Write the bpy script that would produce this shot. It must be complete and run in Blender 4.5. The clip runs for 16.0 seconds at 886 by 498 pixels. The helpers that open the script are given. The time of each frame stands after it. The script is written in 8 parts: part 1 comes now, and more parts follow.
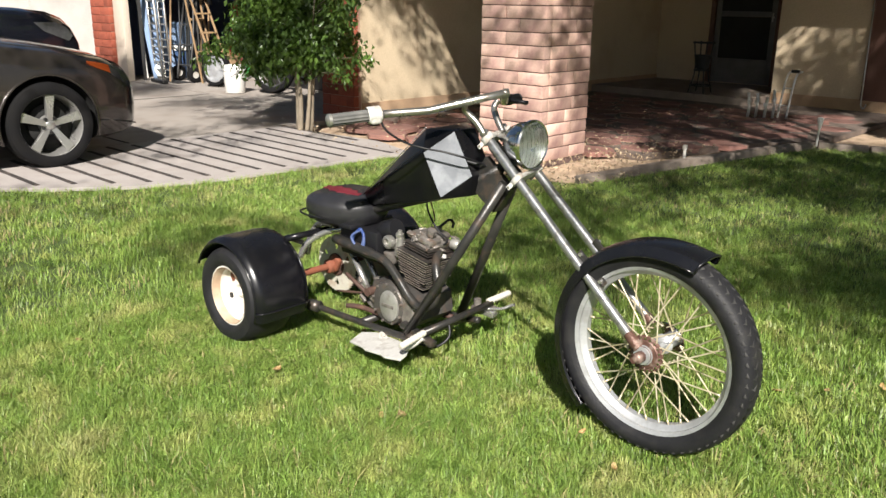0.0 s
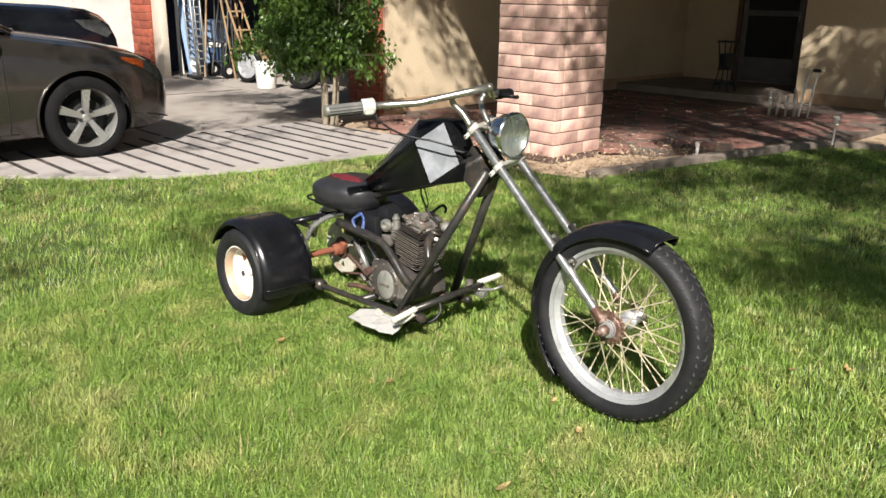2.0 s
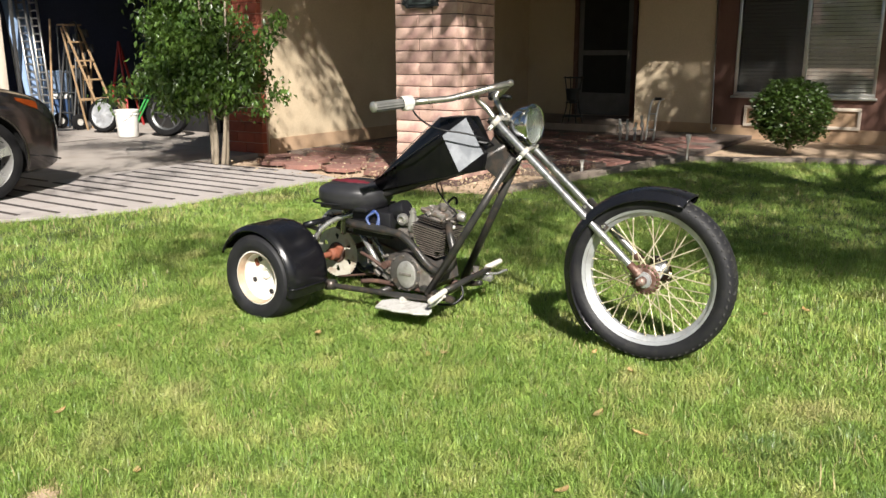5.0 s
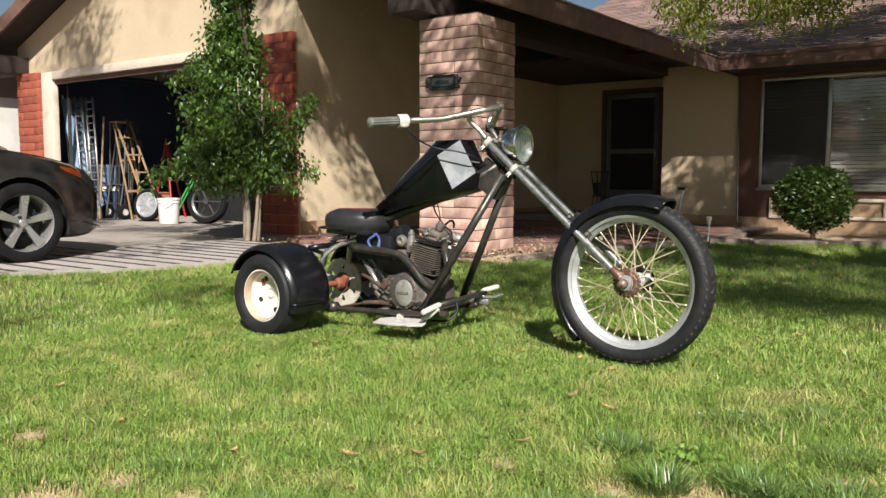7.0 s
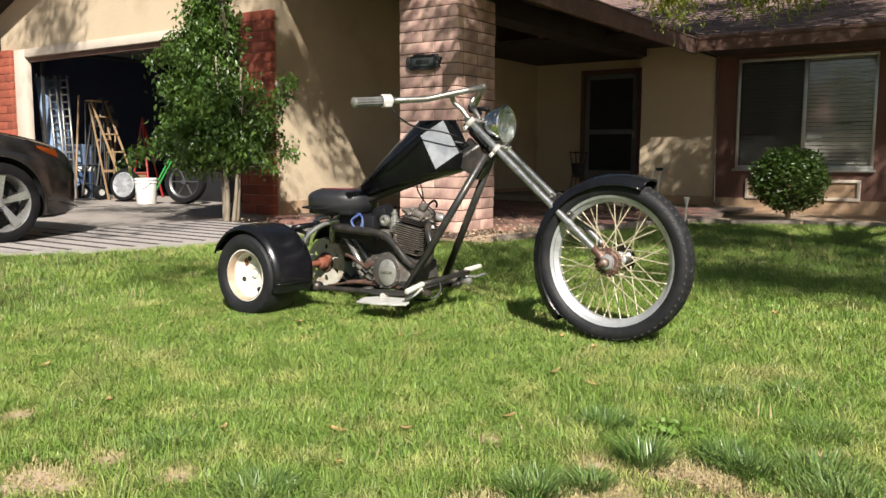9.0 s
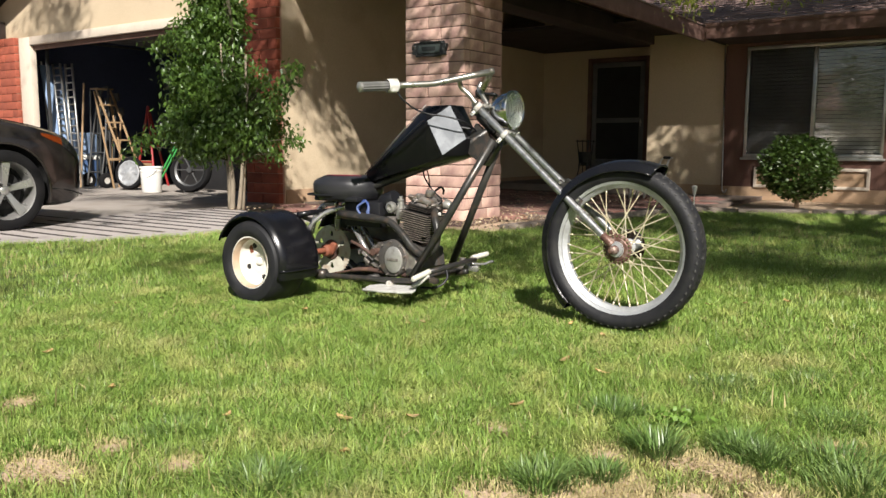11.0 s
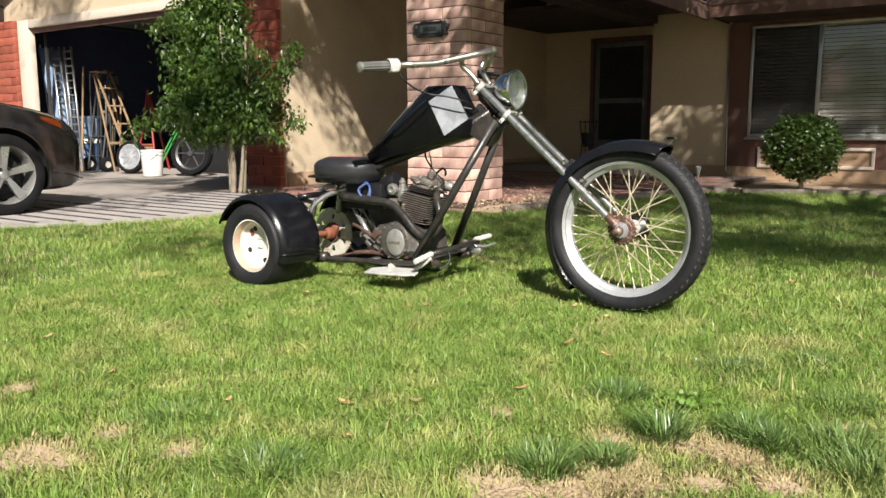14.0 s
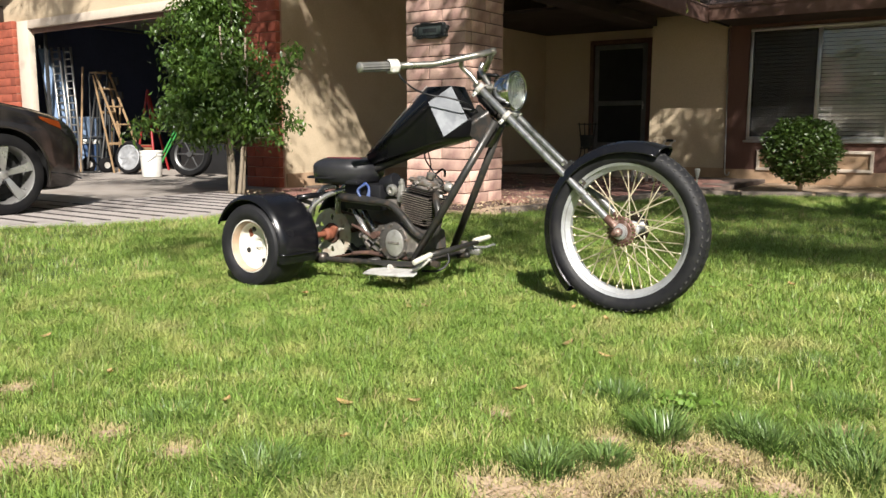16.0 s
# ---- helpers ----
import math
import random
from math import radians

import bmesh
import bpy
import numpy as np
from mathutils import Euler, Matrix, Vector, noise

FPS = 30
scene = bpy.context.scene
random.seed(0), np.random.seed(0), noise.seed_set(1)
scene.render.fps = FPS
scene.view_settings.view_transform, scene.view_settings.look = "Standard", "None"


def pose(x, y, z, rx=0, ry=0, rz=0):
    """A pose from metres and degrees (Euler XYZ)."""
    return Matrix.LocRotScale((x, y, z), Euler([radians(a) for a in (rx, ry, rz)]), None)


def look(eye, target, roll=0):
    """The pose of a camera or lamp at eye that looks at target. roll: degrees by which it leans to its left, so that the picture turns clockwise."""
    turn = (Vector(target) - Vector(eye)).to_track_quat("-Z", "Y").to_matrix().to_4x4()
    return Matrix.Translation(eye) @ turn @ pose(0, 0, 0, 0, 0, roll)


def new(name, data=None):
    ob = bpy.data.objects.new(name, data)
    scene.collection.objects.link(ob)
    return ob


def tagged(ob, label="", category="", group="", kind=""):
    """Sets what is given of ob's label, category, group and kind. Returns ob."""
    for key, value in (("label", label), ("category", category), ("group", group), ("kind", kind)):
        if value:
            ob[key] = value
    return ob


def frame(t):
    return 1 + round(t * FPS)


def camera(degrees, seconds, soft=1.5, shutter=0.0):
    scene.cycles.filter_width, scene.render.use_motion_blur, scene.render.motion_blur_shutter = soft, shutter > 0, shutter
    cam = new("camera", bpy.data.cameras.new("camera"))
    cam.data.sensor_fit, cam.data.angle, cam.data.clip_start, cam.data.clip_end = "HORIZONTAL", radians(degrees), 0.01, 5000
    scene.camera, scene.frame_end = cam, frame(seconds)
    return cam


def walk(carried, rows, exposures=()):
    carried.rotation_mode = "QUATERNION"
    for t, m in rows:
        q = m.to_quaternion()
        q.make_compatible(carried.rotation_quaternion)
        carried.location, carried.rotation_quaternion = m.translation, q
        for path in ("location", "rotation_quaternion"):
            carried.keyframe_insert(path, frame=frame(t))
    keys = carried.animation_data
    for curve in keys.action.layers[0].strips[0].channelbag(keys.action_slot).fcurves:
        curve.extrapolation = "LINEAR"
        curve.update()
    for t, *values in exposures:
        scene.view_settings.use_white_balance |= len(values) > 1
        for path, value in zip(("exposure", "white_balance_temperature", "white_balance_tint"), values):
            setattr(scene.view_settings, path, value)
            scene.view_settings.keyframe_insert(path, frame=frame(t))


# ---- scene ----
cam = camera(56.7, 16.0)
PATH = [
    (0, (1.053, -1.897, 1.251), (-0.267, -0.511, 0.672), 0.8),
    (0.5, (1.104, -1.905, 1.254), (-0.17, -0.475, 0.678), 0.8),
    (1, (1.197, -1.916, 1.256), (-0.103, -0.517, 0.662), 1.2),
    (1.5, (1.281, -1.904, 1.255), (-0.101, -0.584, 0.663), 1.8),
    (2, (1.326, -1.948, 1.264), (-0.053, -0.622, 0.679), 0.9),
    (2.5, (1.254, -2.096, 1.242), (-0.036, -0.674, 0.684), 0.6),
    (3, (1.169, -2.292, 1.238), (-0.075, -0.829, 0.679), 1.5),
    (3.2, (1.127, -2.312, 1.225), (-0.081, -0.819, 0.667), 1.5),
    (5.3, (0.951, -2.723, 1.004), (-0.11, -1.081, 0.585), -0.1),
    (5.5, (0.972, -2.702, 0.906), (-0.094, -1.049, 0.539), -0.1),
    (6, (1.059, -2.694, 0.752), (-0.063, -1.051, 0.546), -1.1),
    (6.5, (1.163, -2.731, 0.709), (-0.019, -1.125, 0.552), -0.5),
    (7, (1.227, -2.766, 0.696), (0.047, -1.161, 0.519), 0.1),
    (7.5, (1.246, -2.784, 0.699), (0.087, -1.164, 0.514), -0.4),
    (8, (1.25, -2.806, 0.7), (0.09, -1.186, 0.53), -0.4),
    (8.5, (1.236, -2.804, 0.695), (0.085, -1.179, 0.512), 0.1),
    (9, (1.226, -2.801, 0.695), (0.092, -1.169, 0.471), 0.2),
    (9.2, (1.227, -2.803, 0.694), (0.098, -1.17, 0.456), 0.3),
    (11.5, (1.193, -2.764, 0.678), (0.049, -1.143, 0.427), 0.2),
    (12, (1.191, -2.76, 0.677), (0.049, -1.138, 0.421), 0.2),
    (12.5, (1.185, -2.755, 0.675), (0.046, -1.133, 0.41), 0.3),
    (13, (1.182, -2.758, 0.674), (0.049, -1.134, 0.396), 0.3),
    (13.5, (1.182, -2.753, 0.675), (0.047, -1.133, 0.381), 0.1),
    (14, (1.18, -2.744, 0.675), (0.035, -1.13, 0.383), -0.1),
    (14.5, (1.189, -2.756, 0.679), (0.038, -1.135, 0.464), -0.2),
    (15, (1.182, -2.744, 0.674), (0.03, -1.118, 0.502), -0.4),
    (15.5, (1.18, -2.741, 0.673), (0.031, -1.121, 0.432), -0.2),
    (16, (1.179, -2.744, 0.67), (0.036, -1.128, 0.383), 0.1),
]
EXPOSURES = [(0, 0.92), (5.5, 0.99), (6.5, 0.78), (9, 0.81), (12, 0.84), (14, 0.90), (14.5, 0.84), (15, 0.75), (15.5, 0.81), (16, 0.90)]
walk(cam, [(t, look(eye, target, roll)) for t, eye, target, roll in PATH], EXPOSURES)

# ---- light ----
SUN_WAY = Vector((0.90, -0.92, 1.0)).normalized()
world = bpy.data.worlds.new("sky")
scene.world = world
world.use_nodes = True
wn = world.node_tree
sky = wn.nodes.new("ShaderNodeTexSky")
sky.sky_type = "NISHITA"
sky.sun_disc = False
sky.sun_elevation = math.asin(SUN_WAY.z)
sky.sun_rotation = math.atan2(SUN_WAY.x, SUN_WAY.y)
wn.nodes["Background"].inputs["Strength"].default_value = 0.034
wn.links.new(sky.outputs[0], wn.nodes["Background"].inputs[0])
sun_data = bpy.data.lights.new("sun", "SUN")
sun_data.energy, sun_data.angle, sun_data.color = 5.0, radians(0.55), (1.0, 0.945, 0.875)
new("sun", sun_data).matrix_world = look(SUN_WAY * 30, (0, 0, 0))


# ---- materials ----
def material(name, color, rough=0.6, metal=0.0, second=None, scale=8.0, mix=0.5, fine=120.0, bump=0.15, spread=0.12,
             per_piece=0.0, per_island=0.0, stain=None, stain_scale=2.0, stain_amount=0.35, coat=0.0, stretch=(1, 1, 1), contrast=0.25):
    """A surface with two scales of colour change, fine relief, and wear; sizes in features per metre."""
    m = bpy.data.materials.new(name)
    m.use_nodes = True
    nt = m.node_tree
    N, L = nt.nodes, nt.links
    b = N["Principled BSDF"]
    b.inputs["Metallic"].default_value = metal
    b.inputs["Coat Weight"].default_value = coat
    tc = N.new("ShaderNodeTexCoord")
    mp = N.new("ShaderNodeMapping")
    mp.inputs["Scale"].default_value = stretch
    L.new(tc.outputs["Object"], mp.inputs["Vector"])

    def noise_at(size, detail=4.0):
        n = N.new("ShaderNodeTexNoise")
        n.inputs["Scale"].default_value, n.inputs["Detail"].default_value = size, detail
        L.new(mp.outputs[0], n.inputs["Vector"])
        return n.outputs["Fac"]

    def ramp(socket, lo, hi):
        r = N.new("ShaderNodeMapRange")
        r.inputs["From Min"].default_value, r.inputs["From Max"].default_value = lo, hi
        L.new(socket, r.inputs["Value"])
        return r.outputs[0]

    def blend(fac, a, c, mode="MIX", amount=1.0):
        x = N.new("ShaderNodeMix")
        x.data_type, x.blend_type = "RGBA", mode
        if fac is None:
            x.inputs[0].default_value = amount
        elif amount == 1.0:
            L.new(fac, x.inputs[0])
        else:
            k = N.new("ShaderNodeMath")
            k.operation = "MULTIPLY"
            k.inputs[1].default_value = amount
            L.new(fac, k.inputs[0])
            L.new(k.outputs[0], x.inputs[0])
        for socket, v in ((x.inputs[6], a), (x.inputs[7], c)):
            if isinstance(v, tuple):
                socket.default_value = (*v, 1)
            else:
                L.new(v, socket)
        return x.outputs[2]

    second = second or tuple(c * 0.6 for c in color)
    big = noise_at(scale)
    small = noise_at(fine, 3.0)
    col = blend(ramp(big, 0.5 - contrast / 2, 0.5 + contrast / 2), color, second, amount=mix)
    col = blend(ramp(small, 0.3, 0.7), col, tuple(c * (1 - 3 * spread) for c in color), amount=0.35)
    if stain:
        col = blend(ramp(noise_at(stain_scale, 6.0), 0.52, 0.66), col, stain, amount=stain_amount)
    if per_piece or per_island:
        if per_island:
            rnd = N.new("ShaderNodeNewGeometry").outputs["Random Per Island"]
        else:
            rnd = N.new("ShaderNodeObjectInfo").outputs["Random"]
        h = N.new("ShaderNodeHueSaturation")
        h.inputs["Hue"].default_value = 0.5
        v = N.new("ShaderNodeMapRange")
        k = per_piece or per_island
        v.inputs["To Min"].default_value, v.inputs["To Max"].default_value = 1 - k, 1 + k
        L.new(rnd, v.inputs["Value"])
        L.new(v.outputs[0], h.inputs["Value"])
        L.new(col, h.inputs["Color"])
        col = h.outputs[0]
    L.new(col, b.inputs["Base Color"])
    r = N.new("ShaderNodeMapRange")
    r.inputs["To Min"].default_value, r.inputs["To Max"].default_value = max(rough - 0.12, 0.02), min(rough + 0.12, 1)
    L.new(big, r.inputs["Value"])
    L.new(r.outputs[0], b.inputs["Roughness"])
    if bump:
        u = N.new("ShaderNodeBump")
        u.inputs["Strength"].default_value, u.inputs["Distance"].default_value = bump, 0.6 / fine
        L.new(small, u.inputs["Height"])
        L.new(u.outputs[0], b.inputs["Normal"])
    return m


def leafy(name, color, second, through_color, amount=0.35, rough=0.45, per=0.35, patch=1.1, stain=None):
    """Leaves and blades: glossy, letting some light through, each one a little different."""
    m = material(name, color, rough, second=second, scale=patch, mix=0.8, fine=60, bump=0.0, per_island=per, stain=stain, stain_scale=1.7, stain_amount=0.65)
    N, L = m.node_tree.nodes, m.node_tree.links
    t = N.new("ShaderNodeBsdfTranslucent")
    t.inputs["Color"].default_value = (*through_color, 1)
    x = N.new("ShaderNodeMixShader")
    x.inputs[0].default_value = amount
    L.new(N["Principled BSDF"].outputs[0], x.inputs[1])
    L.new(t.outputs[0], x.inputs[2])
    L.new(x.outputs[0], N["Material Output"].inputs["Surface"])
    return m


def glass(name, rough=0.0, tint=(1, 1, 1), ior=1.45):
    m = bpy.data.materials.new(name)
    m.use_nodes = True
    b = m.node_tree.nodes["Principled BSDF"]
    b.inputs["Base Color"].default_value = (*tint, 1)
    b.inputs["Transmission Weight"].default_value = 1.0
    b.inputs["Roughness"].default_value = rough
    b.inputs["IOR"].default_value = ior
    return m


stucco = material("stucco", (0.58, 0.47, 0.325), 0.9, second=(0.51, 0.41, 0.28), scale=1.2, fine=70, bump=0.5, stain=(0.36, 0.26, 0.16), stain_scale=1.5)
stucco_base = material("stucco_base", (0.46, 0.31, 0.19), 0.9, second=(0.32, 0.22, 0.15), scale=5, fine=60, bump=0.5)
red_brick = material("red_brick", (0.34, 0.085, 0.045), 0.85, second=(0.24, 0.06, 0.04), scale=9, fine=90, bump=0.6, per_piece=0.25)
# pink brick: the dark patches mix brick variation with painted leaf-shadow mottling
pink_brick = material("pink_brick", (0.68, 0.465, 0.38), 0.88, second=(0.48, 0.28, 0.24), scale=5, fine=80, bump=0.8, per_piece=0.30, stain=(0.24, 0.125, 0.125), stain_scale=4, stain_amount=0.6)
red_mortar = material("red_mortar", (0.46, 0.27, 0.20), 0.95, fine=90, bump=0.5)
mortar = material("mortar", (0.13, 0.085, 0.075), 0.95, fine=90, bump=0.5)
trim_white = material("trim_white", (0.66, 0.57, 0.47), 0.7, second=(0.55, 0.47, 0.38), scale=3, fine=60, bump=0.1, stretch=(1, 1, 0.3))
trim_brown = material("trim_brown", (0.155, 0.083, 0.062), 0.75, second=(0.105, 0.058, 0.046), scale=4, fine=50, bump=0.2, stain=(0.24, 0.15, 0.115), stain_scale=9, stain_amount=0.35)
siding_brown = material("siding_brown", (0.15, 0.075, 0.055), 0.8, second=(0.11, 0.055, 0.045), scale=3, fine=40, bump=0.2, stretch=(3, 3, 0.5))
# near-black brown: the deep shade under the roofs is put into this colour
soffit_shade_mat = material("soffit_shade", (0.05, 0.036, 0.03), 0.85, scale=3, fine=50, bump=0.15)
shingle = material("shingle", (0.275, 0.185, 0.160), 0.92, second=(0.18, 0.125, 0.115), scale=2.5, fine=80, bump=0.6, per_island=0.3)
concrete = material("concrete", (0.37, 0.33, 0.295), 0.88, second=(0.29, 0.255, 0.225), scale=1.3, fine=90, bump=0.35, stain=(0.22, 0.18, 0.15), stain_scale=2.2, stain_amount=0.5)
apron_mat = material("apron_concrete", (0.43, 0.39, 0.37), 0.9, second=(0.35, 0.315, 0.295), scale=2.0, fine=90, bump=0.35, stain=(0.30, 0.25, 0.22), stain_scale=5)
strip_mat = material("strip_tar", (0.045, 0.038, 0.036), 0.9, scale=12, fine=90, bump=0.3, stain=(0.16, 0.13, 0.11), stain_scale=14, stain_amount=0.5)
soil = material("soil", (0.53, 0.39, 0.275), 0.97, second=(0.42, 0.31, 0.20), scale=9, fine=110, bump=0.9, stain=(0.30, 0.22, 0.13), stain_scale=6, stain_amount=0.6)
lawn_soil = material("lawn_soil", (0.060, 0.098, 0.022), 0.97, second=(0.105, 0.115, 0.042), scale=4, fine=70, bump=0.8)
flag_mat = material("flagstone", (0.25, 0.125, 0.10), 0.85, second=(0.17, 0.10, 0.085), scale=5, fine=60, bump=0.5, per_piece=0.3)
kerb_mat = material("kerb_concrete", (0.27, 0.22, 0.18), 0.9, second=(0.18, 0.145, 0.12), scale=6, fine=70, bump=0.5)
alu = material("aluminium", (0.62, 0.61, 0.58), 0.38, metal=0.9, scale=6, fine=60, bump=0.04)
window_glass = glass("window_glass", ior=1.62)
blind_mat = material("blind_slat", (0.66, 0.63, 0.56), 0.6, scale=3, fine=30, bump=0.02, per_piece=0.06)
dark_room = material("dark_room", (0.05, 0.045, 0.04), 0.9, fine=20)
# blue walls and grey ceiling, both darkened to hold the unlit garage's dimness
garage_wall_shade_mat = material("garage_wall_shade", (0.060, 0.078, 0.150), 0.9, second=(0.045, 0.055, 0.10), scale=1, fine=20, bump=0.1)
garage_ceiling_shade_mat = material("garage_ceiling_shade", (0.16, 0.15, 0.14), 0.9, scale=1, fine=20, bump=0.1)
neighbour_white = material("neighbour_stucco", (0.62, 0.60, 0.57), 0.85, scale=2, fine=40, bump=0.2)


def turf(name, colors, through_color, amount, rough=0.42):
    """Lawn blades: greens that change from patch to patch, from clump to clump and from blade to blade."""
    m = bpy.data.materials.new(name)
    m.use_nodes = True
    N, L = m.node_tree.nodes, m.node_tree.links
    tc = N.new("ShaderNodeTexCoord")

    def layer(size, lo, hi, a, c, detail=3.0):
        n = N.new("ShaderNodeTexNoise")
        n.inputs["Scale"].default_value, n.inputs["Detail"].default_value = size, detail
        L.new(tc.outputs["Object"], n.inputs["Vector"])
        r = N.new("ShaderNodeMapRange")
        r.inputs["From Min"].default_value, r.inputs["From Max"].default_value = lo, hi
        L.new(n.outputs["Fac"], r.inputs["Value"])
        x = N.new("ShaderNodeMix")
        x.data_type = "RGBA"
        L.new(r.outputs[0], x.inputs[0])
        for socket, v in ((x.inputs[6], a), (x.inputs[7], c)):
            if isinstance(v, tuple):
                socket.default_value = (*v, 1)
            else:
                L.new(v, socket)
        return x.outputs[2]

    deep, fresh, pale, straw = colors
    col = layer(18.0, 0.36, 0.66, deep, fresh)
    col = layer(5.5, 0.50, 0.68, col, pale, 5.0)
    col = layer(2.3, 0.575, 0.78, col, straw, 6.0)
    rnd = N.new("ShaderNodeNewGeometry").outputs["Random Per Island"]
    h = N.new("ShaderNodeHueSaturation")
    v = N.new("ShaderNodeMapRange")
    v.inputs["To Min"].default_value, v.inputs["To Max"].default_value = 0.42, 1.55
    L.new(rnd, v.inputs["Value"])
    L.new(v.outputs[0], h.inputs["Value"])
    w = N.new("ShaderNodeMath")
    w.operation = "FRACT"
    k = N.new("ShaderNodeMath")
    k.operation = "MULTIPLY"
    k.inputs[1].default_value = 17.3
    L.new(rnd, k.inputs[0])
    L.new(k.outputs[0], w.inputs[0])
    u = N.new("ShaderNodeMapRange")
    u.inputs["To Min"].default_value, u.inputs["To Max"].default_value = 0.484, 0.514
    L.new(w.outputs[0], u.inputs["Value"])
    L.new(u.outputs[0], h.inputs["Hue"])
    L.new(col, h.inputs["Color"])
    b = N["Principled BSDF"]
    L.new(h.outputs[0], b.inputs["Base Color"])
    b.inputs["Roughness"].default_value = rough
    t = N.new("ShaderNodeBsdfTranslucent")
    t.inputs["Color"].default_value = (*through_color, 1)
    x = N.new("ShaderNodeMixShader")
    x.inputs[0].default_value = amount
    L.new(b.outputs[0], x.inputs[1])
    L.new(t.outputs[0], x.inputs[2])
    L.new(x.outputs[0], N["Material Output"].inputs["Surface"])
    return m


grass_mat = turf("grass_blades", ((0.180, 0.285, 0.060), (0.290, 0.400, 0.095), (0.430, 0.455, 0.150), (0.54, 0.47, 0.22)), (0.42, 0.58, 0.12), 0.33)
tuft_mat = leafy("tuft_blades", (0.135, 0.225, 0.060), (0.22, 0.31, 0.10), (0.20, 0.33, 0.07), 0.32, 0.36, 0.5, 9.0)
dry_mat = leafy("dry_blades", (0.48, 0.40, 0.20), (0.40, 0.34, 0.16), (0.40, 0.34, 0.14), 0.25, 0.7, 0.35)
stem_bark = material("pale_bark", (0.32, 0.27, 0.20), 0.9, second=(0.19, 0.15, 0.11), scale=14, fine=80, bump=0.6, stretch=(1, 1, 0.25))
ficus_leaf = leafy("ficus_leaf", (0.088, 0.152, 0.030), (0.034, 0.074, 0.018), (0.20, 0.32, 0.03), 0.26, 0.36, 0.6, 3.0)
spray_leaf = leafy("spray_leaf", (0.20, 0.22, 0.04), (0.12, 0.15, 0.03), (0.48, 0.50, 0.08), 0.45, 0.45, 0.4)
shade_leaf = leafy("shade_leaf", (0.10, 0.15, 0.03), (0.06, 0.10, 0.02), (0.22, 0.30, 0.04), 0.35, 0.45, 0.4)
bush_leaf = leafy("bush_leaf", (0.05, 0.085, 0.018), (0.03, 0.06, 0.012), (0.10, 0.17, 0.02), 0.25, 0.4, 0.45)
twig_bark = material("twig_bark", (0.10, 0.085, 0.055), 0.9, scale=14, fine=80, bump=0.4)
bark = material("bark", (0.30, 0.24, 0.18), 0.9, second=(0.18, 0.14, 0.10), scale=14, fine=80, bump=0.6, stretch=(1, 1, 0.25))

# ---- building helpers ----
BASE = {}


def thing(name, at, label, category, group="", kind=""):
    """An empty at a thing's base; its parts are given in world metres."""
    ob = new(name)
    ob.location = at
    ob.empty_display_size = 0.1
    BASE[ob.name] = Vector(at)
    return tagged(ob, label, category, group, kind)


def smooth_by_angle(bm, degrees=35):
    for f in bm.faces:
        f.smooth = True
    for e in bm.edges:
        if len(e.link_faces) == 2 and e.calc_face_angle(0) > radians(degrees):
            e.smooth = False


def part(name, bm, mat, parent=None, label="", kind="", category="", flat=False):
    """Links a bmesh, given in world metres, as one mesh object under a thing or a part."""
    if not flat:
        smooth_by_angle(bm)
    me = bpy.data.meshes.new(name)
    off = BASE[parent.name] if parent else Vector()
    if parent:
        bm.transform(Matrix.Translation(-off))
    bm.to_mesh(me)
    bm.free()
    for m in mat if isinstance(mat, (list, tuple)) else (mat,):
        me.materials.append(m)
    ob = new(name, me)
    if parent:
        ob.parent = parent
    BASE[ob.name] = off
    return tagged(ob, label, category, "", kind)


def box(x0, x1, y0, y1, z0, z1, bevel=0.0, bm=None):
    b = bmesh.new()
    bmesh.ops.create_cube(b, size=1, matrix=Matrix.Translation(((x0 + x1) / 2, (y0 + y1) / 2, (z0 + z1) / 2)) @ Matrix.Diagonal((abs(x1 - x0), abs(y1 - y0), abs(z1 - z0), 1)))
    if bevel:
        bmesh.ops.bevel(b, geom=list(b.edges), offset=bevel, segments=2, affect="EDGES", profile=0.5)
    return join(bm, b)


def join(bm, b):
    """Adds the bmesh b to bm, and returns bm (or b, where there is none yet)."""
    if bm is None:
        return b
    verts = {v: bm.verts.new(v.co) for v in b.verts}
    for f in b.faces:
        nf = bm.faces.new([verts[v] for v in f.verts])
        nf.material_index = f.material_index
    b.free()
    return bm


def obox(size, m, bevel=0.0, bm=None):
    """A box of a size, centred, at the pose m."""
    b = box(-size[0] / 2, size[0] / 2, -size[1] / 2, size[1] / 2, -size[2] / 2, size[2] / 2, bevel)
    b.transform(m)
    return join(bm, b)


def prism(points, z0, z1, bm=None):
    """An upright prism on a plan outline."""
    b = bmesh.new()
    lo = [b.verts.new((x, y, z0)) for x, y in points]
    hi = [b.verts.new((x, y, z1)) for x, y in points]
    n = len(points)
    b.faces.new(list(reversed(lo)))
    b.faces.new(hi)
    for i in range(n):
        b.faces.new((lo[i], lo[(i + 1) % n], hi[(i + 1) % n], hi[i]))
    bmesh.ops.recalc_face_normals(b, faces=list(b.faces))
    return join(bm, b)


def hull(corners, bm=None):
    b = bmesh.new()
    for c in corners:
        b.verts.new(c)
    r = bmesh.ops.convex_hull(b, input=list(b.verts))
    bmesh.ops.recalc_face_normals(b, faces=list(b.faces))
    return join(bm, b)


def between(a, b):
    """The pose whose z axis runs from a to b, at their middle."""
    a, b = Vector(a), Vector(b)
    return Matrix.Translation((a + b) / 2) @ (b - a).to_track_quat("Z", "Y").to_matrix().to_4x4()


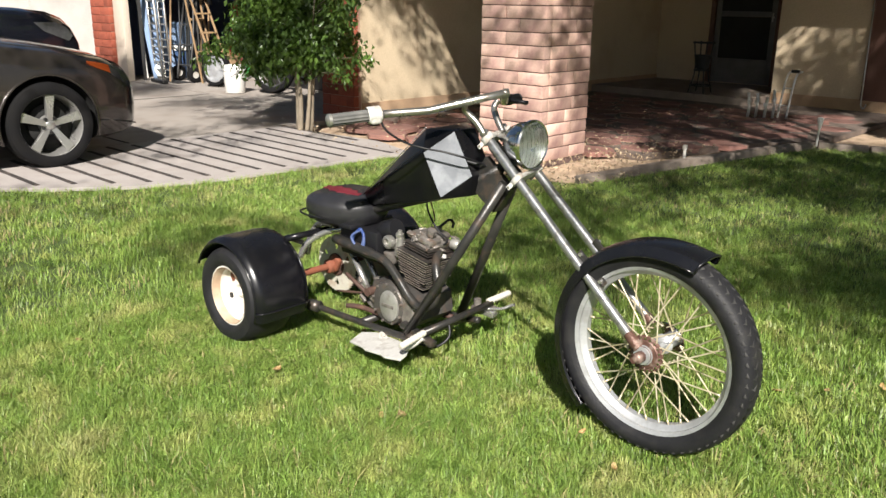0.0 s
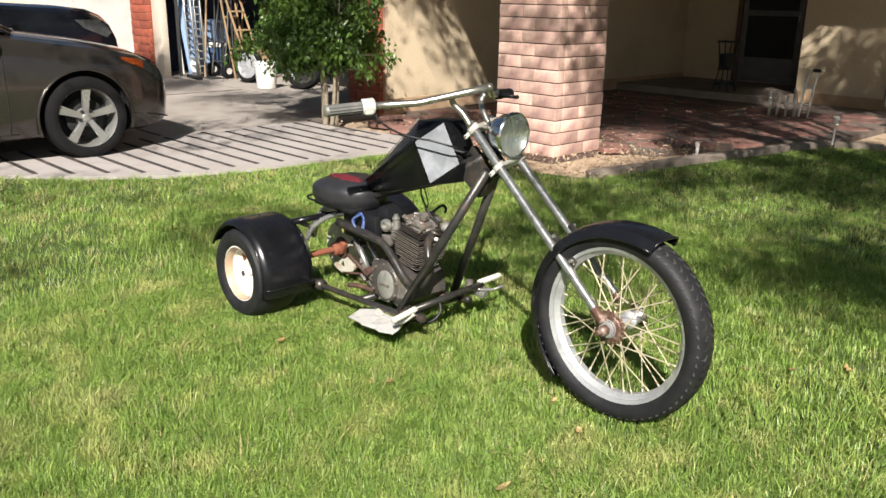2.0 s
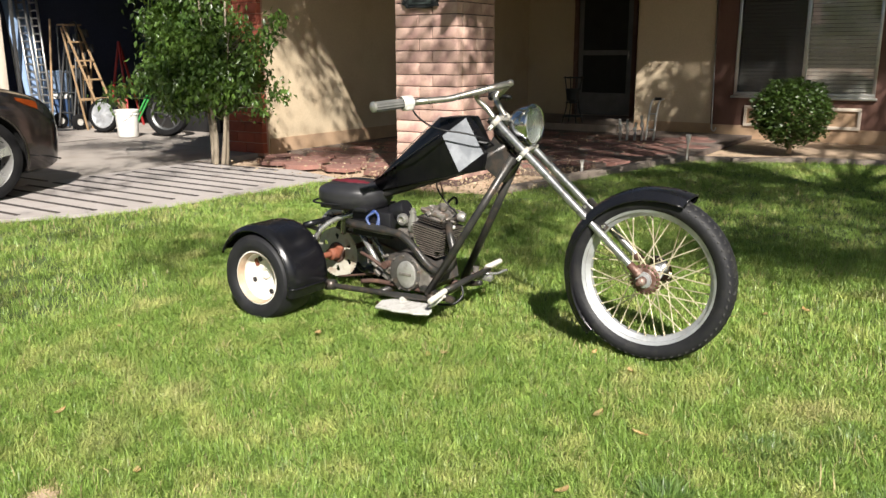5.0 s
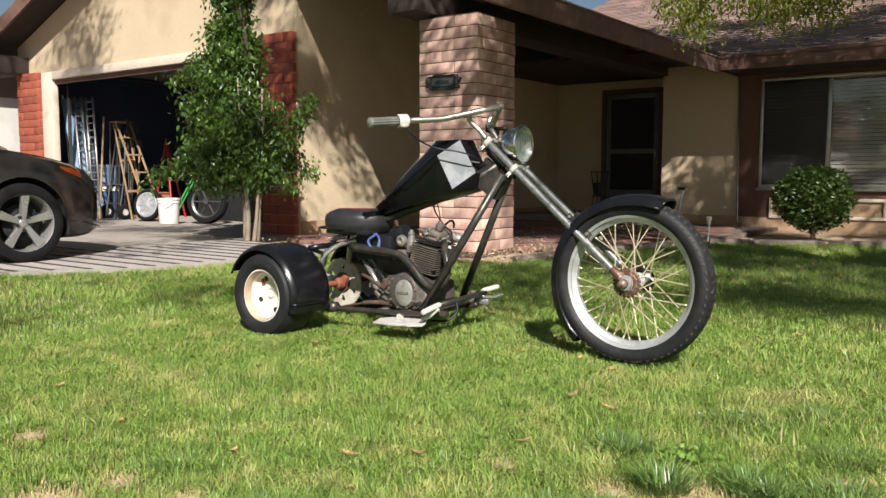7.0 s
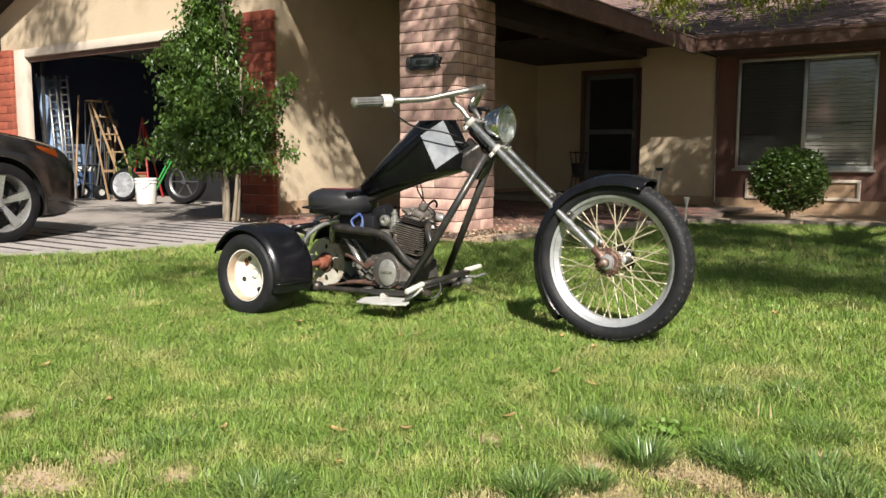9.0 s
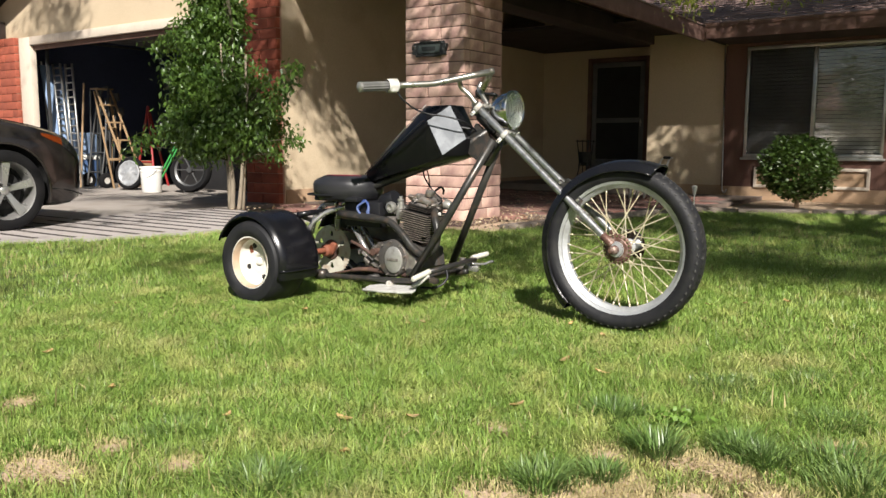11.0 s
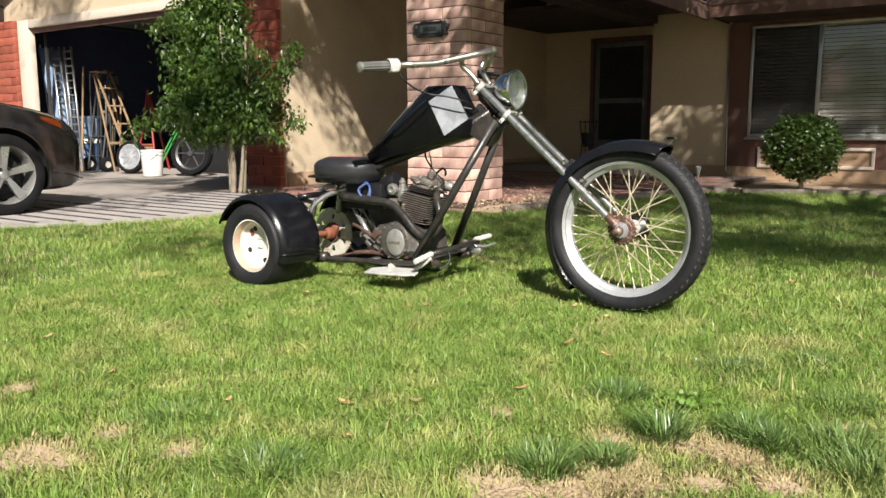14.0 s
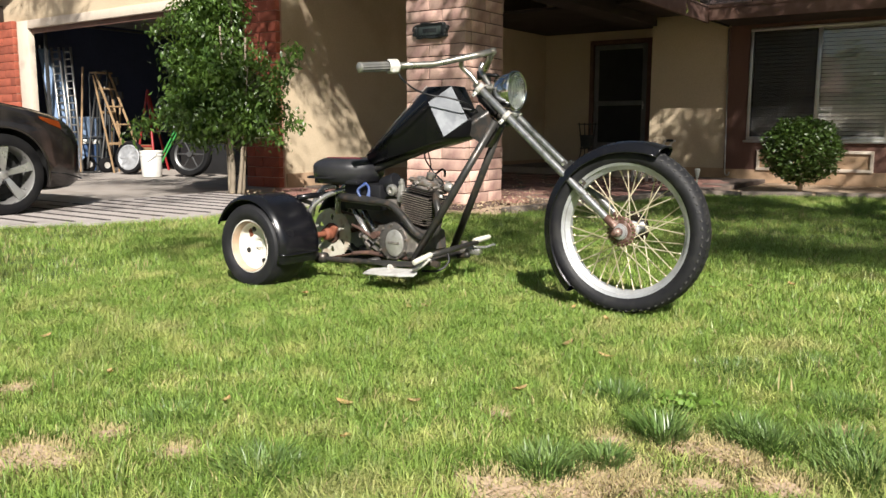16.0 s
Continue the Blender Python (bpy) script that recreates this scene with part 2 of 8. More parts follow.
def rod(a, b, r, r2=None, seg=12, bm=None, bevel=0.0):
    """A round bar from a to b."""
    x = bmesh.new()
    d = (Vector(b) - Vector(a)).length
    bmesh.ops.create_cone(x, cap_ends=True, segments=seg, radius1=r, radius2=r if r2 is None else r2, depth=d)
    if bevel:
        rim = [e for e in x.edges if abs(e.verts[0].co.z - e.verts[1].co.z) < 1e-6]
        bmesh.ops.bevel(x, geom=rim, offset=bevel, segments=2, affect="EDGES", profile=0.5)
    x.transform(between(a, b))
    return join(bm, x)


def rounded(points, steps=6, tight=0.5):
    """A smooth line through points."""
    p = [Vector(q) for q in points]
    p = [p[0] * 2 - p[1]] + p + [p[-1] * 2 - p[-2]]
    out = []
    for i in range(1, len(p) - 2):
        for s in range(steps):
            t = s / steps
            a, b, c, d = p[i - 1], p[i], p[i + 1], p[i + 2]
            m1, m2 = (c - a) * tight, (d - b) * tight
            out.append(b * (2 * t**3 - 3 * t**2 + 1) + m1 * (t**3 - 2 * t**2 + t) + c * (-2 * t**3 + 3 * t**2) + m2 * (t**3 - t**2))
    return out + [p[-2]]


def pipe(points, radius, seg=10, bm=None, caps=True):
    """A tube along a line; radius: a number, or one for each point."""
    b = bmesh.new()
    p = [Vector(q) for q in points]
    rs = [radius] * len(p) if isinstance(radius, (int, float)) else radius
    rings, up = [], None
    for i, q in enumerate(p):
        way = (p[min(i + 1, len(p) - 1)] - p[max(i - 1, 0)]).normalized()
        if up is None:
            up = way.orthogonal().normalized()
        up = (up - way * up.dot(way)).normalized()
        side = way.cross(up)
        rings.append([b.verts.new(q + rs[i] * (math.cos(a) * up + math.sin(a) * side)) for a in [2 * math.pi * k / seg for k in range(seg)]])
    for r, s in zip(rings, rings[1:]):
        for k in range(seg):
            b.faces.new((r[k], r[(k + 1) % seg], s[(k + 1) % seg], s[k]))
    if caps:
        b.faces.new(list(reversed(rings[0])))
        b.faces.new(rings[-1])
    return join(bm, b)


def lathe(profile, m, seg=32, bm=None, closed=False):
    """Turns a profile of (radius, height) round the z axis of the pose m."""
    b = bmesh.new()
    rings = [[b.verts.new((r * math.cos(2 * math.pi * k / seg), r * math.sin(2 * math.pi * k / seg), h)) for k in range(seg)] if r > 1e-6 else [b.verts.new((0, 0, h))] for r, h in profile]
    pairs = list(zip(rings, rings[1:])) + ([(rings[-1], rings[0])] if closed else [])
    for r, s in pairs:
        for k in range(seg):
            j = (k + 1) % seg
            if len(r) == 1 and len(s) == 1:
                continue
            if len(r) == 1:
                b.faces.new((r[0], s[j], s[k]))
            elif len(s) == 1:
                b.faces.new((r[k], r[j], s[0]))
            else:
                b.faces.new((r[k], r[j], s[j], s[k]))
    bmesh.ops.recalc_face_normals(b, faces=list(b.faces))
    b.transform(m)
    return join(bm, b)


def sheet(name, verts, faces, mat, parent=None, label="", kind="", category=""):
    """A mesh from arrays, for large counts."""
    me = bpy.data.meshes.new(name)
    me.from_pydata(verts, [], faces)
    me.materials.append(mat)
    ob = new(name, me)
    if parent:
        ob.parent = parent
    return tagged(ob, label, category, "", kind)


def noise2(x, y, s):
    return noise.noise(Vector((x * s, y * s, 3.7)))


# ---- ground ----
bm = bmesh.new()
bmesh.ops.create_grid(bm, x_segments=60, y_segments=60, size=60)
for v in bm.verts:
    v.co.z = -0.055
part("ground", bm, soil, label="bare tan soil spreading out to the horizon", kind="structure", category="ground")


def lawn_edge(y):
    """Where the lawn meets the drive, for a given y."""
    ys = (-9, -3, -0.25, 0.18, 0.66, 1.25, 2.0, 2.6, 3.0)
    xs = (-8.0, -6.6, -5.02, -4.6, -4.27, -4.10, -4.05, -4.02, -3.9)
    return float(np.interp(y, ys, xs))


BED = [(-4.0, 3.0), (-2.9, 2.85), (-2.25, 3.05), (-2.05, 4.3), (-1.84, 5.35), (-1.66, 5.95), (-1.25, 6.10), (-0.6, 6.48), (1.0, 6.9), (9.0, 7.6)]


lawn_line = [(lawn_edge(y), y) for y in (-9, -6, -3, -1.5, -0.25, 0.18, 0.66, 1.25, 2.0, 2.6, 2.9)]
part("lawn_ground", prism(lawn_line + BED + [(9.0, -9.0)], -0.08, -0.020), lawn_soil, label="lawn earth under short green grass", kind="structure", category="lawn")
apron_line = [(lawn_edge(y) - 0.02, y) for y in (-0.9, -0.25, 0.18, 0.66, 1.25, 2.0, 2.6, 2.95)]
part("apron", prism([(-5.95, -0.9)] + [(x, y) for x, y in apron_line] + [(-4.6, 3.15), (-5.95, 3.0)], -0.06, 0.002), apron_mat, label="pale concrete apron inlaid with dark strips", kind="structure", category="driveway")
part("driveway", prism([(-13.5, -9), (-8.1, -9), (-6.7, -3), (-5.97, -0.9), (-5.97, 4.04), (-13.5, 4.04)], -0.06, 0.0), concrete, label="weathered concrete driveway in front of the garage", kind="structure", category="driveway")
part("floor", prism([(-12.2, 4.05), (-5.9, 4.05), (-5.9, 10.2), (-12.2, 10.2)], -0.06, 0.004), concrete, label="stained concrete garage floor", kind="structure", category="floor")

# ---- house ----
GY, EX = 4.04, -5.88          # garage front, its east side
PITCH = 0.385
EAVE_X, EAVE_Z = -2.36, 2.07
RIDGE_X = -8.2


def roof_z(x):
    """Underside of the gable roof."""
    return EAVE_Z + PITCH * ((EAVE_X - x) if x > RIDGE_X else (x - (2 * RIDGE_X - EAVE_X)))


house = thing("house", (-6, 8, 0), "single-storey tan stucco house with brown trim and shingle roof", "house")
house["kind"] = "structure"


def wall_panel(points, y0, y1, bm=None):
    """An upright slab along x, from an outline in x and z."""
    b = bmesh.new()
    f = [b.verts.new((x, y0, z)) for x, z in points]
    k = [b.verts.new((x, y1, z)) for x, z in points]
    n = len(points)
    b.faces.new(f)
    b.faces.new(list(reversed(k)))
    for i in range(n):
        b.faces.new((f[i], k[i], k[(i + 1) % n], f[(i + 1) % n]))
    bmesh.ops.recalc_face_normals(b, faces=list(b.faces))
    return join(bm, b)


OPEN_L, OPEN_R, OPEN_T = -11.27, -6.45, 2.17
gable = wall_panel([(-12.32, 0), (OPEN_L - 0.02, 0), (OPEN_L - 0.02, OPEN_T + 0.02), (OPEN_R + 0.02, OPEN_T + 0.02), (OPEN_R + 0.02, 0), (EX, 0), (EX, roof_z(EX)), (RIDGE_X, roof_z(RIDGE_X)), (-12.32, roof_z(-12.32))], GY, GY + 0.07)
bmesh.ops.triangulate(gable, faces=list(gable.faces))
part("wall_front", gable, stucco, house, "tan stucco gable wall round the open garage", "structure")
part("wall_east", box(EX - 0.16, EX, GY + 0.07, 10.4, 0.16, 3.4), stucco, house, "tan stucco side wall beside the porch", "structure")
part("wall_base", box(EX - 0.16, EX + 0.015, GY + 0.02, 10.4, -0.05, 0.16), stucco_base, house, kind="structure")
part("wall_west", box(-12.32, -12.16, GY + 0.07, 10.2, -0.05, 2.6), garage_wall_shade_mat, house, kind="structure")
part("wall_back", box(-12.16, EX - 0.16, 10.2, 10.36, -0.05, 3.0), garage_wall_shade_mat, house, kind="structure")
part("ceiling", box(-12.16, EX - 0.16, GY + 0.07, 10.2, 2.45, 2.5), garage_ceiling_shade_mat, kind="structure", label="plasterboard garage ceiling, dimness put into its grey", category="ceiling")
# garage opening trim
part("trim", box(OPEN_L - 0.30, OPEN_L, GY - 0.03, GY + 0.075, 0, OPEN_T + 0.12, 0.006), trim_white, house, kind="structure")
part("trim", box(OPEN_L, OPEN_R, GY - 0.03, GY + 0.075, OPEN_T, OPEN_T + 0.12, 0.006), trim_white, house, kind="structure")
part("trim", box(OPEN_L, OPEN_R, GY + 0.03, GY + 0.07, OPEN_T - 0.07, OPEN_T, 0.004), trim_brown, house, kind="structure")

# porch walls
WY, DY = 9.164, 10.36
part("wall_porch", box(-3.47, -2.33, WY, WY + 0.16, 0.14, 2.55), stucco, house, "tan stucco wall between door and window", "structure")
part("wall_porch_base", box(-3.47, -2.33, WY - 0.012, WY + 0.16, -0.05, 0.14), stucco_base, house, kind="structure")
part("wall_recess", box(-3.47, -3.31, WY + 0.16, DY, -0.05, 2.50), stucco, house, kind="structure")
part("wall_door", wall_panel([(EX, 0.1), (-5.02, 0.1), (-5.02, 2.16), (-3.93, 2.16), (-3.93, 0.1), (-3.31, 0.1), (-3.31, roof_z(-3.31) + 0.06), (EX, roof_z(EX) + 0.06)], DY, DY + 0.16), stucco, house, kind="structure")
WX0, WX1, WZ0, WZ1 = -2.055, -0.30, 0.54, 2.055
part("wall_window", wall_panel([(-2.33, 0.13), (9.5, 0.13), (9.5, 2.55), (WX1, 2.55), (WX1, WZ0), (WX0, WZ0), (WX0, WZ1), (WX1 + 0.0001, WZ1), (WX1 + 0.0001, 2.55), (-2.33, 2.55)], WY, WY + 0.14), siding_brown, house, "dark brown board siding under the eave", "structure")
part("wall_window_base", box(-2.33, 9.5, WY - 0.02, WY + 0.14, -0.05, 0.13), stucco_base, house, kind="structure")
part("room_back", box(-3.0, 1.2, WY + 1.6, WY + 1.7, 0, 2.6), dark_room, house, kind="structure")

# roofs: rows of shingles on a deck
def roof_plane(name, origin, along, up, length, rise, row=0.145, tab=0.32, skip=None):
    """A shingled slope: a deck with rows of single shingles, from the eave line upwards."""
    origin, along, up = Vector(origin), Vector(along).normalized(), Vector(up).normalized()
    out = along.cross(up)
    if out.z < 0:
        out = -out
    rng = random.Random(len(name) * 7 + 3)
    verts, faces = [], []
    for r in range(int(rise / row)):
        x = -rng.random() * tab
        while x < length:
            a, b = max(x, 0), min(x + tab - 0.006, length)
            x += tab * (1 + rng.uniform(-0.06, 0.06))
            if b - a < 0.03:
                continue
            lo, hi = r * row - rng.uniform(0, 0.006), r * row + row * 1.25
            t = 0.014 + rng.uniform(0, 0.004)
            k = len(verts)
            for s, u, h in ((a, lo, t), (b, lo, t), (b, hi, 0.002), (a, hi, 0.002), (a, lo, 0), (b, lo, 0)):
                verts.append(origin + along * s + up * u + out * h)
            faces += [(k, k + 1, k + 2, k + 3), (k + 4, k + 5, k + 1, k)]
    return verts, faces


rise = (EAVE_X - RIDGE_X) * math.hypot(1, PITCH)
deck = 0.14
slope = Vector((-1, 0, PITCH)).normalized()
RAKE_Y = 3.60
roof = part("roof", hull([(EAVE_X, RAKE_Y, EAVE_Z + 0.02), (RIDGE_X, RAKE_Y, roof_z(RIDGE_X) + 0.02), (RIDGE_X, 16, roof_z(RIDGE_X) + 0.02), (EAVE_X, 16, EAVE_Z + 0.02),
     (EAVE_X, RAKE_Y, EAVE_Z + 0.18), (RIDGE_X, RAKE_Y, roof_z(RIDGE_X) + 0.18), (RIDGE_X, 16, roof_z(RIDGE_X) + 0.18), (EAVE_X, 16, EAVE_Z + 0.18)]), soffit_shade_mat, house, "brown gable roof over garage and porch", "structure")
XW = 2 * RIDGE_X - EAVE_X
part("roof_west", hull([(XW, RAKE_Y, EAVE_Z + 0.02), (RIDGE_X - 0.002, RAKE_Y, roof_z(RIDGE_X) + 0.02), (RIDGE_X - 0.002, 16, roof_z(RIDGE_X) + 0.02), (XW, 16, EAVE_Z + 0.02),
     (XW, RAKE_Y, EAVE_Z + 0.18), (RIDGE_X - 0.002, RAKE_Y, roof_z(RIDGE_X) + 0.18), (RIDGE_X - 0.002, 16, roof_z(RIDGE_X) + 0.18), (XW, 16, EAVE_Z + 0.18)]), soffit_shade_mat, house, kind="structure")
v, f = roof_plane("a", (EAVE_X + 0.03, 3.58, EAVE_Z + 0.17), (0, 1, 0), (-1, 0, PITCH), 5.2, rise)
sheet("shingles", [p - BASE["house"] for p in v], f, shingle, house, "rows of brown asphalt shingles", "stuff")
# right wing, sloping up behind its eave
EY, WING_Z = 8.20, 2.097
v, f = roof_plane("right wing", (-6.5, EY - 0.04, WING_Z + 0.17), (1, 0, 0), (0, 1, PITCH), 16, 7.9)
f2 = []
for face in f:
    c = sum((v[i] for i in face), Vector()) / len(face)
    if c.z > roof_z(c.x) + 0.20:
        f2.append(face)
sheet("shingles", [p - BASE["house"] for p in v], f2, shingle, house, kind="stuff")
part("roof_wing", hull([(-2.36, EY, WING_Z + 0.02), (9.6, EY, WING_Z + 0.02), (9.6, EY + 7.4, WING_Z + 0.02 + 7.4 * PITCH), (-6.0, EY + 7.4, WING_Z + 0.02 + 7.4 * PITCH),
     (-2.36, EY, WING_Z + 0.17), (9.6, EY, WING_Z + 0.17), (9.6, EY + 7.4, WING_Z + 0.17 + 7.4 * PITCH), (-6.0, EY + 7.4, WING_Z + 0.17 + 7.4 * PITCH)]), soffit_shade_mat, house, "brown shingle roof of the side wing", "structure")
part("roof_wing_back", hull([(-6.0, EY + 7.4, WING_Z + 0.17 + 7.4 * PITCH), (9.6, EY + 7.4, WING_Z + 0.17 + 7.4 * PITCH), (9.6, EY + 13, WING_Z), (-6, EY + 13, WING_Z), (9.6, EY + 7.4, WING_Z), (-6, EY + 7.4, WING_Z)]), soffit_shade_mat, house, kind="structure")
# fascia boards
part("fascia", box(EAVE_X - 0.02, EAVE_X + 0.02, 2.66, EY + 0.0, EAVE_Z - 0.02, EAVE_Z + 0.17, 0.004), trim_brown, house, kind="structure")
part("fascia", box(EAVE_X + 0.021, 9.6, EY - 0.04, EY, WING_Z - 0.02, WING_Z + 0.17, 0.004), trim_brown, house, kind="structure")
part("gutter_lip", box(EAVE_X + 0.021, 9.6, EY - 0.055, EY - 0.041, WING_Z + 0.13, WING_Z + 0.17, 0.003), trim_brown, house, kind="structure")
for s, xe in ((1, EAVE_X), (-1, XW)):
    rk = hull([(xe, RAKE_Y - 0.04, EAVE_Z - 0.02), (RIDGE_X, RAKE_Y - 0.04, roof_z(RIDGE_X) - 0.02), (xe, RAKE_Y - 0.04, EAVE_Z + 0.2), (RIDGE_X, RAKE_Y - 0.04, roof_z(RIDGE_X) + 0.2),
               (xe, RAKE_Y - 0.001, EAVE_Z - 0.02), (RIDGE_X, RAKE_Y - 0.001, roof_z(RIDGE_X) - 0.02), (xe, RAKE_Y - 0.001, EAVE_Z + 0.2), (RIDGE_X, RAKE_Y - 0.001, roof_z(RIDGE_X) + 0.2)])
    part("rake_board", rk, trim_brown, house, kind="structure")
part("porch_ceiling", box(EX, EAVE_X - 0.03, 7.6, DY, 2.30, 2.34), soffit_shade_mat, house, kind="structure")
# beam takes the dark under-roof colour, so its shade is painted in
part("porch_beam", box(-3.72, -3.38, 3.1, 9.1, 2.17, 2.40, 0.008), soffit_shade_mat, house, kind="structure")
part("eave_soffit", box(-2.33, 9.5, EY, WY, 2.105, 2.125), soffit_shade_mat, house, kind="structure")
part("porch_slab", prism([(EX, 8.5), (-3.47, 8.5), (-3.47, DY), (EX, DY)], -0.05, 0.10), kerb_mat, house, "raised concrete porch slab", "structure")
part("eave_return", box(-13.25, -11.98, 3.58, GY - 0.002, 2.30, 2.56, 0.006), soffit_shade_mat, house, kind="structure")

# ---- the motor trike on the lawn ----
rubber = material("rubber", (0.013, 0.013, 0.0155), 0.58, second=(0.022, 0.022, 0.023), scale=9, fine=150, bump=0.25, stain=(0.05, 0.047, 0.042), stain_scale=16, stain_amount=0.25)
rubber.node_tree.nodes["Principled BSDF"].inputs["Specular IOR Level"].default_value = 0.3
dusty_rubber = material("dusty_tread", (0.045, 0.044, 0.044), 0.75, second=(0.075, 0.072, 0.068), scale=30, fine=150, bump=0.3)
black_gloss = material("black_gloss_paint", (0.006, 0.006, 0.008), 0.24, second=(0.009, 0.009, 0.011), scale=6, fine=220, bump=0.012, stain=(0.03, 0.027, 0.024), stain_scale=22, stain_amount=0.10)
tank_black = material("tank_paint", (0.005, 0.005, 0.006), 0.30, second=(0.008, 0.008, 0.009), scale=9, fine=160, bump=0.02, stain=(0.03, 0.026, 0.022), stain_scale=25, stain_amount=0.10)
tank_black.node_tree.nodes["Principled BSDF"].inputs["Specular IOR Level"].default_value = 0.25
primer = material("grey_primer", (0.13, 0.143, 0.162), 0.58, second=(0.085, 0.094, 0.107), scale=16, fine=120, bump=0.12, stain=(0.30, 0.32, 0.34), stain_scale=14, stain_amount=0.35)
vinyl = material("black_vinyl", (0.022, 0.022, 0.025), 0.38, second=(0.035, 0.034, 0.036), scale=12, fine=240, bump=0.2)
red_vinyl = material("red_flame_vinyl", (0.16, 0.02, 0.03), 0.45, second=(0.22, 0.02, 0.04), scale=20, fine=200, bump=0.1)
fork_metal = material("worn_fork_chrome", (0.52, 0.52, 0.53), 0.33, metal=0.85, second=(0.30, 0.30, 0.31), scale=22, fine=180, bump=0.12, stain=(0.20, 0.18, 0.16), stain_scale=45, stain_amount=0.6)
bar_metal = material("bar_chrome", (0.55, 0.53, 0.49), 0.30, metal=0.9, second=(0.33, 0.30, 0.27), scale=18, fine=150, bump=0.06, stain=(0.24, 0.16, 0.10), stain_scale=30, stain_amount=0.4)
frame_paint = material("gunmetal_frame_paint", (0.040, 0.039, 0.037), 0.34, metal=0.4, second=(0.075, 0.070, 0.064), scale=15, fine=160, bump=0.15, stain=(0.15, 0.10, 0.07), stain_scale=24, stain_amount=0.35)
bare_tube = material("bare_steel_tube", (0.56, 0.55, 0.53), 0.26, metal=0.75, second=(0.26, 0.25, 0.24), scale=16, fine=140, bump=0.08)
rim_alloy = material("weathered_rim_alloy", (0.56, 0.57, 0.58), 0.45, metal=0.55, second=(0.38, 0.39, 0.41), scale=11, fine=130, bump=0.12, stain=(0.26, 0.25, 0.24), stain_scale=20, stain_amount=0.4)
rust = material("rust", (0.15, 0.078, 0.058), 0.50, metal=0.35, second=(0.075, 0.038, 0.030), scale=32, fine=150, bump=0.5, stain=(0.42, 0.34, 0.29), stain_scale=40, stain_amount=0.5)
dark_rust = material("dark_rust", (0.085, 0.045, 0.034), 0.7, second=(0.045, 0.028, 0.022), scale=26, fine=150, bump=0.4, stain=(0.20, 0.11, 0.07), stain_scale=30, stain_amount=0.4)
orange_rust = material("orange_primer_axle", (0.23, 0.075, 0.040), 0.75, second=(0.15, 0.045, 0.025), scale=18, fine=120, bump=0.3)
rust_wash = material("rusty_lip", (0.50, 0.38, 0.27), 0.6, second=(0.30, 0.16, 0.09), scale=14, fine=90, bump=0.1, stain=(0.22, 0.09, 0.05), stain_scale=10, stain_amount=0.6)
spoke_metal = material("tarnished_spoke", (0.72, 0.66, 0.48), 0.40, metal=0.5, second=(0.48, 0.34, 0.19), scale=30, fine=150, bump=0.0)
white_rim = material("white_rim_paint", (0.78, 0.76, 0.70), 0.42, second=(0.70, 0.67, 0.60), scale=9, fine=90, bump=0.05, stain=(0.36, 0.13, 0.06), stain_scale=12, stain_amount=0.25)
white_clamp = material("white_clamp_paint", (0.56, 0.55, 0.51), 0.45, second=(0.36, 0.34, 0.31), scale=22, fine=140, bump=0.1, stain=(0.28, 0.20, 0.14), stain_scale=30, stain_amount=0.4)
peg_rubber = material("pale_peg_rubber", (0.62, 0.60, 0.52), 0.6, second=(0.48, 0.46, 0.40), scale=30, fine=160, bump=0.2)
plate_alu = material("cast_footboard", (0.72, 0.71, 0.68), 0.5, metal=0.25, second=(0.56, 0.54, 0.50), scale=14, fine=120, bump=0.25, stain=(0.24, 0.20, 0.16), stain_scale=25, stain_amount=0.4)
engine_alu = material("grimy_engine_alloy", (0.30, 0.275, 0.25), 0.42, metal=0.5, second=(0.030, 0.022, 0.019), scale=34, fine=160, bump=0.35, stain=(0.20, 0.12, 0.08), stain_scale=30, stain_amount=0.55)
fin_metal = material("dark_cylinder_fin", (0.060, 0.054, 0.050), 0.5, metal=0.4, second=(0.030, 0.024, 0.021), scale=24, fine=140, bump=0.3, stain=(0.14, 0.10, 0.08), stain_scale=36, stain_amount=0.5)
fin_edge = material("bare_fin_edge", (0.40, 0.35, 0.31), 0.40, metal=0.5, second=(0.12, 0.095, 0.08), scale=40, fine=150, bump=0.1)
cover_alu = material("polished_cover", (0.46, 0.45, 0.42), 0.42, metal=0.6, second=(0.32, 0.31, 0.29), scale=18, fine=140, bump=0.15, stain=(0.18, 0.15, 0.12), stain_scale=28, stain_amount=0.4)
carb_metal = material("carburettor_alloy", (0.42, 0.41, 0.38), 0.42, metal=0.7, second=(0.26, 0.245, 0.22), scale=24, fine=130, bump=0.15)
sprocket_metal = material("cream_sprocket", (0.62, 0.59, 0.50), 0.55, metal=0.1, second=(0.42, 0.39, 0.33), scale=18, fine=120, bump=0.1, stain=(0.28, 0.14, 0.07), stain_scale=20, stain_amount=0.5)
blue_strap = material("blue_strap", (0.02, 0.05, 0.20), 0.5, second=(0.30, 0.36, 0.48), scale=40, mix=0.35, fine=200, bump=0.2)
cable_black = material("black_cable", (0.008, 0.008, 0.010), 0.5, fine=100, bump=0.0)
white_plug = material("plug_ceramic", (0.80, 0.79, 0.76), 0.3, scale=9, fine=60, bump=0.02)
chrome = material("chrome", (0.72, 0.72, 0.72), 0.12, metal=1.0, second=(0.55, 0.55, 0.55), scale=12, fine=100, bump=0.02)
lamp_glass = glass("lamp_glass", 0.08, (0.95, 0.97, 0.95))
reflector = material("lamp_reflector", (0.50, 0.52, 0.50), 0.30, metal=0.85, fine=60, bump=0.02)
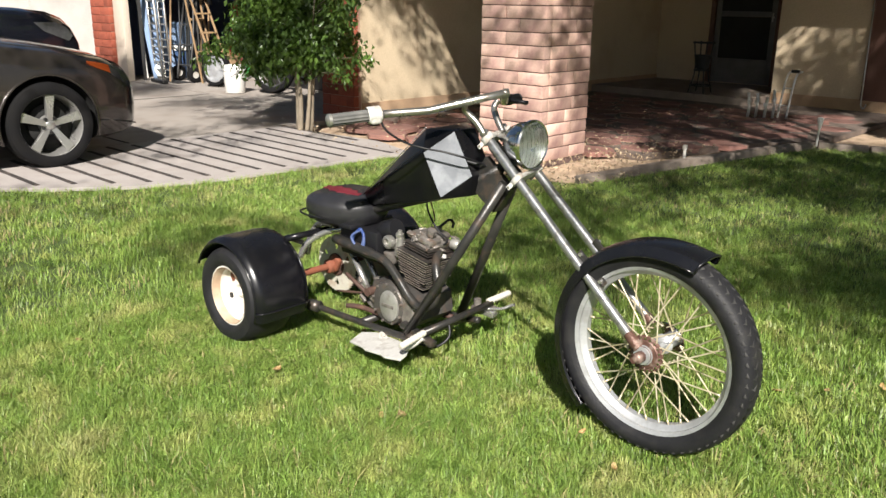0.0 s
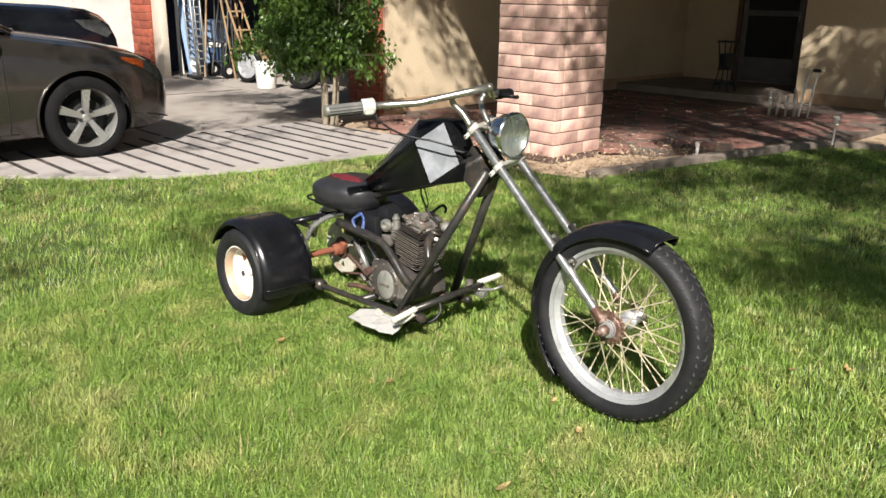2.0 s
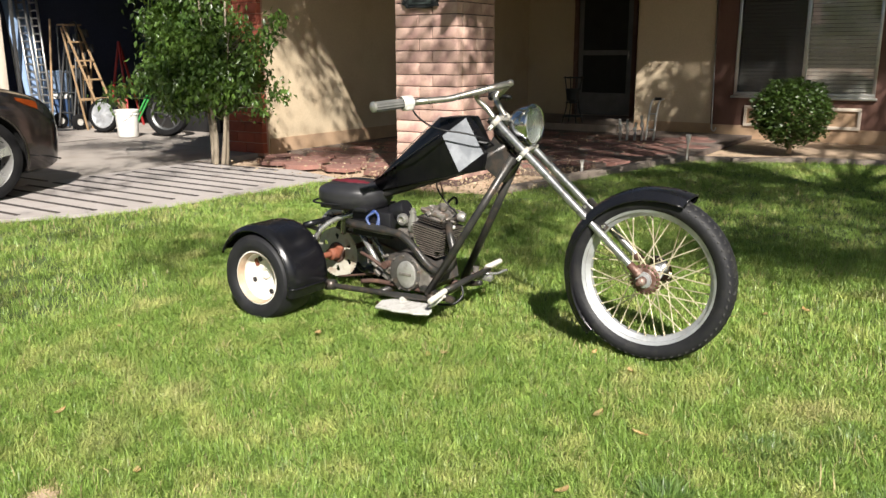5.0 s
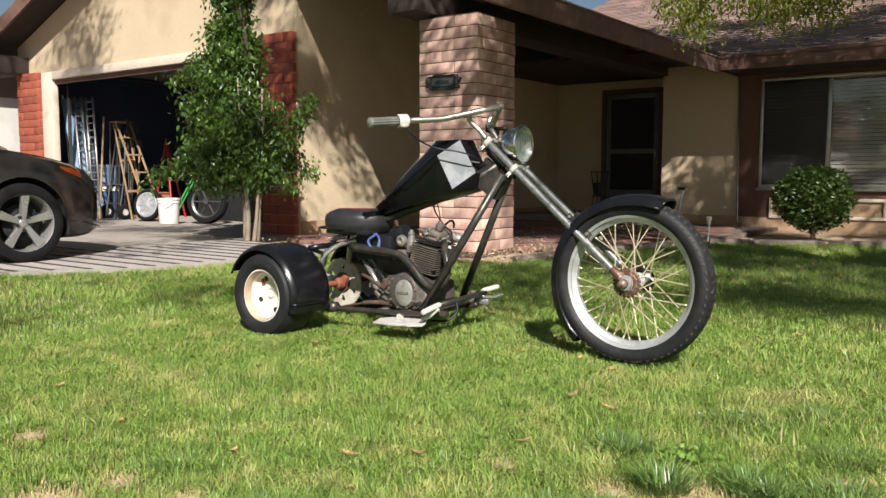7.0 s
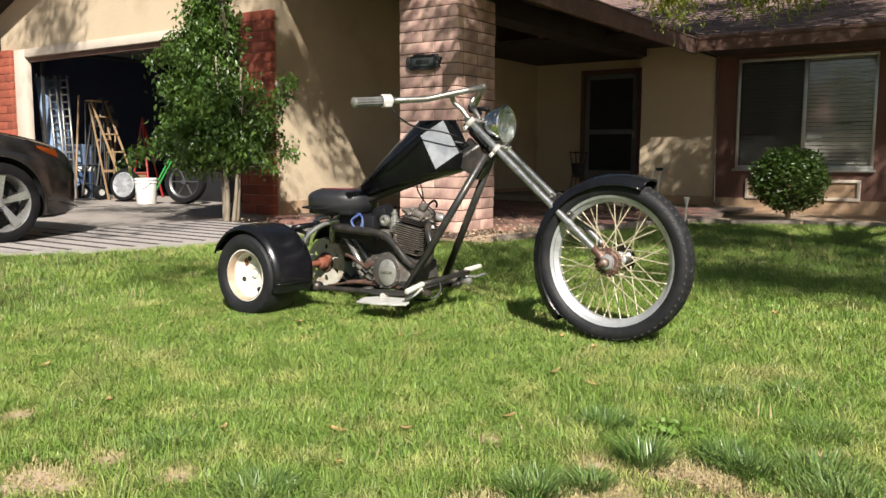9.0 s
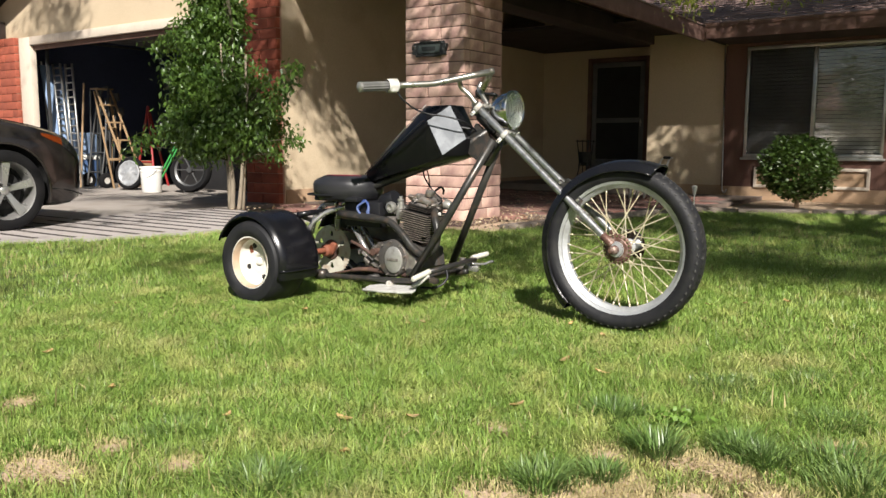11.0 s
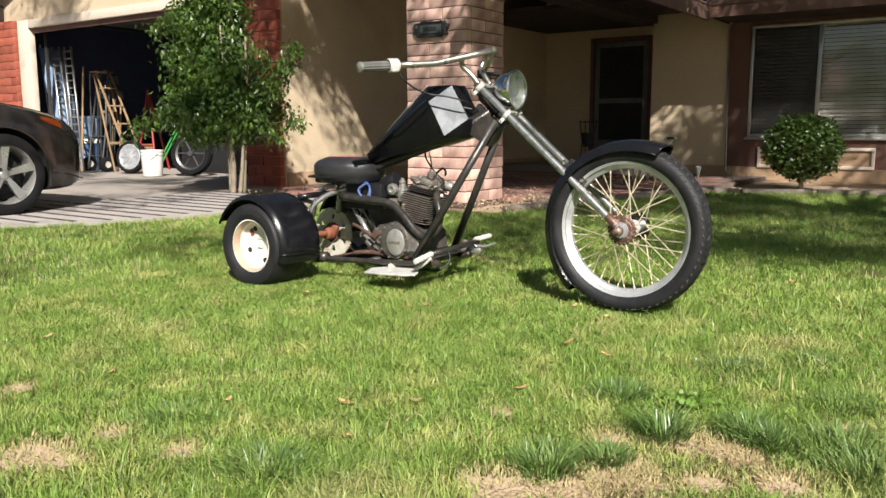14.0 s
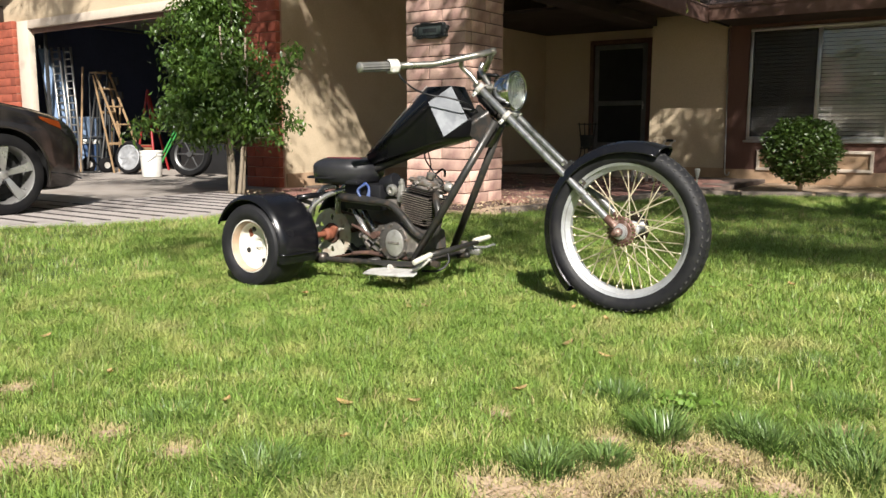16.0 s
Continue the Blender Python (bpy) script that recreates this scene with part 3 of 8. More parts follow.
grip_grey = material("ribbed_grip", (0.10, 0.10, 0.095), 0.5, second=(0.20, 0.19, 0.175), scale=20, fine=160, bump=0.1, stretch=(1, 1, 1))

YC = 0.10                      # the trike's middle plane
trike = thing("motor_trike", (-0.8, YC, 0), "home-built black chopper trike with long fork, parked on grass", "motor trike")


def about_y(x, y, z):
    """A pose whose z axis lies along +y."""
    return pose(x, y, z, -90)


def mirror(p):
    return (p[0], 2 * YC - p[1], p[2])


# front wheel
YW, ZW = 0.088, 0.307        # the front wheel's middle plane and axle height
FW = (0.0, YW, ZW)
wheel = part("front_wheel", lathe([(0.250, 0.036), (0.252, 0.030), (0.243, 0.027), (0.229, 0.016), (0.222, 0.010), (0.222, -0.010), (0.229, -0.016), (0.243, -0.027), (0.252, -0.030), (0.250, -0.036), (0.238, -0.030), (0.234, 0.0), (0.238, 0.030)], about_y(*FW), 72, closed=True), rim_alloy, trike, "spoked wheel with weathered alloy rim")
tyre_profile = [(0.247, 0.034), (0.259, 0.045), (0.274, 0.050), (0.289, 0.047), (0.2995, 0.037), (0.305, 0.022), (0.3075, 0.005), (0.3075, -0.005), (0.305, -0.022), (0.2995, -0.037), (0.289, -0.047), (0.274, -0.050), (0.259, -0.045), (0.247, -0.034)]
tyre = part("tyre", lathe(tyre_profile, about_y(*FW), 80), rubber, wheel, "worn black tyre with grooved tread")
tread = None
for k in range(64):
    a = 2 * math.pi * k / 64
    for s in (-1, 1):
        m = about_y(*FW) @ Matrix.Rotation(a, 4, "Z") @ Matrix.Translation((0.2985, 0, s * 0.027)) @ Matrix.Rotation(s * radians(28), 4, "X") @ Matrix.Rotation(-s * radians(22), 4, "Y")
        tread = obox((0.0040, 0.0235, 0.036), m, 0, tread)
part("tread_block", tread, dusty_rubber, wheel, kind="stuff")
part("hub", lathe([(0, -0.085), (0.012, -0.085), (0.012, -0.062), (0.030, -0.060), (0.024, -0.045), (0.022, 0.04), (0.030, 0.05), (0.030, 0.062), (0, 0.062)], about_y(*FW), 24), rim_alloy, wheel)
part("hub_flange", lathe([(0.013, -0.066), (0.024, -0.065), (0.028, -0.056), (0.040, -0.055), (0.044, -0.051), (0.052, -0.050), (0.056, -0.047), (0.054, -0.043), (0.022, -0.042)], about_y(*FW), 32), rust, wheel, "rusty hub flange")
part("hub_washer", lathe([(0.012, -0.070), (0.026, -0.069), (0.026, -0.064), (0.012, -0.064)], about_y(*FW), 28), rim_alloy, wheel, "pale worn washer")
part("axle_nut", rod((0, YW - 0.098, ZW), (0, YW - 0.070, ZW), 0.017, seg=6, bm=rod((0, YW - 0.114, ZW), (0, YW - 0.098, ZW), 0.009)), rust, wheel)
disc = lathe([(0.030, 0.052), (0.066, 0.052), (0.066, 0.057), (0.030, 0.057)], about_y(*FW), 40, closed=True)
part("brake_drum", disc, chrome, wheel)
rng = random.Random(4)
for k in range(40):
    side = -1 if k % 2 == 0 else 1
    a = 2 * math.pi * k / 40
    lean = radians(38) * (1 if (k // 2) % 2 == 0 else -1)
    r0, y0 = 0.054, YW + side * 0.050
    p = (r0 * math.cos(a + lean), y0, ZW + r0 * math.sin(a + lean))
    q = (0.226 * math.cos(a), YW + side * 0.004, ZW + 0.226 * math.sin(a))
    sp = rod(p, q, 0.0021, seg=6)
    rod(Vector(q).lerp(Vector(p), 0.10), q, 0.0034, seg=6, bm=sp)
    part("spoke", sp, spoke_metal, wheel)
for k in range(20):
    a = 2 * math.pi * k / 20
    part("rivet", rod((0.048 * math.cos(a), YW - 0.055, ZW + 0.048 * math.sin(a)), (0.048 * math.cos(a), YW - 0.049, ZW + 0.048 * math.sin(a)), 0.0030, seg=6), chrome, wheel)


def fender_shell(cx, cz, y0, y1, arc, radius, thick=0.004, crown=0.02, skirt=0.03, steps=40, across=12, power=3):
    """A mudguard: a bent sheet with drooping sides, round an axle along y. arc: start and end in degrees; radius(u) for u from 0 to 1."""
    b = bmesh.new()
    prof = []
    for i in range(across + 1):
        s = -1 + 2 * i / across
        fall = crown * (abs(s) ** power) + (skirt if abs(s) > 0.999 else 0)
        prof.append(((y0 + y1) / 2 + s * (y1 - y0) / 2, -fall))
    grid = {}
    for layer in (0, 1):
        for i in range(steps + 1):
            u = i / steps
            a = radians(arc[0] + (arc[1] - arc[0]) * u)
            for j, (y, d) in enumerate(prof):
                r = radius(u) + d - layer * thick
                yy = y + (thick if j == 0 else -thick if j == across else 0) * layer
                grid[layer, i, j] = b.verts.new((cx + r * math.cos(a), yy, cz + r * math.sin(a)))
    for i in range(steps):
        for j in range(across):
            b.faces.new((grid[0, i, j], grid[0, i + 1, j], grid[0, i + 1, j + 1], grid[0, i, j + 1]))
            b.faces.new((grid[1, i, j + 1], grid[1, i + 1, j + 1], grid[1, i + 1, j], grid[1, i, j]))
        for j in (0, across):
            b.faces.new((grid[0, i, j], grid[1, i, j], grid[1, i + 1, j], grid[0, i + 1, j]))
    for i in (0, steps):
        for j in range(across):
            b.faces.new((grid[0, i, j], grid[0, i, j + 1], grid[1, i, j + 1], grid[1, i, j]))
    bmesh.ops.recalc_face_normals(b, faces=list(b.faces))
    return b


def arc_points(cx, y, cz, r, a0, a1, n=28):
    return [(cx + r(i / n) * math.cos(radians(a0 + (a1 - a0) * i / n)), y, cz + r(i / n) * math.sin(radians(a0 + (a1 - a0) * i / n))) for i in range(n + 1)]


def front_r(u):
    return float(np.interp(u, (0, 0.12, 0.28, 0.75, 1.0), (0.338, 0.327, 0.3205, 0.3205, 0.331)))


front_fender = part("front_fender", fender_shell(0, ZW, YW - 0.064, YW + 0.064, (65, 229), front_r, crown=0.016, skirt=0.022), black_gloss, trike, "black front mudguard hugging the tyre")
for s in (-1, 1):
    part("fender_bead", pipe(arc_points(0, YW + s * 0.064, ZW, lambda u: front_r(u) - 0.038, 65, 229), 0.004, 8), black_gloss, front_fender)
part("fender_bead", pipe([(0 + (front_r(0) - 0.016 * abs(s) ** 3 - (0.022 if abs(s) == 1 else 0)) * math.cos(radians(65)), YW + s * 0.064, ZW + (front_r(0) - 0.016 * abs(s) ** 3 - (0.022 if abs(s) == 1 else 0)) * math.sin(radians(65))) for s in (-1, -0.9, -0.6, -0.3, 0, 0.3, 0.6, 0.9, 1)], 0.004, 8), black_gloss, front_fender)

# fork
LEGS = ((Vector((-0.041, 0.031, 0.343)), Vector((-0.544, 0.041, 0.450)).normalized()), (Vector((-0.079, 0.194, 0.343)), Vector((-0.544, 0.020, 0.450)).normalized()))
FOOT = (LEGS[0][0] + LEGS[1][0]) / 2
way = (LEGS[0][1] + LEGS[1][1]).normalized()
for s, (f0, run) in zip((-1, 1), LEGS):
    leg = rod(f0, f0 + run * 0.800, 0.0140, 0.0152, seg=20)
    fork = part("fork_leg", leg, fork_metal, trike, "long worn chrome fork leg")
    axle_end = Vector((0, YW + s * 0.066, ZW))
    part("axle_lug", rod(f0 - run * 0.035, f0 + run * 0.020, 0.0160, seg=20, bevel=0.004, bm=rod(axle_end + Vector((0, s * 0.016, 0)), axle_end, 0.0155, seg=18, bevel=0.003)), rust, fork, "rusty axle lug")
    p = f0 + run * 0.225
    tilt = Matrix.Rotation(radians(39.6), 4, "Y")
    plate = obox((0.125, 0.005, 0.024), Matrix.Translation(p + Vector((0.010, -s * 0.010, 0.022))) @ tilt, 0.002)
    plate = obox((0.012, 0.026, 0.040), Matrix.Translation(p + Vector((0.008, -s * 0.014, 0.010))) @ tilt, 0.003, plate)
    br = part("fender_bracket", plate, frame_paint, trike)
    for d in (-0.048, 0.052):
        q = p + run * d + Vector((0.012, s * -0.008, 0.024))
        part("bolt", rod(q, q + Vector((0, s * 0.012, 0)), 0.0065, seg=6), bare_tube, br)


def triple_clamp(name, dist, thick):
    """A yoke plate across both legs at a distance up them, with split lugs."""
    a, c = (f0 + run * dist for f0, run in LEGS)
    across = (c - a).normalized()
    frame_ = Matrix((across.cross(way).normalized(), across, way)).transposed().to_4x4()
    half = (c - a).length / 2
    b = prism([(-0.016, -half), (0.014, -half), (0.020, -half * 0.3), (0.020, half * 0.3), (0.014, half), (-0.016, half), (-0.022, 0.0)], -thick / 2, thick / 2)
    bmesh.ops.bevel(b, geom=list(b.edges), offset=0.003, segments=2, affect="EDGES")
    b.transform(Matrix.Translation((a + c) / 2) @ frame_)
    for q, s in ((a, -1), (c, 1)):
        b = lathe([(0.0155, -thick * 0.7), (0.0225, -thick * 0.7), (0.0225, thick * 0.7), (0.0155, thick * 0.7)], Matrix.Translation(q) @ frame_, 24, b, closed=True)
        b = obox((0.030, 0.013, 0.016), Matrix.Translation(q) @ frame_ @ Matrix.Translation((-0.026, s * 0.010, 0)) @ Matrix.Rotation(radians(-18 * s), 4, "Z"), 0.003, b)
    ob = part(name, b, white_clamp, trike, "white-painted fork yoke")
    for q, s in ((a, -1), (c, 1)):
        m = Matrix.Translation(q) @ frame_
        part("bolt", rod(m @ Vector((-0.032, s * 0.010 - 0.011, 0)), m @ Vector((-0.032, s * 0.010 + 0.011, 0)), 0.0045, seg=6), bare_tube, ob)
    return ob


triple_clamp("yoke_lower", 0.600, 0.014)
triple_clamp("yoke_upper", 0.772, 0.018)
part("steering_stem", rod(FOOT + way * 0.80 - Vector((0.03, 0, 0.02)), FOOT + way * 0.58 - Vector((0.03, 0, 0.02)), 0.013, seg=16, bm=rod(FOOT + way * 0.755 - Vector((0.03, 0, 0.02)), FOOT + way * 0.61 - Vector((0.03, 0, 0.02)), 0.0215, seg=20, bevel=0.004)), frame_paint, trike)

# headlamp
lamp_at = Vector((-0.512, YC + 0.034, 0.824))
lm = Matrix.Translation(lamp_at) @ Matrix.Rotation(radians(90), 4, "Y")
lamp = part("headlamp", lathe([(0, -0.092), (0.028, -0.088), (0.052, -0.068), (0.067, -0.036), (0.072, -0.006), (0.073, 0.0), (0.0785, 0.003), (0.0785, 0.011), (0.074, 0.016), (0.071, 0.014), (0.070, 0.006)], lm, 40), chrome, trike, "round chrome headlamp with clear lens")
part("reflector", lathe([(0.0702, 0.006), (0.060, -0.006), (0.036, -0.022), (0.012, -0.030), (0, -0.030)], lm, 40), reflector, lamp)
lens_profile = [(0, 0.034), (0.030, 0.031), (0.054, 0.024), (0.071, 0.014), (0.071, 0.010), (0.054, 0.019), (0.030, 0.026), (0, 0.029)]
lens = part("lens", lathe(lens_profile, lm, 40), lamp_glass, lamp, "clear fluted glass lens")
lens.visible_shadow = False
for k in range(-4, 5):
    x0 = k * 0.0145
    hh = math.sqrt(max(0.066 ** 2 - x0 ** 2, 0))
    line = [lm @ Vector((h, x0, 0.0305 - 3.6 * (x0 * x0 + h * h) * (1 + 0 * h))) for h in np.linspace(-hh, hh, 9)]
    part("flute", pipe(line, 0.0012, 6), lamp_glass, lens).visible_shadow = False
part("lamp_bracket", rod((-0.622, YC + 0.03, 0.838), (-0.585, YC + 0.034, 0.824), 0.011, bm=box(-0.64, -0.55, YC + 0.016, YC + 0.052, 0.834, 0.844, 0.003)), white_clamp, lamp)
part("wire", pipe(rounded([(-0.60, YC - 0.02, 0.79), (-0.575, YC - 0.035, 0.765), (-0.56, YC - 0.01, 0.745), (-0.59, YC + 0.02, 0.72)]), 0.004, 8), cable_black, lamp)

# handlebar
half = [(-0.584, 0.109, 0.9815), (-0.640, 0.043, 0.9615), (-0.730, -0.064, 0.9300), (-0.740, -0.0765, 0.9262), (-0.750, -0.089, 0.9240), (-0.762, -0.104, 0.9225), (-0.800, -0.154, 0.9185), (-0.846, YC - 0.315, 0.913)]
bar = part("handlebar", pipe(half, 0.0125, 14), bar_metal, trike, "swept-back bare chrome handlebar")
part("handlebar", pipe([mirror(p) for p in half], 0.0125, 14), bar_metal, trike)
for s in (-1, 1):
    g0, g1 = Vector((-0.846, YC + s * 0.315, 0.913)), Vector((-0.901, YC + s * 0.448, 0.902))
    gd = (g1 - g0)
    star = [((0.0165 if k % 3 else 0.0188) * math.cos(2 * math.pi * k / 36), (0.0165 if k % 3 else 0.0188) * math.sin(2 * math.pi * k / 36)) for k in range(36)]
    grip = prism(star, -gd.length / 2, gd.length / 2)
    grip.transform(between(g0, g1))
    gp = part("grip", grip, grip_grey if s < 0 else cable_black, trike)
    part("grip_end", lathe([(0, 0.010), (0.012, 0.009), (0.020, 0.003), (0.020, -0.006), (0.016, -0.008)], Matrix.Translation(g1) @ gd.to_track_quat("Z", "Y").to_matrix().to_4x4(), 18), carb_metal if s < 0 else cable_black, gp)
    pm = between(g0 - gd * 0.10, g0 + gd * 0.14)
    if s < 0:
        perch = part("throttle_housing", obox((0.050, 0.046, 0.036), pm @ Matrix.Translation((0, -0.004, 0)), 0.008, lathe([(0.024, -0.022), (0.027, -0.018), (0.027, 0.018), (0.024, 0.022)], pm, 20)), white_clamp, trike, "white throttle housing")
    else:
        perch = part("lever_perch", obox((0.038, 0.040, 0.05), pm, 0.008), cable_black, trike, "black lever bracket")
        c = g0 - gd * 0.05
        part("lever", pipe(rounded([c + Vector((0.02, 0, 0)), c + Vector((0.075, 0.02, -0.005)), c + gd * 0.5 + Vector((0.065, 0.0, -0.01)), c + gd * 0.95 + Vector((0.05, 0, -0.01))]), [0.008] * 6 + [0.006] * 12 + [0.008], 10), cable_black, perch)
for s in (-1, 1):
    part("riser", pipe(rounded([(-0.632, YC + s * 0.045, 0.848), (-0.662, YC + s * 0.050, 0.885), (-0.692, YC + s * 0.068, 0.918), (-0.688, YC + s * 0.082, 0.943)]), 0.0105, 12), bar_metal, trike)
part("throttle_cable", pipe(rounded([(-0.838, YC - 0.300, 0.895), (-0.822, YC - 0.285, 0.862), (-0.800, YC - 0.235, 0.826), (-0.765, YC - 0.185, 0.806), (-0.710, YC - 0.150, 0.797), (-0.660, YC - 0.10, 0.778), (-0.655, YC - 0.03, 0.752), (-0.64, YC, 0.73)]), 0.0035, 8), cable_black, trike)

# tank: a faceted coffin shape with one bare primer facet
near = {"A": (-0.867, YC - 0.070, 0.845), "P": (-0.757, YC - 0.050, 0.848), "L": (-0.812, YC - 0.140, 0.780), "D": (-0.738, YC - 0.132, 0.638), "R": (-0.676, YC - 0.046, 0.708), "F": (-0.690, YC - 0.035, 0.640), "T": (-1.240, YC - 0.020, 0.552), "U": (-1.225, YC - 0.020, 0.512), "K": (-0.84, YC - 0.115, 0.607)}
corners = list(near.values()) + [mirror(p) for p in near.values()]
tb = hull(corners)
keys = [Vector(near[k]) for k in "PLDR"]
bmesh.ops.dissolve_limit(tb, angle_limit=radians(2.5), verts=list(tb.verts), edges=list(tb.edges))
bmesh.ops.bevel(tb, geom=list(tb.edges), offset=0.004, segments=2, affect="EDGES", profile=0.5)
tank = part("fuel_tank", tb, tank_black, trike, "glossy black coffin-shaped fuel tank")
n = (keys[2] - keys[0]).cross(keys[3] - keys[1]).normalized()
if n.y > 0:
    n = -n
fold = (0, 2) if ((keys[0] + keys[2]) / 2).dot(n) > ((keys[1] + keys[3]) / 2).dot(n) else (1, 3)
mid = (keys[fold[0]] + keys[fold[1]]) / 2
pts = [mid + (k - mid) * 0.965 for k in keys]
b = bmesh.new()
up_ring = [b.verts.new(p + n * 0.005) for p in pts]
lo_ring = [b.verts.new(p - n * 0.006) for p in pts]
i, j = fold
b.faces.new((up_ring[i], up_ring[i + 1], up_ring[j]))
b.faces.new((up_ring[j], up_ring[(j + 1) % 4], up_ring[i]))
for i in range(4):
    b.faces.new((up_ring[i], lo_ring[i], lo_ring[(i + 1) % 4], up_ring[(i + 1) % 4]))
bmesh.ops.recalc_face_normals(b, faces=list(b.faces))
part("primer_patch", b, primer, tank, "pale grey primer patch")
part("tank_seam", pipe([Vector(near["A"]) + Vector((0, 0, 0.004)), Vector(near["T"]) + Vector((0, 0, 0.006))], 0.0018, 8), bare_tube, tank)
part("tank_seam", pipe([Vector(near["L"]) + Vector((-0.01, -0.002, 0.004)), Vector(near["T"]) + Vector((0, -0.004, 0))], 0.003, 8), black_gloss, tank)
part("tank_strap", rod((-0.70, YC - 0.048, 0.755), (-0.665, YC - 0.03, 0.748), 0.006, seg=8), cable_black, tank)

# frame
def tube_part(name, pts, r, mat, label=""):
    return part(name, pipe(pts, r, 12), mat, trike, label)


for s, lab in ((-1, "gunmetal frame tube"), (1, "")):
    y = lambda d: YC + s * d
    tube_part("down_tube", [(-0.548, YC + (-0.045 if s < 0 else 0.010), 0.705), (-0.884, y(0.140), 0.130)], 0.0160, frame_paint, lab)
    tube_part("lower_rail", rounded([(-0.790, y(0.135), 0.128), (-0.880, y(0.140), 0.112), (-1.150, y(0.140), 0.098), (-1.420, y(0.140), 0.090), (-1.50, y(0.16), 0.11)]), 0.0125, frame_paint)
    tube_part("upper_rail", rounded([(-1.490, y(0.145), 0.275), (-1.465, y(0.130), 0.330), (-1.410, y(0.085), 0.378), (-1.330, y(0.045), 0.402), (-1.24, y(0.03), 0.418)]), 0.0115, bare_tube if s < 0 else frame_paint)
    tube_part("hoop_tube", rounded([(-1.520, y(0.09), 0.270), (-1.500, y(0.08), 0.350), (-1.450, y(0.07), 0.405), (-1.38, y(0.06), 0.415)]), 0.013, bare_tube)
    tube_part("seat_stay", [(-1.314, YC - 0.035 + (s + 1) * 0.03, 0.325), (-1.180, YC - 0.035 + (s + 1) * 0.03, 0.140)], 0.0125, bare_tube)
    tube_part("bearing_block", [(-1.375, y(0.15), 0.098), (-1.425, y(0.15), 0.092)], 0.024, frame_paint)
tube_part("backbone", [(-0.60, YC, 0.74), (-0.80, YC, 0.63), (-1.23, YC, 0.49), (-1.42, YC, 0.43)], 0.018, frame_paint)
tube_part("rear_cross_tube", [(-1.47, YC - 0.225, 0.368), (-1.45, YC - 0.16, 0.375), (-1.45, YC + 0.16, 0.375), (-1.47, YC + 0.225, 0.368)], 0.013, black_gloss)
tube_part("front_cross_tube", [(-0.86, YC - 0.16, 0.120), (-0.86, YC + 0.16, 0.120)], 0.0165, frame_paint)
tube_part("middle_cross_tube", [(-1.13, YC - 0.14, 0.100), (-1.13, YC + 0.14, 0.100)], 0.0145, frame_paint)
tube_part("engine_cradle", rounded([(-1.26, YC - 0.10, 0.120), (-1.18, YC - 0.085, 0.128), (-1.0, YC - 0.08, 0.122), (-0.89, YC - 0.10, 0.122)]), 0.010, dark_rust)
tube_part("engine_cradle", rounded([(-1.26, YC + 0.10, 0.120), (-1.18, YC + 0.085, 0.128), (-1.0, YC + 0.08, 0.122), (-0.89, YC + 0.10, 0.122)]), 0.010, dark_rust)
part("neck_gusset", hull([(-0.655, YC - 0.012, 0.772), (-0.545, YC - 0.012, 0.680), (-0.600, YC - 0.030, 0.60), (-0.72, YC - 0.012, 0.665), (-0.655, YC + 0.012, 0.772), (-0.545, YC + 0.012, 0.680), (-0.600, YC + 0.030, 0.60), (-0.72, YC + 0.012, 0.665)]), frame_paint, trike)

# pegs and footboard
part("control_bar", rod((-0.795, YC - 0.16, 0.158), (-0.80, YC + 0.215, 0.172), 0.0125, bm=obox((0.16, 0.03, 0.022), pose(-0.84, YC - 0.13, 0.135, 0, 12, 0), 0.004)), frame_paint, trike)
for a, c in (((-0.787, YC - 0.150, 0.163), (-0.790, YC - 0.262, 0.143)), ((-0.805, YC + 0.200, 0.180), (-0.799, YC + 0.318, 0.187))):
    b = rod(a, c, 0.0112, seg=14, bevel=0.003)
    A, C = Vector(a), Vector(c)
    for k in range(7):
        q = A.lerp(C, (k + 0.7) / 7.6)
        b = rod(q - (C - A) * 0.02, q + (C - A) * 0.02, 0.0122, seg=14, bm=b)
    part("foot_peg", b, peg_rubber, trike, "pale rubber foot peg")
part("brake_pedal", pipe(rounded([(-0.80, YC + 0.19, 0.155), (-0.77, YC + 0.24, 0.150), (-0.755, YC + 0.27, 0.158), (-0.75, YC + 0.29, 0.158)]), 0.006, 8, obox((0.07, 0.06, 0.03), pose(-0.82, YC + 0.225, 0.135, 0, 10, 15), 0.006)), bare_tube, trike)
part("master_cylinder", rod((-0.88, YC + 0.20, 0.13), (-0.79, YC + 0.225, 0.140), 0.018, seg=14, bevel=0.003, bm=rod((-0.86, YC + 0.205, 0.14), (-0.86, YC + 0.205, 0.175), 0.015)), engine_alu, trike)
board = prism([(-1.105, -0.165), (-1.080, -0.245), (-1.00, -0.252), (-0.975, -0.262), (-0.90, -0.258), (-0.870, -0.266), (-0.805, -0.252), (-0.815, -0.215), (-0.860, -0.150), (-1.05, -0.135)], -0.004, 0.004)
bmesh.ops.bevel(board, geom=[e for e in board.edges if len(e.link_faces) == 2 and e.calc_face_angle(0) > 0.5], offset=0.002, segments=1, affect="EDGES")
board.transform(Matrix.Translation((0, YC, 0.098)) @ Matrix.Rotation(radians(-4), 4, "Y") @ Matrix.Rotation(radians(5), 4, "X"))
board.transform(Matrix.Translation((0, 0, 0.066)))
fb = part("footboard", board, plate_alu, trike, "battered cast alloy footboard")
part("footboard_arm", pipe(rounded([(-0.84, YC - 0.20, 0.100), (-0.81, YC - 0.19, 0.118), (-0.78, YC - 0.165, 0.150)]), 0.009, 10), white_clamp, fb)
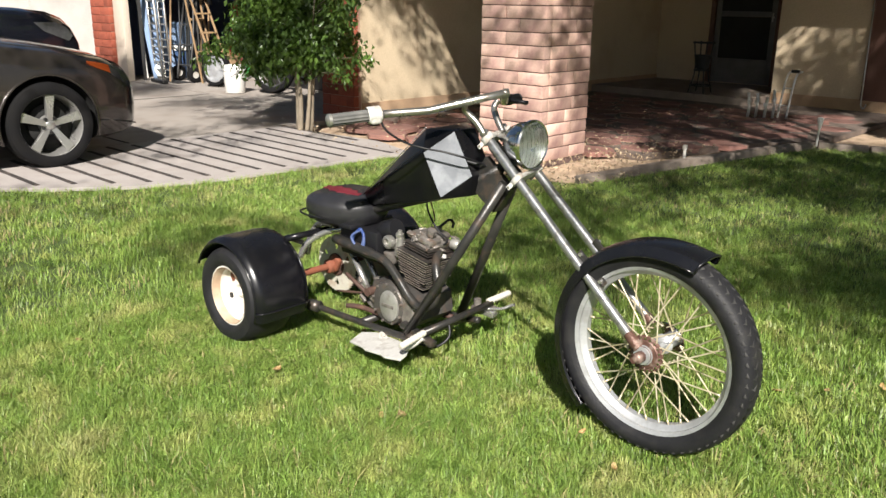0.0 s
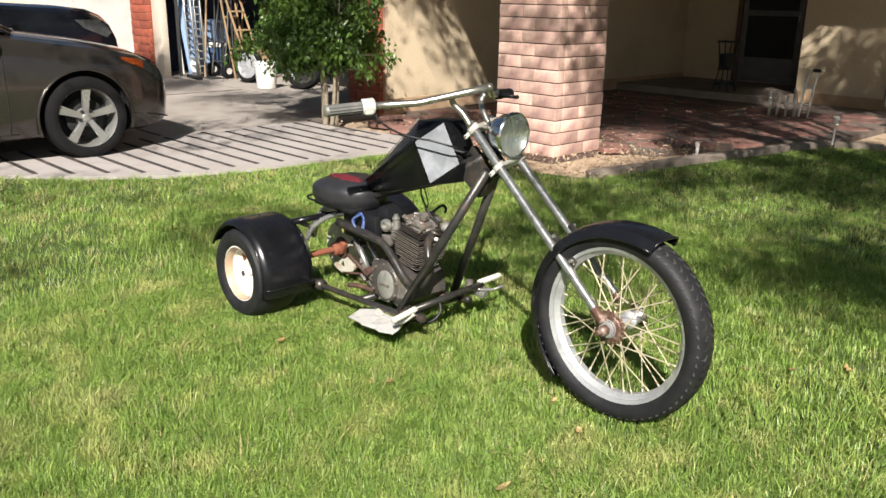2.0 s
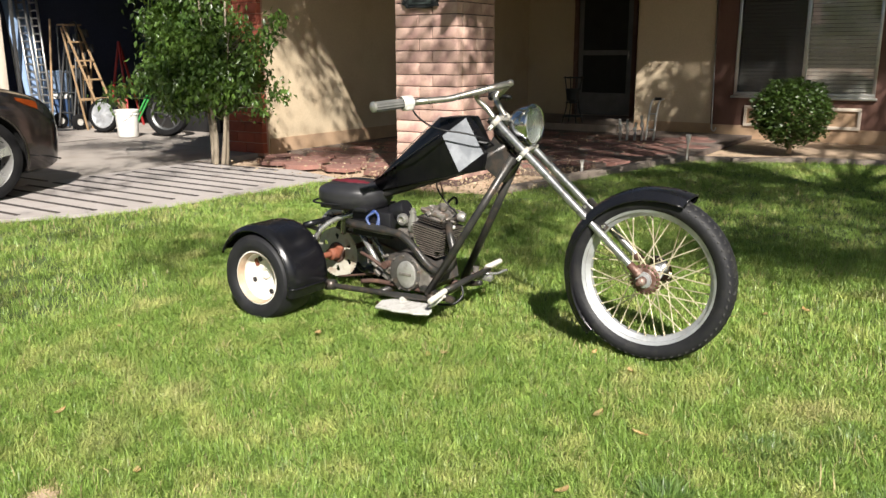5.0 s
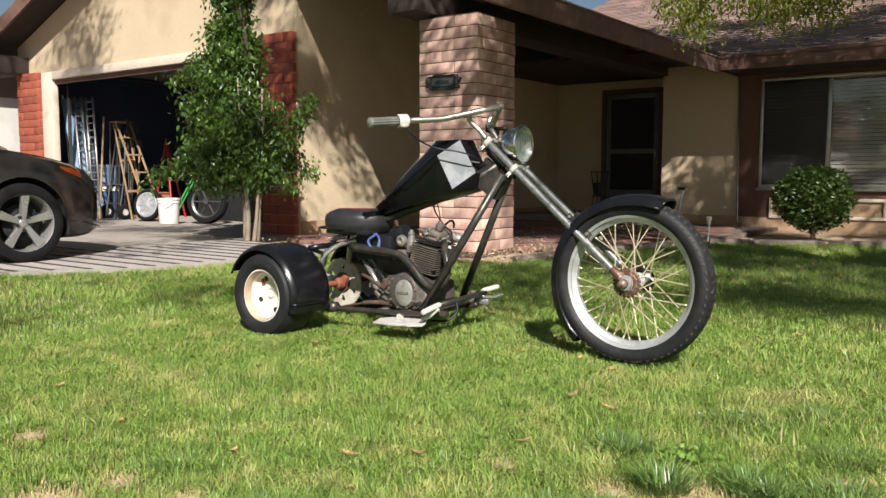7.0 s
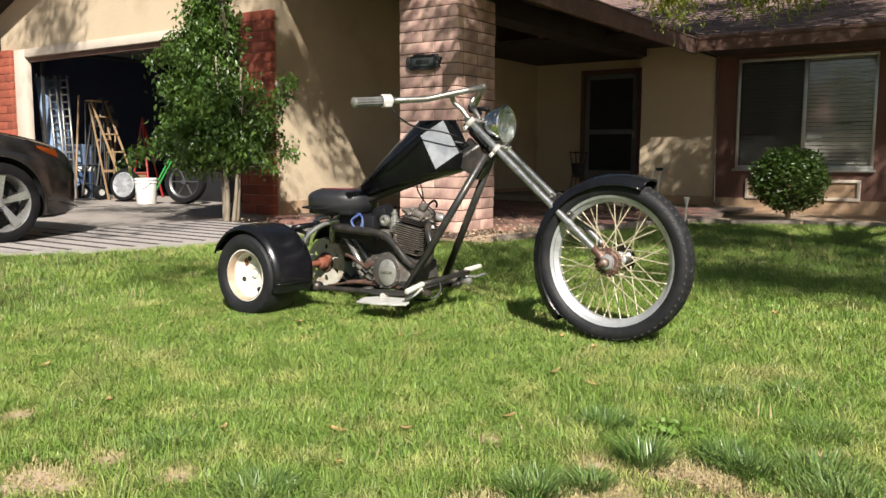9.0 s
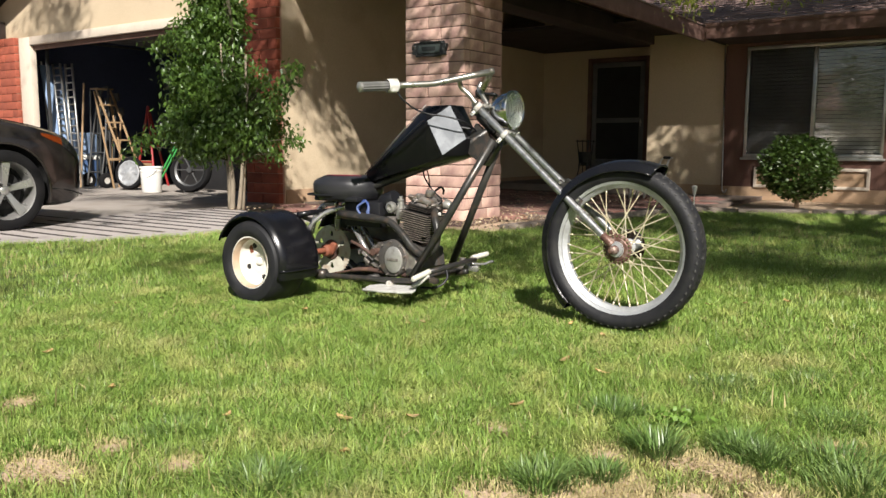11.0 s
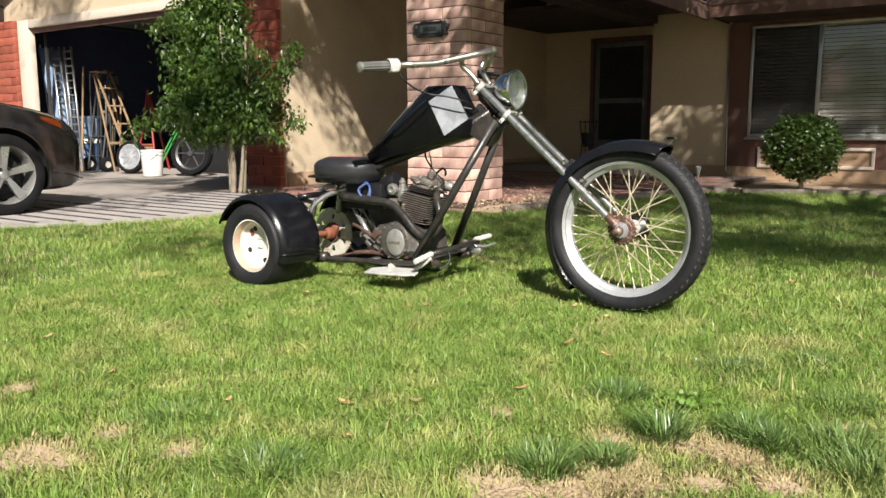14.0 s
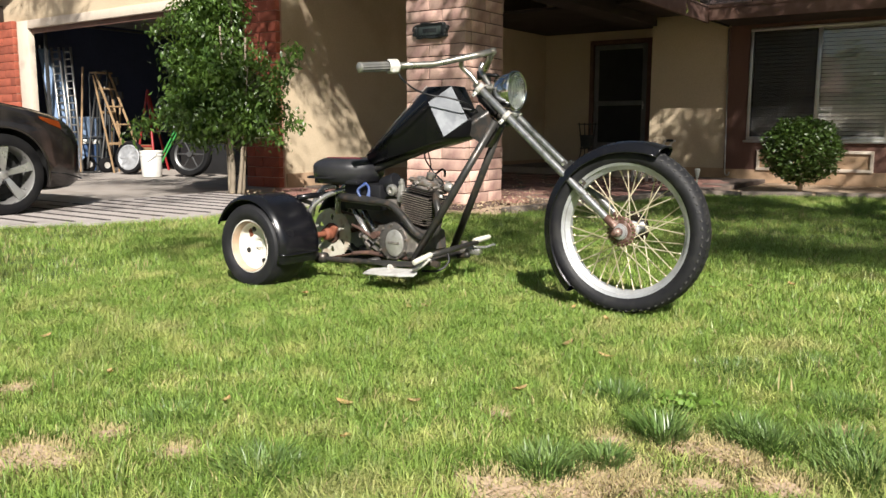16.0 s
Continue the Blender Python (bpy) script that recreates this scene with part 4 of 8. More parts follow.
part("footboard_mount", rod((-1.0, YC - 0.16, 0.092), (-1.0, YC - 0.12, 0.092), 0.012), white_clamp, fb)
tube_part("brake_hose", rounded([(-0.80, YC - 0.02, 0.17), (-0.775, YC - 0.04, 0.12), (-0.80, YC - 0.08, 0.085), (-0.87, YC - 0.10, 0.080)]), 0.005, cable_black)

# seat
def cushion(cx, cy, cz, lx, ly, h, mat, parent, name, label, nose=0.35, rows=9, seg=48):
    prof = []
    for i in range(rows + 1):
        t = i / rows
        z = -h / 2 + h * t
        w = 1.0 - 0.16 * max(0, 0.35 - t) / 0.35 - 0.30 * max(0, (t - 0.66) / 0.34) ** 2.2
        prof.append((w, z))
    b = bmesh.new()
    rings = []
    for w, z in prof:
        ring = []
        for k in range(seg):
            a = 2 * math.pi * k / seg
            c, s = math.cos(a), math.sin(a)
            x = lx / 2 * math.copysign(abs(c) ** 0.62, c)
            y = ly / 2 * math.copysign(abs(s) ** 0.62, s)
            u = max(0, x / (lx / 2))
            y *= 1 - nose * u ** 1.7
            dz = 0.0
            ring.append(b.verts.new((cx + x * w, cy + y * w, cz + z + dz)))
        rings.append(ring)
    for r, s in zip(rings, rings[1:]):
        for k in range(seg):
            b.faces.new((r[k], r[(k + 1) % seg], s[(k + 1) % seg], s[k]))
    b.faces.new(list(reversed(rings[0])))
    b.faces.new(rings[-1])
    return part(name, b, mat, parent, label)


seat = cushion(-1.350, YC, 0.487, 0.312, 0.290, 0.110, vinyl, trike, "seat", "black vinyl saddle with red flame inlay")
flame = None
rng = random.Random(9)
pts_top, pts_bot = [], []
for k in range(13):
    u = k / 12
    x = -1.475 + 0.20 * u
    w = 0.030 * (1 - abs(2 * u - 0.9) ** 2) + (0.010 if k % 3 == 0 else -0.004)
    pts_top.append((x, YC - 0.010 + max(w, 0.004)))
    pts_bot.append((x + 0.01, YC - 0.030 - max(w * 0.6, 0.003)))
fl = prism(pts_top + pts_bot[::-1], 0.520, 0.5445)
part("flame_inlay", fl, red_vinyl, seat, "red flame inlay")
part("seat_base", box(-1.48, -1.22, YC - 0.11, YC + 0.11, 0.428, 0.450, 0.008), cable_black, seat)
part("seat_piping", pipe(rounded([(-1.53, YC - 0.02, 0.458), (-1.50, YC - 0.128, 0.456), (-1.36, YC - 0.137, 0.456), (-1.23, YC - 0.085, 0.462)]), 0.004, 8), cable_black, seat)
part("seat_skirt", hull([(-1.30, YC - 0.125, 0.52), (-1.215, YC - 0.06, 0.530), (-1.205, YC - 0.055, 0.485), (-1.29, YC - 0.125, 0.470), (-1.30, YC + 0.125, 0.52), (-1.215, YC + 0.06, 0.530), (-1.205, YC + 0.055, 0.485), (-1.29, YC + 0.125, 0.470)]), vinyl, seat)
part("battery_box", box(-1.33, -1.12, YC - 0.07, YC + 0.08, 0.315, 0.432, 0.010), cable_black, trike, "black battery box under the saddle")
part("air_filter", lathe([(0, -0.04), (0.036, -0.04), (0.040, -0.03), (0.040, 0.03), (0.036, 0.04), (0, 0.04)], pose(-1.11, YC - 0.01, 0.435, 0, 70), 20), cable_black, trike)
strap = None
for k in range(3):
    strap = pipe(rounded([(-1.195 + 0.006 * k, YC - 0.085, 0.438), (-1.222, YC - 0.095 - 0.004 * k, 0.405), (-1.215 + 0.012 * k, YC - 0.098, 0.365), (-1.178 + 0.006 * k, YC - 0.096, 0.372), (-1.168, YC - 0.09, 0.415), (-1.19, YC - 0.085, 0.438)]), 0.0055, 8, strap)
part("tie_strap", strap, blue_strap, trike, "blue nylon strap tied in a loop")

# engine
case_metal = material("oily_case", (0.13, 0.122, 0.115), 0.45, metal=0.5, second=(0.06, 0.052, 0.047), scale=24, fine=150, bump=0.3, stain=(0.20, 0.13, 0.09), stain_scale=30, stain_amount=0.4)
# added plate: stands in for the shadow and clutter behind the engine
part("side_plate", box(-1.36, -1.13, YC + 0.105, YC + 0.125, 0.105, 0.325, 0.006), case_metal, trike)
eng = part("crankcase", hull([(-1.145, YC - 0.085, 0.17), (-1.12, YC - 0.085, 0.255), (-0.98, YC - 0.085, 0.275), (-0.885, YC - 0.085, 0.235), (-0.875, YC - 0.085, 0.16), (-0.93, YC - 0.085, 0.115), (-1.10, YC - 0.085, 0.115),
     (-1.145, YC + 0.085, 0.17), (-1.12, YC + 0.085, 0.255), (-0.98, YC + 0.085, 0.275), (-0.885, YC + 0.085, 0.235), (-0.875, YC + 0.085, 0.16), (-0.93, YC + 0.085, 0.115), (-1.10, YC + 0.085, 0.115)]), case_metal, trike, "grimy air-cooled engine block")
part("clutch_cover", lathe([(0.084, 0.02), (0.083, -0.006), (0.076, -0.016), (0.060, -0.020), (0, -0.021)], about_y(-1.025, YC - 0.088, 0.192), 36), case_metal, eng)
part("cover_plate", lathe([(0.053, 0.004), (0.052, -0.006), (0.047, -0.009), (0, -0.010)], about_y(-1.010, YC - 0.107, 0.188) @ Matrix.Diagonal((0.92, 1.12, 1, 1)), 32), cover_alu, eng, "pale oval cover plate")
part("badge_bar", box(-1.040, -0.980, YC - 0.120, YC - 0.1165, 0.184, 0.196, 0.001), engine_alu, eng)
for k in range(9):
    a = 2 * math.pi * k / 9 + 0.2
    part("cover_bolt", rod((-1.025 + 0.074 * math.cos(a), YC - 0.100, 0.192 + 0.074 * math.sin(a)), (-1.025 + 0.074 * math.cos(a), YC - 0.112, 0.192 + 0.074 * math.sin(a)), 0.005, seg=6), engine_alu, eng)
part("side_case", hull([(-0.985, YC - 0.10, 0.262), (-0.905, YC - 0.098, 0.205), (-0.895, YC - 0.096, 0.15), (-0.945, YC - 0.10, 0.122), (-0.985, YC - 0.08, 0.262), (-0.885, YC - 0.08, 0.205), (-0.88, YC - 0.08, 0.15), (-0.945, YC - 0.08, 0.115)]), engine_alu, eng)
CYL = Vector((-0.943, YC, 0.268))
cyl_way = Vector((0.17, 0, 1)).normalized()
cm = Matrix.Translation(CYL) @ cyl_way.to_track_quat("Z", "Y").to_matrix().to_4x4() @ Matrix.Diagonal((1, 1, 0.86, 1))
barrel = part("cylinder", obox((0.098, 0.094, 0.158), cm @ Matrix.Translation((0, 0, 0.080)), 0.02), cable_black, trike, "finned cylinder barrel")
for k in range(13):
    h = 0.010 + k * 0.0115
    w = 0.112 + 0.0040 * k + 0.004 * (k % 2)
    fn = obox((w + 0.010, w * 0.98, 0.0030), cm @ Matrix.Translation((0, 0, h)), 0)
    bmesh.ops.bevel(fn, geom=[e for e in fn.edges if abs((e.verts[0].co - e.verts[1].co).normalized().dot(cyl_way)) > 0.9], offset=0.020, segments=3, affect="EDGES")
    for fc in fn.faces:
        fc.material_index = 0 if abs(fc.normal.dot(cyl_way)) > 0.7 else 1
    part("fin", fn, (fin_metal, fin_edge), barrel)
head = part("cylinder_head", obox((0.114, 0.100, 0.044), cm @ Matrix.Translation((0.004, 0, 0.182)), 0.012, obox((0.09, 0.124, 0.026), cm @ Matrix.Translation((0.010, 0, 0.198)), 0.010)), engine_alu, trike, "dirty cylinder head")
for k in range(3):
    fn = obox((0.134, 0.126, 0.0030), cm @ Matrix.Translation((0, 0, 0.164 + k * 0.0105)), 0)
    part("fin", fn, fin_metal, head)
part("rocker_cover", obox((0.120, 0.085, 0.030), cm @ Matrix.Translation((0.006, 0.0, 0.218)), 0.012, obox((0.06, 0.115, 0.026), cm @ Matrix.Translation((-0.028, 0, 0.214)), 0.008)), engine_alu, head)
rng = random.Random(31)
lumps = None
for k in range(44):
    c = Vector((rng.uniform(-0.058, 0.062), rng.uniform(-0.066, 0.05), rng.uniform(0.185, 0.236)))
    if k % 3 == 0:
        q = cm @ c
        lumps = rod(q, q + Vector((rng.uniform(-0.02, 0.02), -0.022, rng.uniform(-0.01, 0.02))), rng.uniform(0.004, 0.009), seg=8, bm=lumps, bevel=0.002)
    else:
        lumps = obox((rng.uniform(0.010, 0.036), rng.uniform(0.010, 0.030), rng.uniform(0.006, 0.018)), cm @ Matrix.Translation(c) @ Matrix.Rotation(rng.uniform(-0.6, 0.6), 4, "Y"), 0.003, lumps)
part("head_casting", lumps, engine_alu, head, "lumpy oily alloy casting", kind="stuff")
plug = part("spark_plug", rod(cm @ Vector((0.0, -0.048, 0.150)), cm @ Vector((0.006, -0.078, 0.158)), 0.0075, seg=12), white_plug, head, "white spark plug")
part("plug_nut", rod(cm @ Vector((0.0, -0.046, 0.149)), cm @ Vector((0.002, -0.060, 0.153)), 0.0115, seg=6), carb_metal, plug)
part("valve_cap", rod(cm @ Vector((0.050, -0.060, 0.200)), cm @ Vector((0.058, -0.090, 0.200)), 0.0195, seg=20, bevel=0.004), cover_alu, head)
part("valve_cap", rod(cm @ Vector((-0.030, -0.030, 0.24)), cm @ Vector((-0.034, -0.034, 0.268)), 0.018, seg=6, bevel=0.003), engine_alu, head)
part("spark_lead", pipe(rounded([cm @ Vector((0.0, -0.050, 0.19)), cm @ Vector((0.015, -0.070, 0.225)), cm @ Vector((-0.01, -0.03, 0.27)), (-0.93, YC, 0.56), (-0.90, YC, 0.62)]), 0.0035, 8), cable_black, head)
part("spark_lead", pipe(rounded([cm @ Vector((0.02, 0.02, 0.25)), cm @ Vector((0.02, 0.01, 0.29)), (-0.91, YC - 0.01, 0.60)]), 0.0025, 8), rust, head)
part("breather_hose", pipe(rounded([cm @ Vector((0.04, 0, 0.245)), cm @ Vector((0.075, -0.01, 0.275)), cm @ Vector((0.095, -0.015, 0.262)), cm @ Vector((0.09, -0.02, 0.24))]), 0.005, 8), cable_black, head)
carb = part("carburettor", rod((-1.060, YC - 0.04, 0.398), (-0.990, YC - 0.02, 0.400), 0.019, seg=18, bevel=0.004, bm=lathe([(0, 0.034), (0.012, 0.033), (0.016, 0.02), (0.016, -0.005), (0.020, -0.012), (0.020, -0.044), (0.013, -0.052), (0, -0.052)], pose(-1.020, YC - 0.045, 0.408, 6, 8), 18)), carb_metal, trike, "small alloy carburettor")
part("carb_cap", lathe([(0, 0.012), (0.008, 0.011), (0.010, 0), (0.015, -0.002), (0.015, -0.010), (0, -0.010)], pose(-1.016, YC - 0.05, 0.450, 6, 8), 16), carb_metal, carb)
part("carb_mouth", lathe([(0.013, -0.012), (0.024, -0.010), (0.026, 0), (0.024, 0.010), (0.014, 0.014), (0.012, 0.004), (0, 0.002)], about_y(-1.057, YC - 0.066, 0.412) @ Matrix.Rotation(math.pi, 4, "X"), 20), carb_metal, carb)
part("intake", pipe(rounded([(-1.025, YC - 0.02, 0.400), (-0.995, YC - 0.01, 0.405), (-0.965, YC, 0.415)]), 0.020, 14), cable_black, carb)
part("float_bowl", lathe([(0, -0.03), (0.020, -0.028), (0.026, -0.015), (0.026, 0.012), (0.020, 0.016), (0, 0.016)], pose(-1.065, YC - 0.050, 0.355), 18), engine_alu, carb)
part("exhaust_pipe", pipe(rounded([cm @ Vector((0.055, -0.02, 0.178)), (-0.838, YC - 0.045, 0.385), (-0.800, YC - 0.075, 0.310), (-0.805, YC - 0.095, 0.250), (-0.855, YC - 0.105, 0.225), (-0.905, YC - 0.108, 0.248), (-0.965, YC - 0.108, 0.305), (-1.030, YC - 0.105, 0.350), (-1.10, YC - 0.10, 0.360), (-1.34, YC - 0.085, 0.370)], 7), [0.0155] * 50 + [0.0155] * 7 + [0.019] * 7, 14), frame_paint, trike, "dark upswept exhaust pipe")
part("gear_shaft", pipe(rounded([(-1.14, YC - 0.10, 0.20), (-1.20, YC - 0.11, 0.235), (-1.26, YC - 0.10, 0.25)]), 0.008, 8, rod((-1.12, YC - 0.12, 0.215), (-1.12, YC - 0.08, 0.215), 0.016)), dark_rust, trike)
rng = random.Random(12)
clut = None
for k in range(14):
    x, z = -1.12 - rng.random() * 0.16, 0.125 + rng.random() * 0.10
    clut = obox((rng.uniform(0.012, 0.05), rng.uniform(0.012, 0.04), rng.uniform(0.010, 0.03)), pose(x, YC - 0.08 + rng.random() * 0.10, z, rng.uniform(-30, 30), rng.uniform(-40, 40), 0), 0.002, clut)
part("linkage", clut, engine_alu, trike)
part("chain", pipe(rounded([(-1.57, YC + 0.104, 0.050), (-1.30, YC + 0.095, 0.105), (-1.12, YC + 0.083, 0.135), (-1.085, YC + 0.083, 0.17), (-1.12, YC + 0.083, 0.20), (-1.30, YC + 0.095, 0.245), (-1.57, YC + 0.104, 0.290)]), 0.006, 6), dark_rust, trike)

# rear axle, sprocket, wheels
part("rear_axle", rod((-1.57, YC - 0.36, 0.170), (-1.57, YC + 0.36, 0.170), 0.0130, seg=16, bm=rod((-1.57, YC - 0.24, 0.170), (-1.57, YC + 0.095, 0.170), 0.0145, seg=16)), orange_rust, trike, "rusty orange rear axle")
part("axle_carrier", lathe([(0.018, -0.03), (0.029, -0.022), (0.033, 0.0), (0.029, 0.02), (0.018, 0.03)], about_y(-1.57, YC + 0.075, 0.170)), orange_rust, trike)
part("sprocket_hub", lathe([(0.016, -0.010), (0.046, -0.008), (0.050, -0.002), (0.050, 0.0)], about_y(-1.57, YC + 0.100, 0.170), 28), dark_rust, trike, "rusty sprocket carrier")
part("axle_bracket", obox((0.05, 0.020, 0.060), pose(-1.55, YC + 0.080, 0.185, 0, 25, 0), 0.006), orange_rust, trike)
SPR_AT = about_y(-1.57, YC + 0.104, 0.170)
spr = bmesh.new()
holes, per = 6, 16
m2 = holes * per
ring = lambda f, z: [spr.verts.new((*f(k), z)) for k in range(m2)]
turn_of = lambda k: 2 * math.pi * k / m2
for z, flip in ((-0.003, False), (0.003, True)):
    f0 = ring(lambda k: ((0.1225 if k % 2 == 0 else 0.1165) * math.cos(turn_of(k)), (0.1225 if k % 2 == 0 else 0.1165) * math.sin(turn_of(k))), z)
    f3 = ring(lambda k: (0.026 * math.cos(turn_of(k)), 0.026 * math.sin(turn_of(k))), z)
    for h in range(holes):
        ca = 2 * math.pi * (h + 0.5) / holes
        cx, cy = 0.078 * math.cos(ca), 0.078 * math.sin(ca)
        rim = [spr.verts.new((cx + 0.0145 * math.cos(2 * math.pi * j / 16), cy + 0.0145 * math.sin(2 * math.pi * j / 16), z)) for j in range(16)]
        edge = [f0[(h * per + j) % m2] for j in range(per + 1)] + [f3[(h * per + per - j) % m2] for j in range(per + 1)]
        n_e = len(edge)
        loop = []
        for v in edge:
            t_a = math.atan2(v.co.y - cy, v.co.x - cx)
            loop.append(rim[int(round(t_a / (2 * math.pi) * 16)) % 16])
        for j in range(n_e):
            quad = [edge[j], edge[(j + 1) % n_e], loop[(j + 1) % n_e], loop[j]]
            face = []
            for v in quad:
                if v not in face:
                    face.append(v)
            if len(face) >= 3:
                spr.faces.new(face)
bmesh.ops.recalc_face_normals(spr, faces=list(spr.faces))
spr.transform(SPR_AT)
part("sprocket", spr, sprocket_metal, trike, "cream drive sprocket with round holes", flat=True)


def rear_wheel(s):
    """A rear wheel; s: -1 for the drive's near side, 1 for the far one."""
    y = YC + s * 0.350
    face = s
    m = pose(-1.56, y, 0.166, -90 if s > 0 else 90)
    w = part("rear_wheel", lathe([(0.114, 0.075), (0.119, 0.083), (0.113, 0.086), (0.106, 0.080), (0.103, 0.050), (0.094, 0.032), (0.066, 0.026), (0.044, 0.032), (0.026, 0.032), (0.022, 0.022), (0, 0.022)], m, 44, lathe([(0.112, 0.075), (0.100, 0.05), (0.100, -0.07), (0.114, -0.082)], m, 44)), white_rim, trike, "white steel wheel with fat tyre")
    part("tyre", lathe([(0.114, 0.082), (0.128, 0.096), (0.149, 0.101), (0.170, 0.095), (0.1825, 0.078), (0.1885, 0.045), (0.190, 0), (0.1885, -0.045), (0.1825, -0.078), (0.170, -0.095), (0.149, -0.101), (0.126, -0.094), (0.112, -0.082)], m, 56), rubber, w)
    for k in range(4):
        a = 2 * math.pi * k / 4 + 0.4
        part("lug_hole", rod(m @ Vector((0.074 * math.cos(a), 0.074 * math.sin(a), 0.024)), m @ Vector((0.074 * math.cos(a), 0.074 * math.sin(a), 0.0305)), 0.0120, seg=14), cable_black, w)
    part("hub_cap", lathe([(0, 0.040), (0.010, 0.040), (0.017, 0.034), (0.019, 0.020)], m, 20), white_rim, w)
    part("rust_streak", lathe([(0.1012, 0.045), (0.1044, 0.0790), (0.1110, 0.0868)], m @ Matrix.Rotation(0.3, 4, "Z"), 44), rust_wash, w, "rust-stained inner lip")
    part("rust_patch", obox((0.022, 0.036, 0.002), m @ Matrix.Translation((-0.050, 0.052 * (1 if s < 0 else -1), 0.0295)) @ Matrix.Rotation(0.4, 4, "Z"), 0.0005), orange_rust, w)
    ya, yb = YC + s * 0.438, YC + s * 0.205
    rr = lambda u: 0.224 - 0.006 * u
    fd = part("rear_fender", fender_shell(-1.57, 0.170, min(ya, yb), max(ya, yb), (156, -19), rr, crown=0.013, skirt=0.008, across=18, power=7), black_gloss, trike, "wide glossy black rear mudguard")
    for yy in (ya, yb):
        part("fender_bead", pipe(arc_points(-1.57, yy, 0.170, lambda u: rr(u) - 0.021, 156, -19), 0.0045, 8), black_gloss, fd)
    hem = [Vector((-1.57 + (0.220 - 0.014 * abs(2 * j / 8 - 1) ** 7) * math.cos(radians(-8)), ya + (yb - ya) * j / 8, 0.170 + (0.220 - 0.014 * abs(2 * j / 8 - 1) ** 7) * math.sin(radians(-8)))) for j in range(9)]
    part("hem", pipe(hem, 0.0045, 8), black_gloss, fd)
    part("fender_stay", pipe([(-1.50, YC + s * 0.20, 0.365), (-1.46, YC + s * 0.15, 0.34)], 0.010, 8), frame_paint, fd)


rear_wheel(-1)
rear_wheel(1)

# ---- window, door and porch ----
window = thing("window_1", (WX0, WY, WZ0), "wide aluminium sliding window with two panes", "window", kind="structure")
wf = None
for a in ((WX0, WX1, WZ0, WZ0 + 0.045), (WX0, WX1, WZ1 - 0.045, WZ1), (WX0, WX0 + 0.04, WZ0 + 0.045, WZ1 - 0.045), (WX1 - 0.04, WX1, WZ0 + 0.045, WZ1 - 0.045)):
    wf = box(a[0], a[1], WY - 0.02, WY + 0.06, a[2], a[3], 0.004, wf)
part("window_frame", wf, alu, window)
XM = -1.168
part("mullion", box(XM - 0.025, XM + 0.025, WY - 0.012, WY + 0.05, WZ0 + 0.045, WZ1 - 0.045, 0.004), alu, window)
part("window_sill", box(WX0 - 0.03, WX1 + 0.03, WY - 0.05, WY, WZ0 - 0.035, WZ0 - 0.001, 0.005), alu, window)
for a, b_ in ((WX0 + 0.04, XM - 0.025), (XM + 0.025, WX1 - 0.04)):
    g = part("pane", box(a, b_, WY + 0.012, WY + 0.016, WZ0 + 0.045, WZ1 - 0.045), window_glass, window)
    g.visible_shadow = False
mesh_mat = bpy.data.materials.new("insect_mesh")
mesh_mat.use_nodes = True
mn, ml = mesh_mat.node_tree.nodes, mesh_mat.node_tree.links
mx = mn.new("ShaderNodeMixShader")
mx.inputs[0].default_value = 0.50
ml.new(mn.new("ShaderNodeBsdfTransparent").outputs[0], mx.inputs[1])
mn["Principled BSDF"].inputs["Base Color"].default_value = (0.03, 0.03, 0.03, 1)
ml.new(mn["Principled BSDF"].outputs[0], mx.inputs[2])
ml.new(mx.outputs[0], mn["Material Output"].inputs["Surface"])
part("insect_screen", box(WX0 + 0.042, XM - 0.027, WY - 0.006, WY - 0.003, WZ0 + 0.047, WZ1 - 0.047), mesh_mat, window, "dark insect mesh over one pane")
blind = thing("window_blind", (-1.2, WY + 0.08, 2.0), "pale closed horizontal slat blind behind the glass", "blind")
slat_me = None
for k in range(29):
    z = WZ0 + 0.04 + k * 0.0510
    if slat_me is None:
        o = part("slat", obox((1.66, 0.050, 0.0025), pose(-1.18, WY + 0.085, z, 62, 0, 0)), blind_mat, blind)
        slat_me, z0 = o.data, z
    else:
        o = new("slat", slat_me)
        o.parent = blind
        o.location = (0, 0, z - z0)
part("head_rail", box(-2.02, -0.33, WY + 0.065, WY + 0.11, WZ1 - 0.06, WZ1 - 0.005, 0.004), blind_mat, blind)
part("vent_panel", box(-1.85, -0.47, WY - 0.015, WY - 0.001, 0.165, 0.365), stucco_base, house, "tan recessed panel under the window")
vf = None
for a in ((-1.89, -0.43, 0.125, 0.165), (-1.89, -0.43, 0.365, 0.405), (-1.89, -1.85, 0.165, 0.365), (-0.47, -0.43, 0.165, 0.365)):
    vf = box(a[0], a[1], WY - 0.045, WY - 0.001, a[2], a[3], 0.004, vf)
part("vent_panel_frame", vf, trim_white, house)
part("corner_batten", box(-2.345, -2.325, WY - 0.018, WY - 0.001, 0.13, 2.09, 0.003), trim_brown, house)
conduit = thing("conduit", (-2.31, WY - 0.03, 0.05), "thin grey cable conduit running down the wall", "conduit")
part("pipe", pipe([(-2.36, WY - 0.028, 2.08), (-2.32, WY - 0.028, 0.14)] + rounded([(-2.32, WY - 0.028, 0.12), (-2.31, WY - 0.035, 0.06), (-2.27, WY - 0.05, 0.04), (-2.25, WY - 0.05, 0.09)]), 0.009, 8), alu, conduit)
part("bracket", box(-2.36, -2.33, WY - 0.042, WY - 0.002, 1.20, 1.22), alu, conduit)

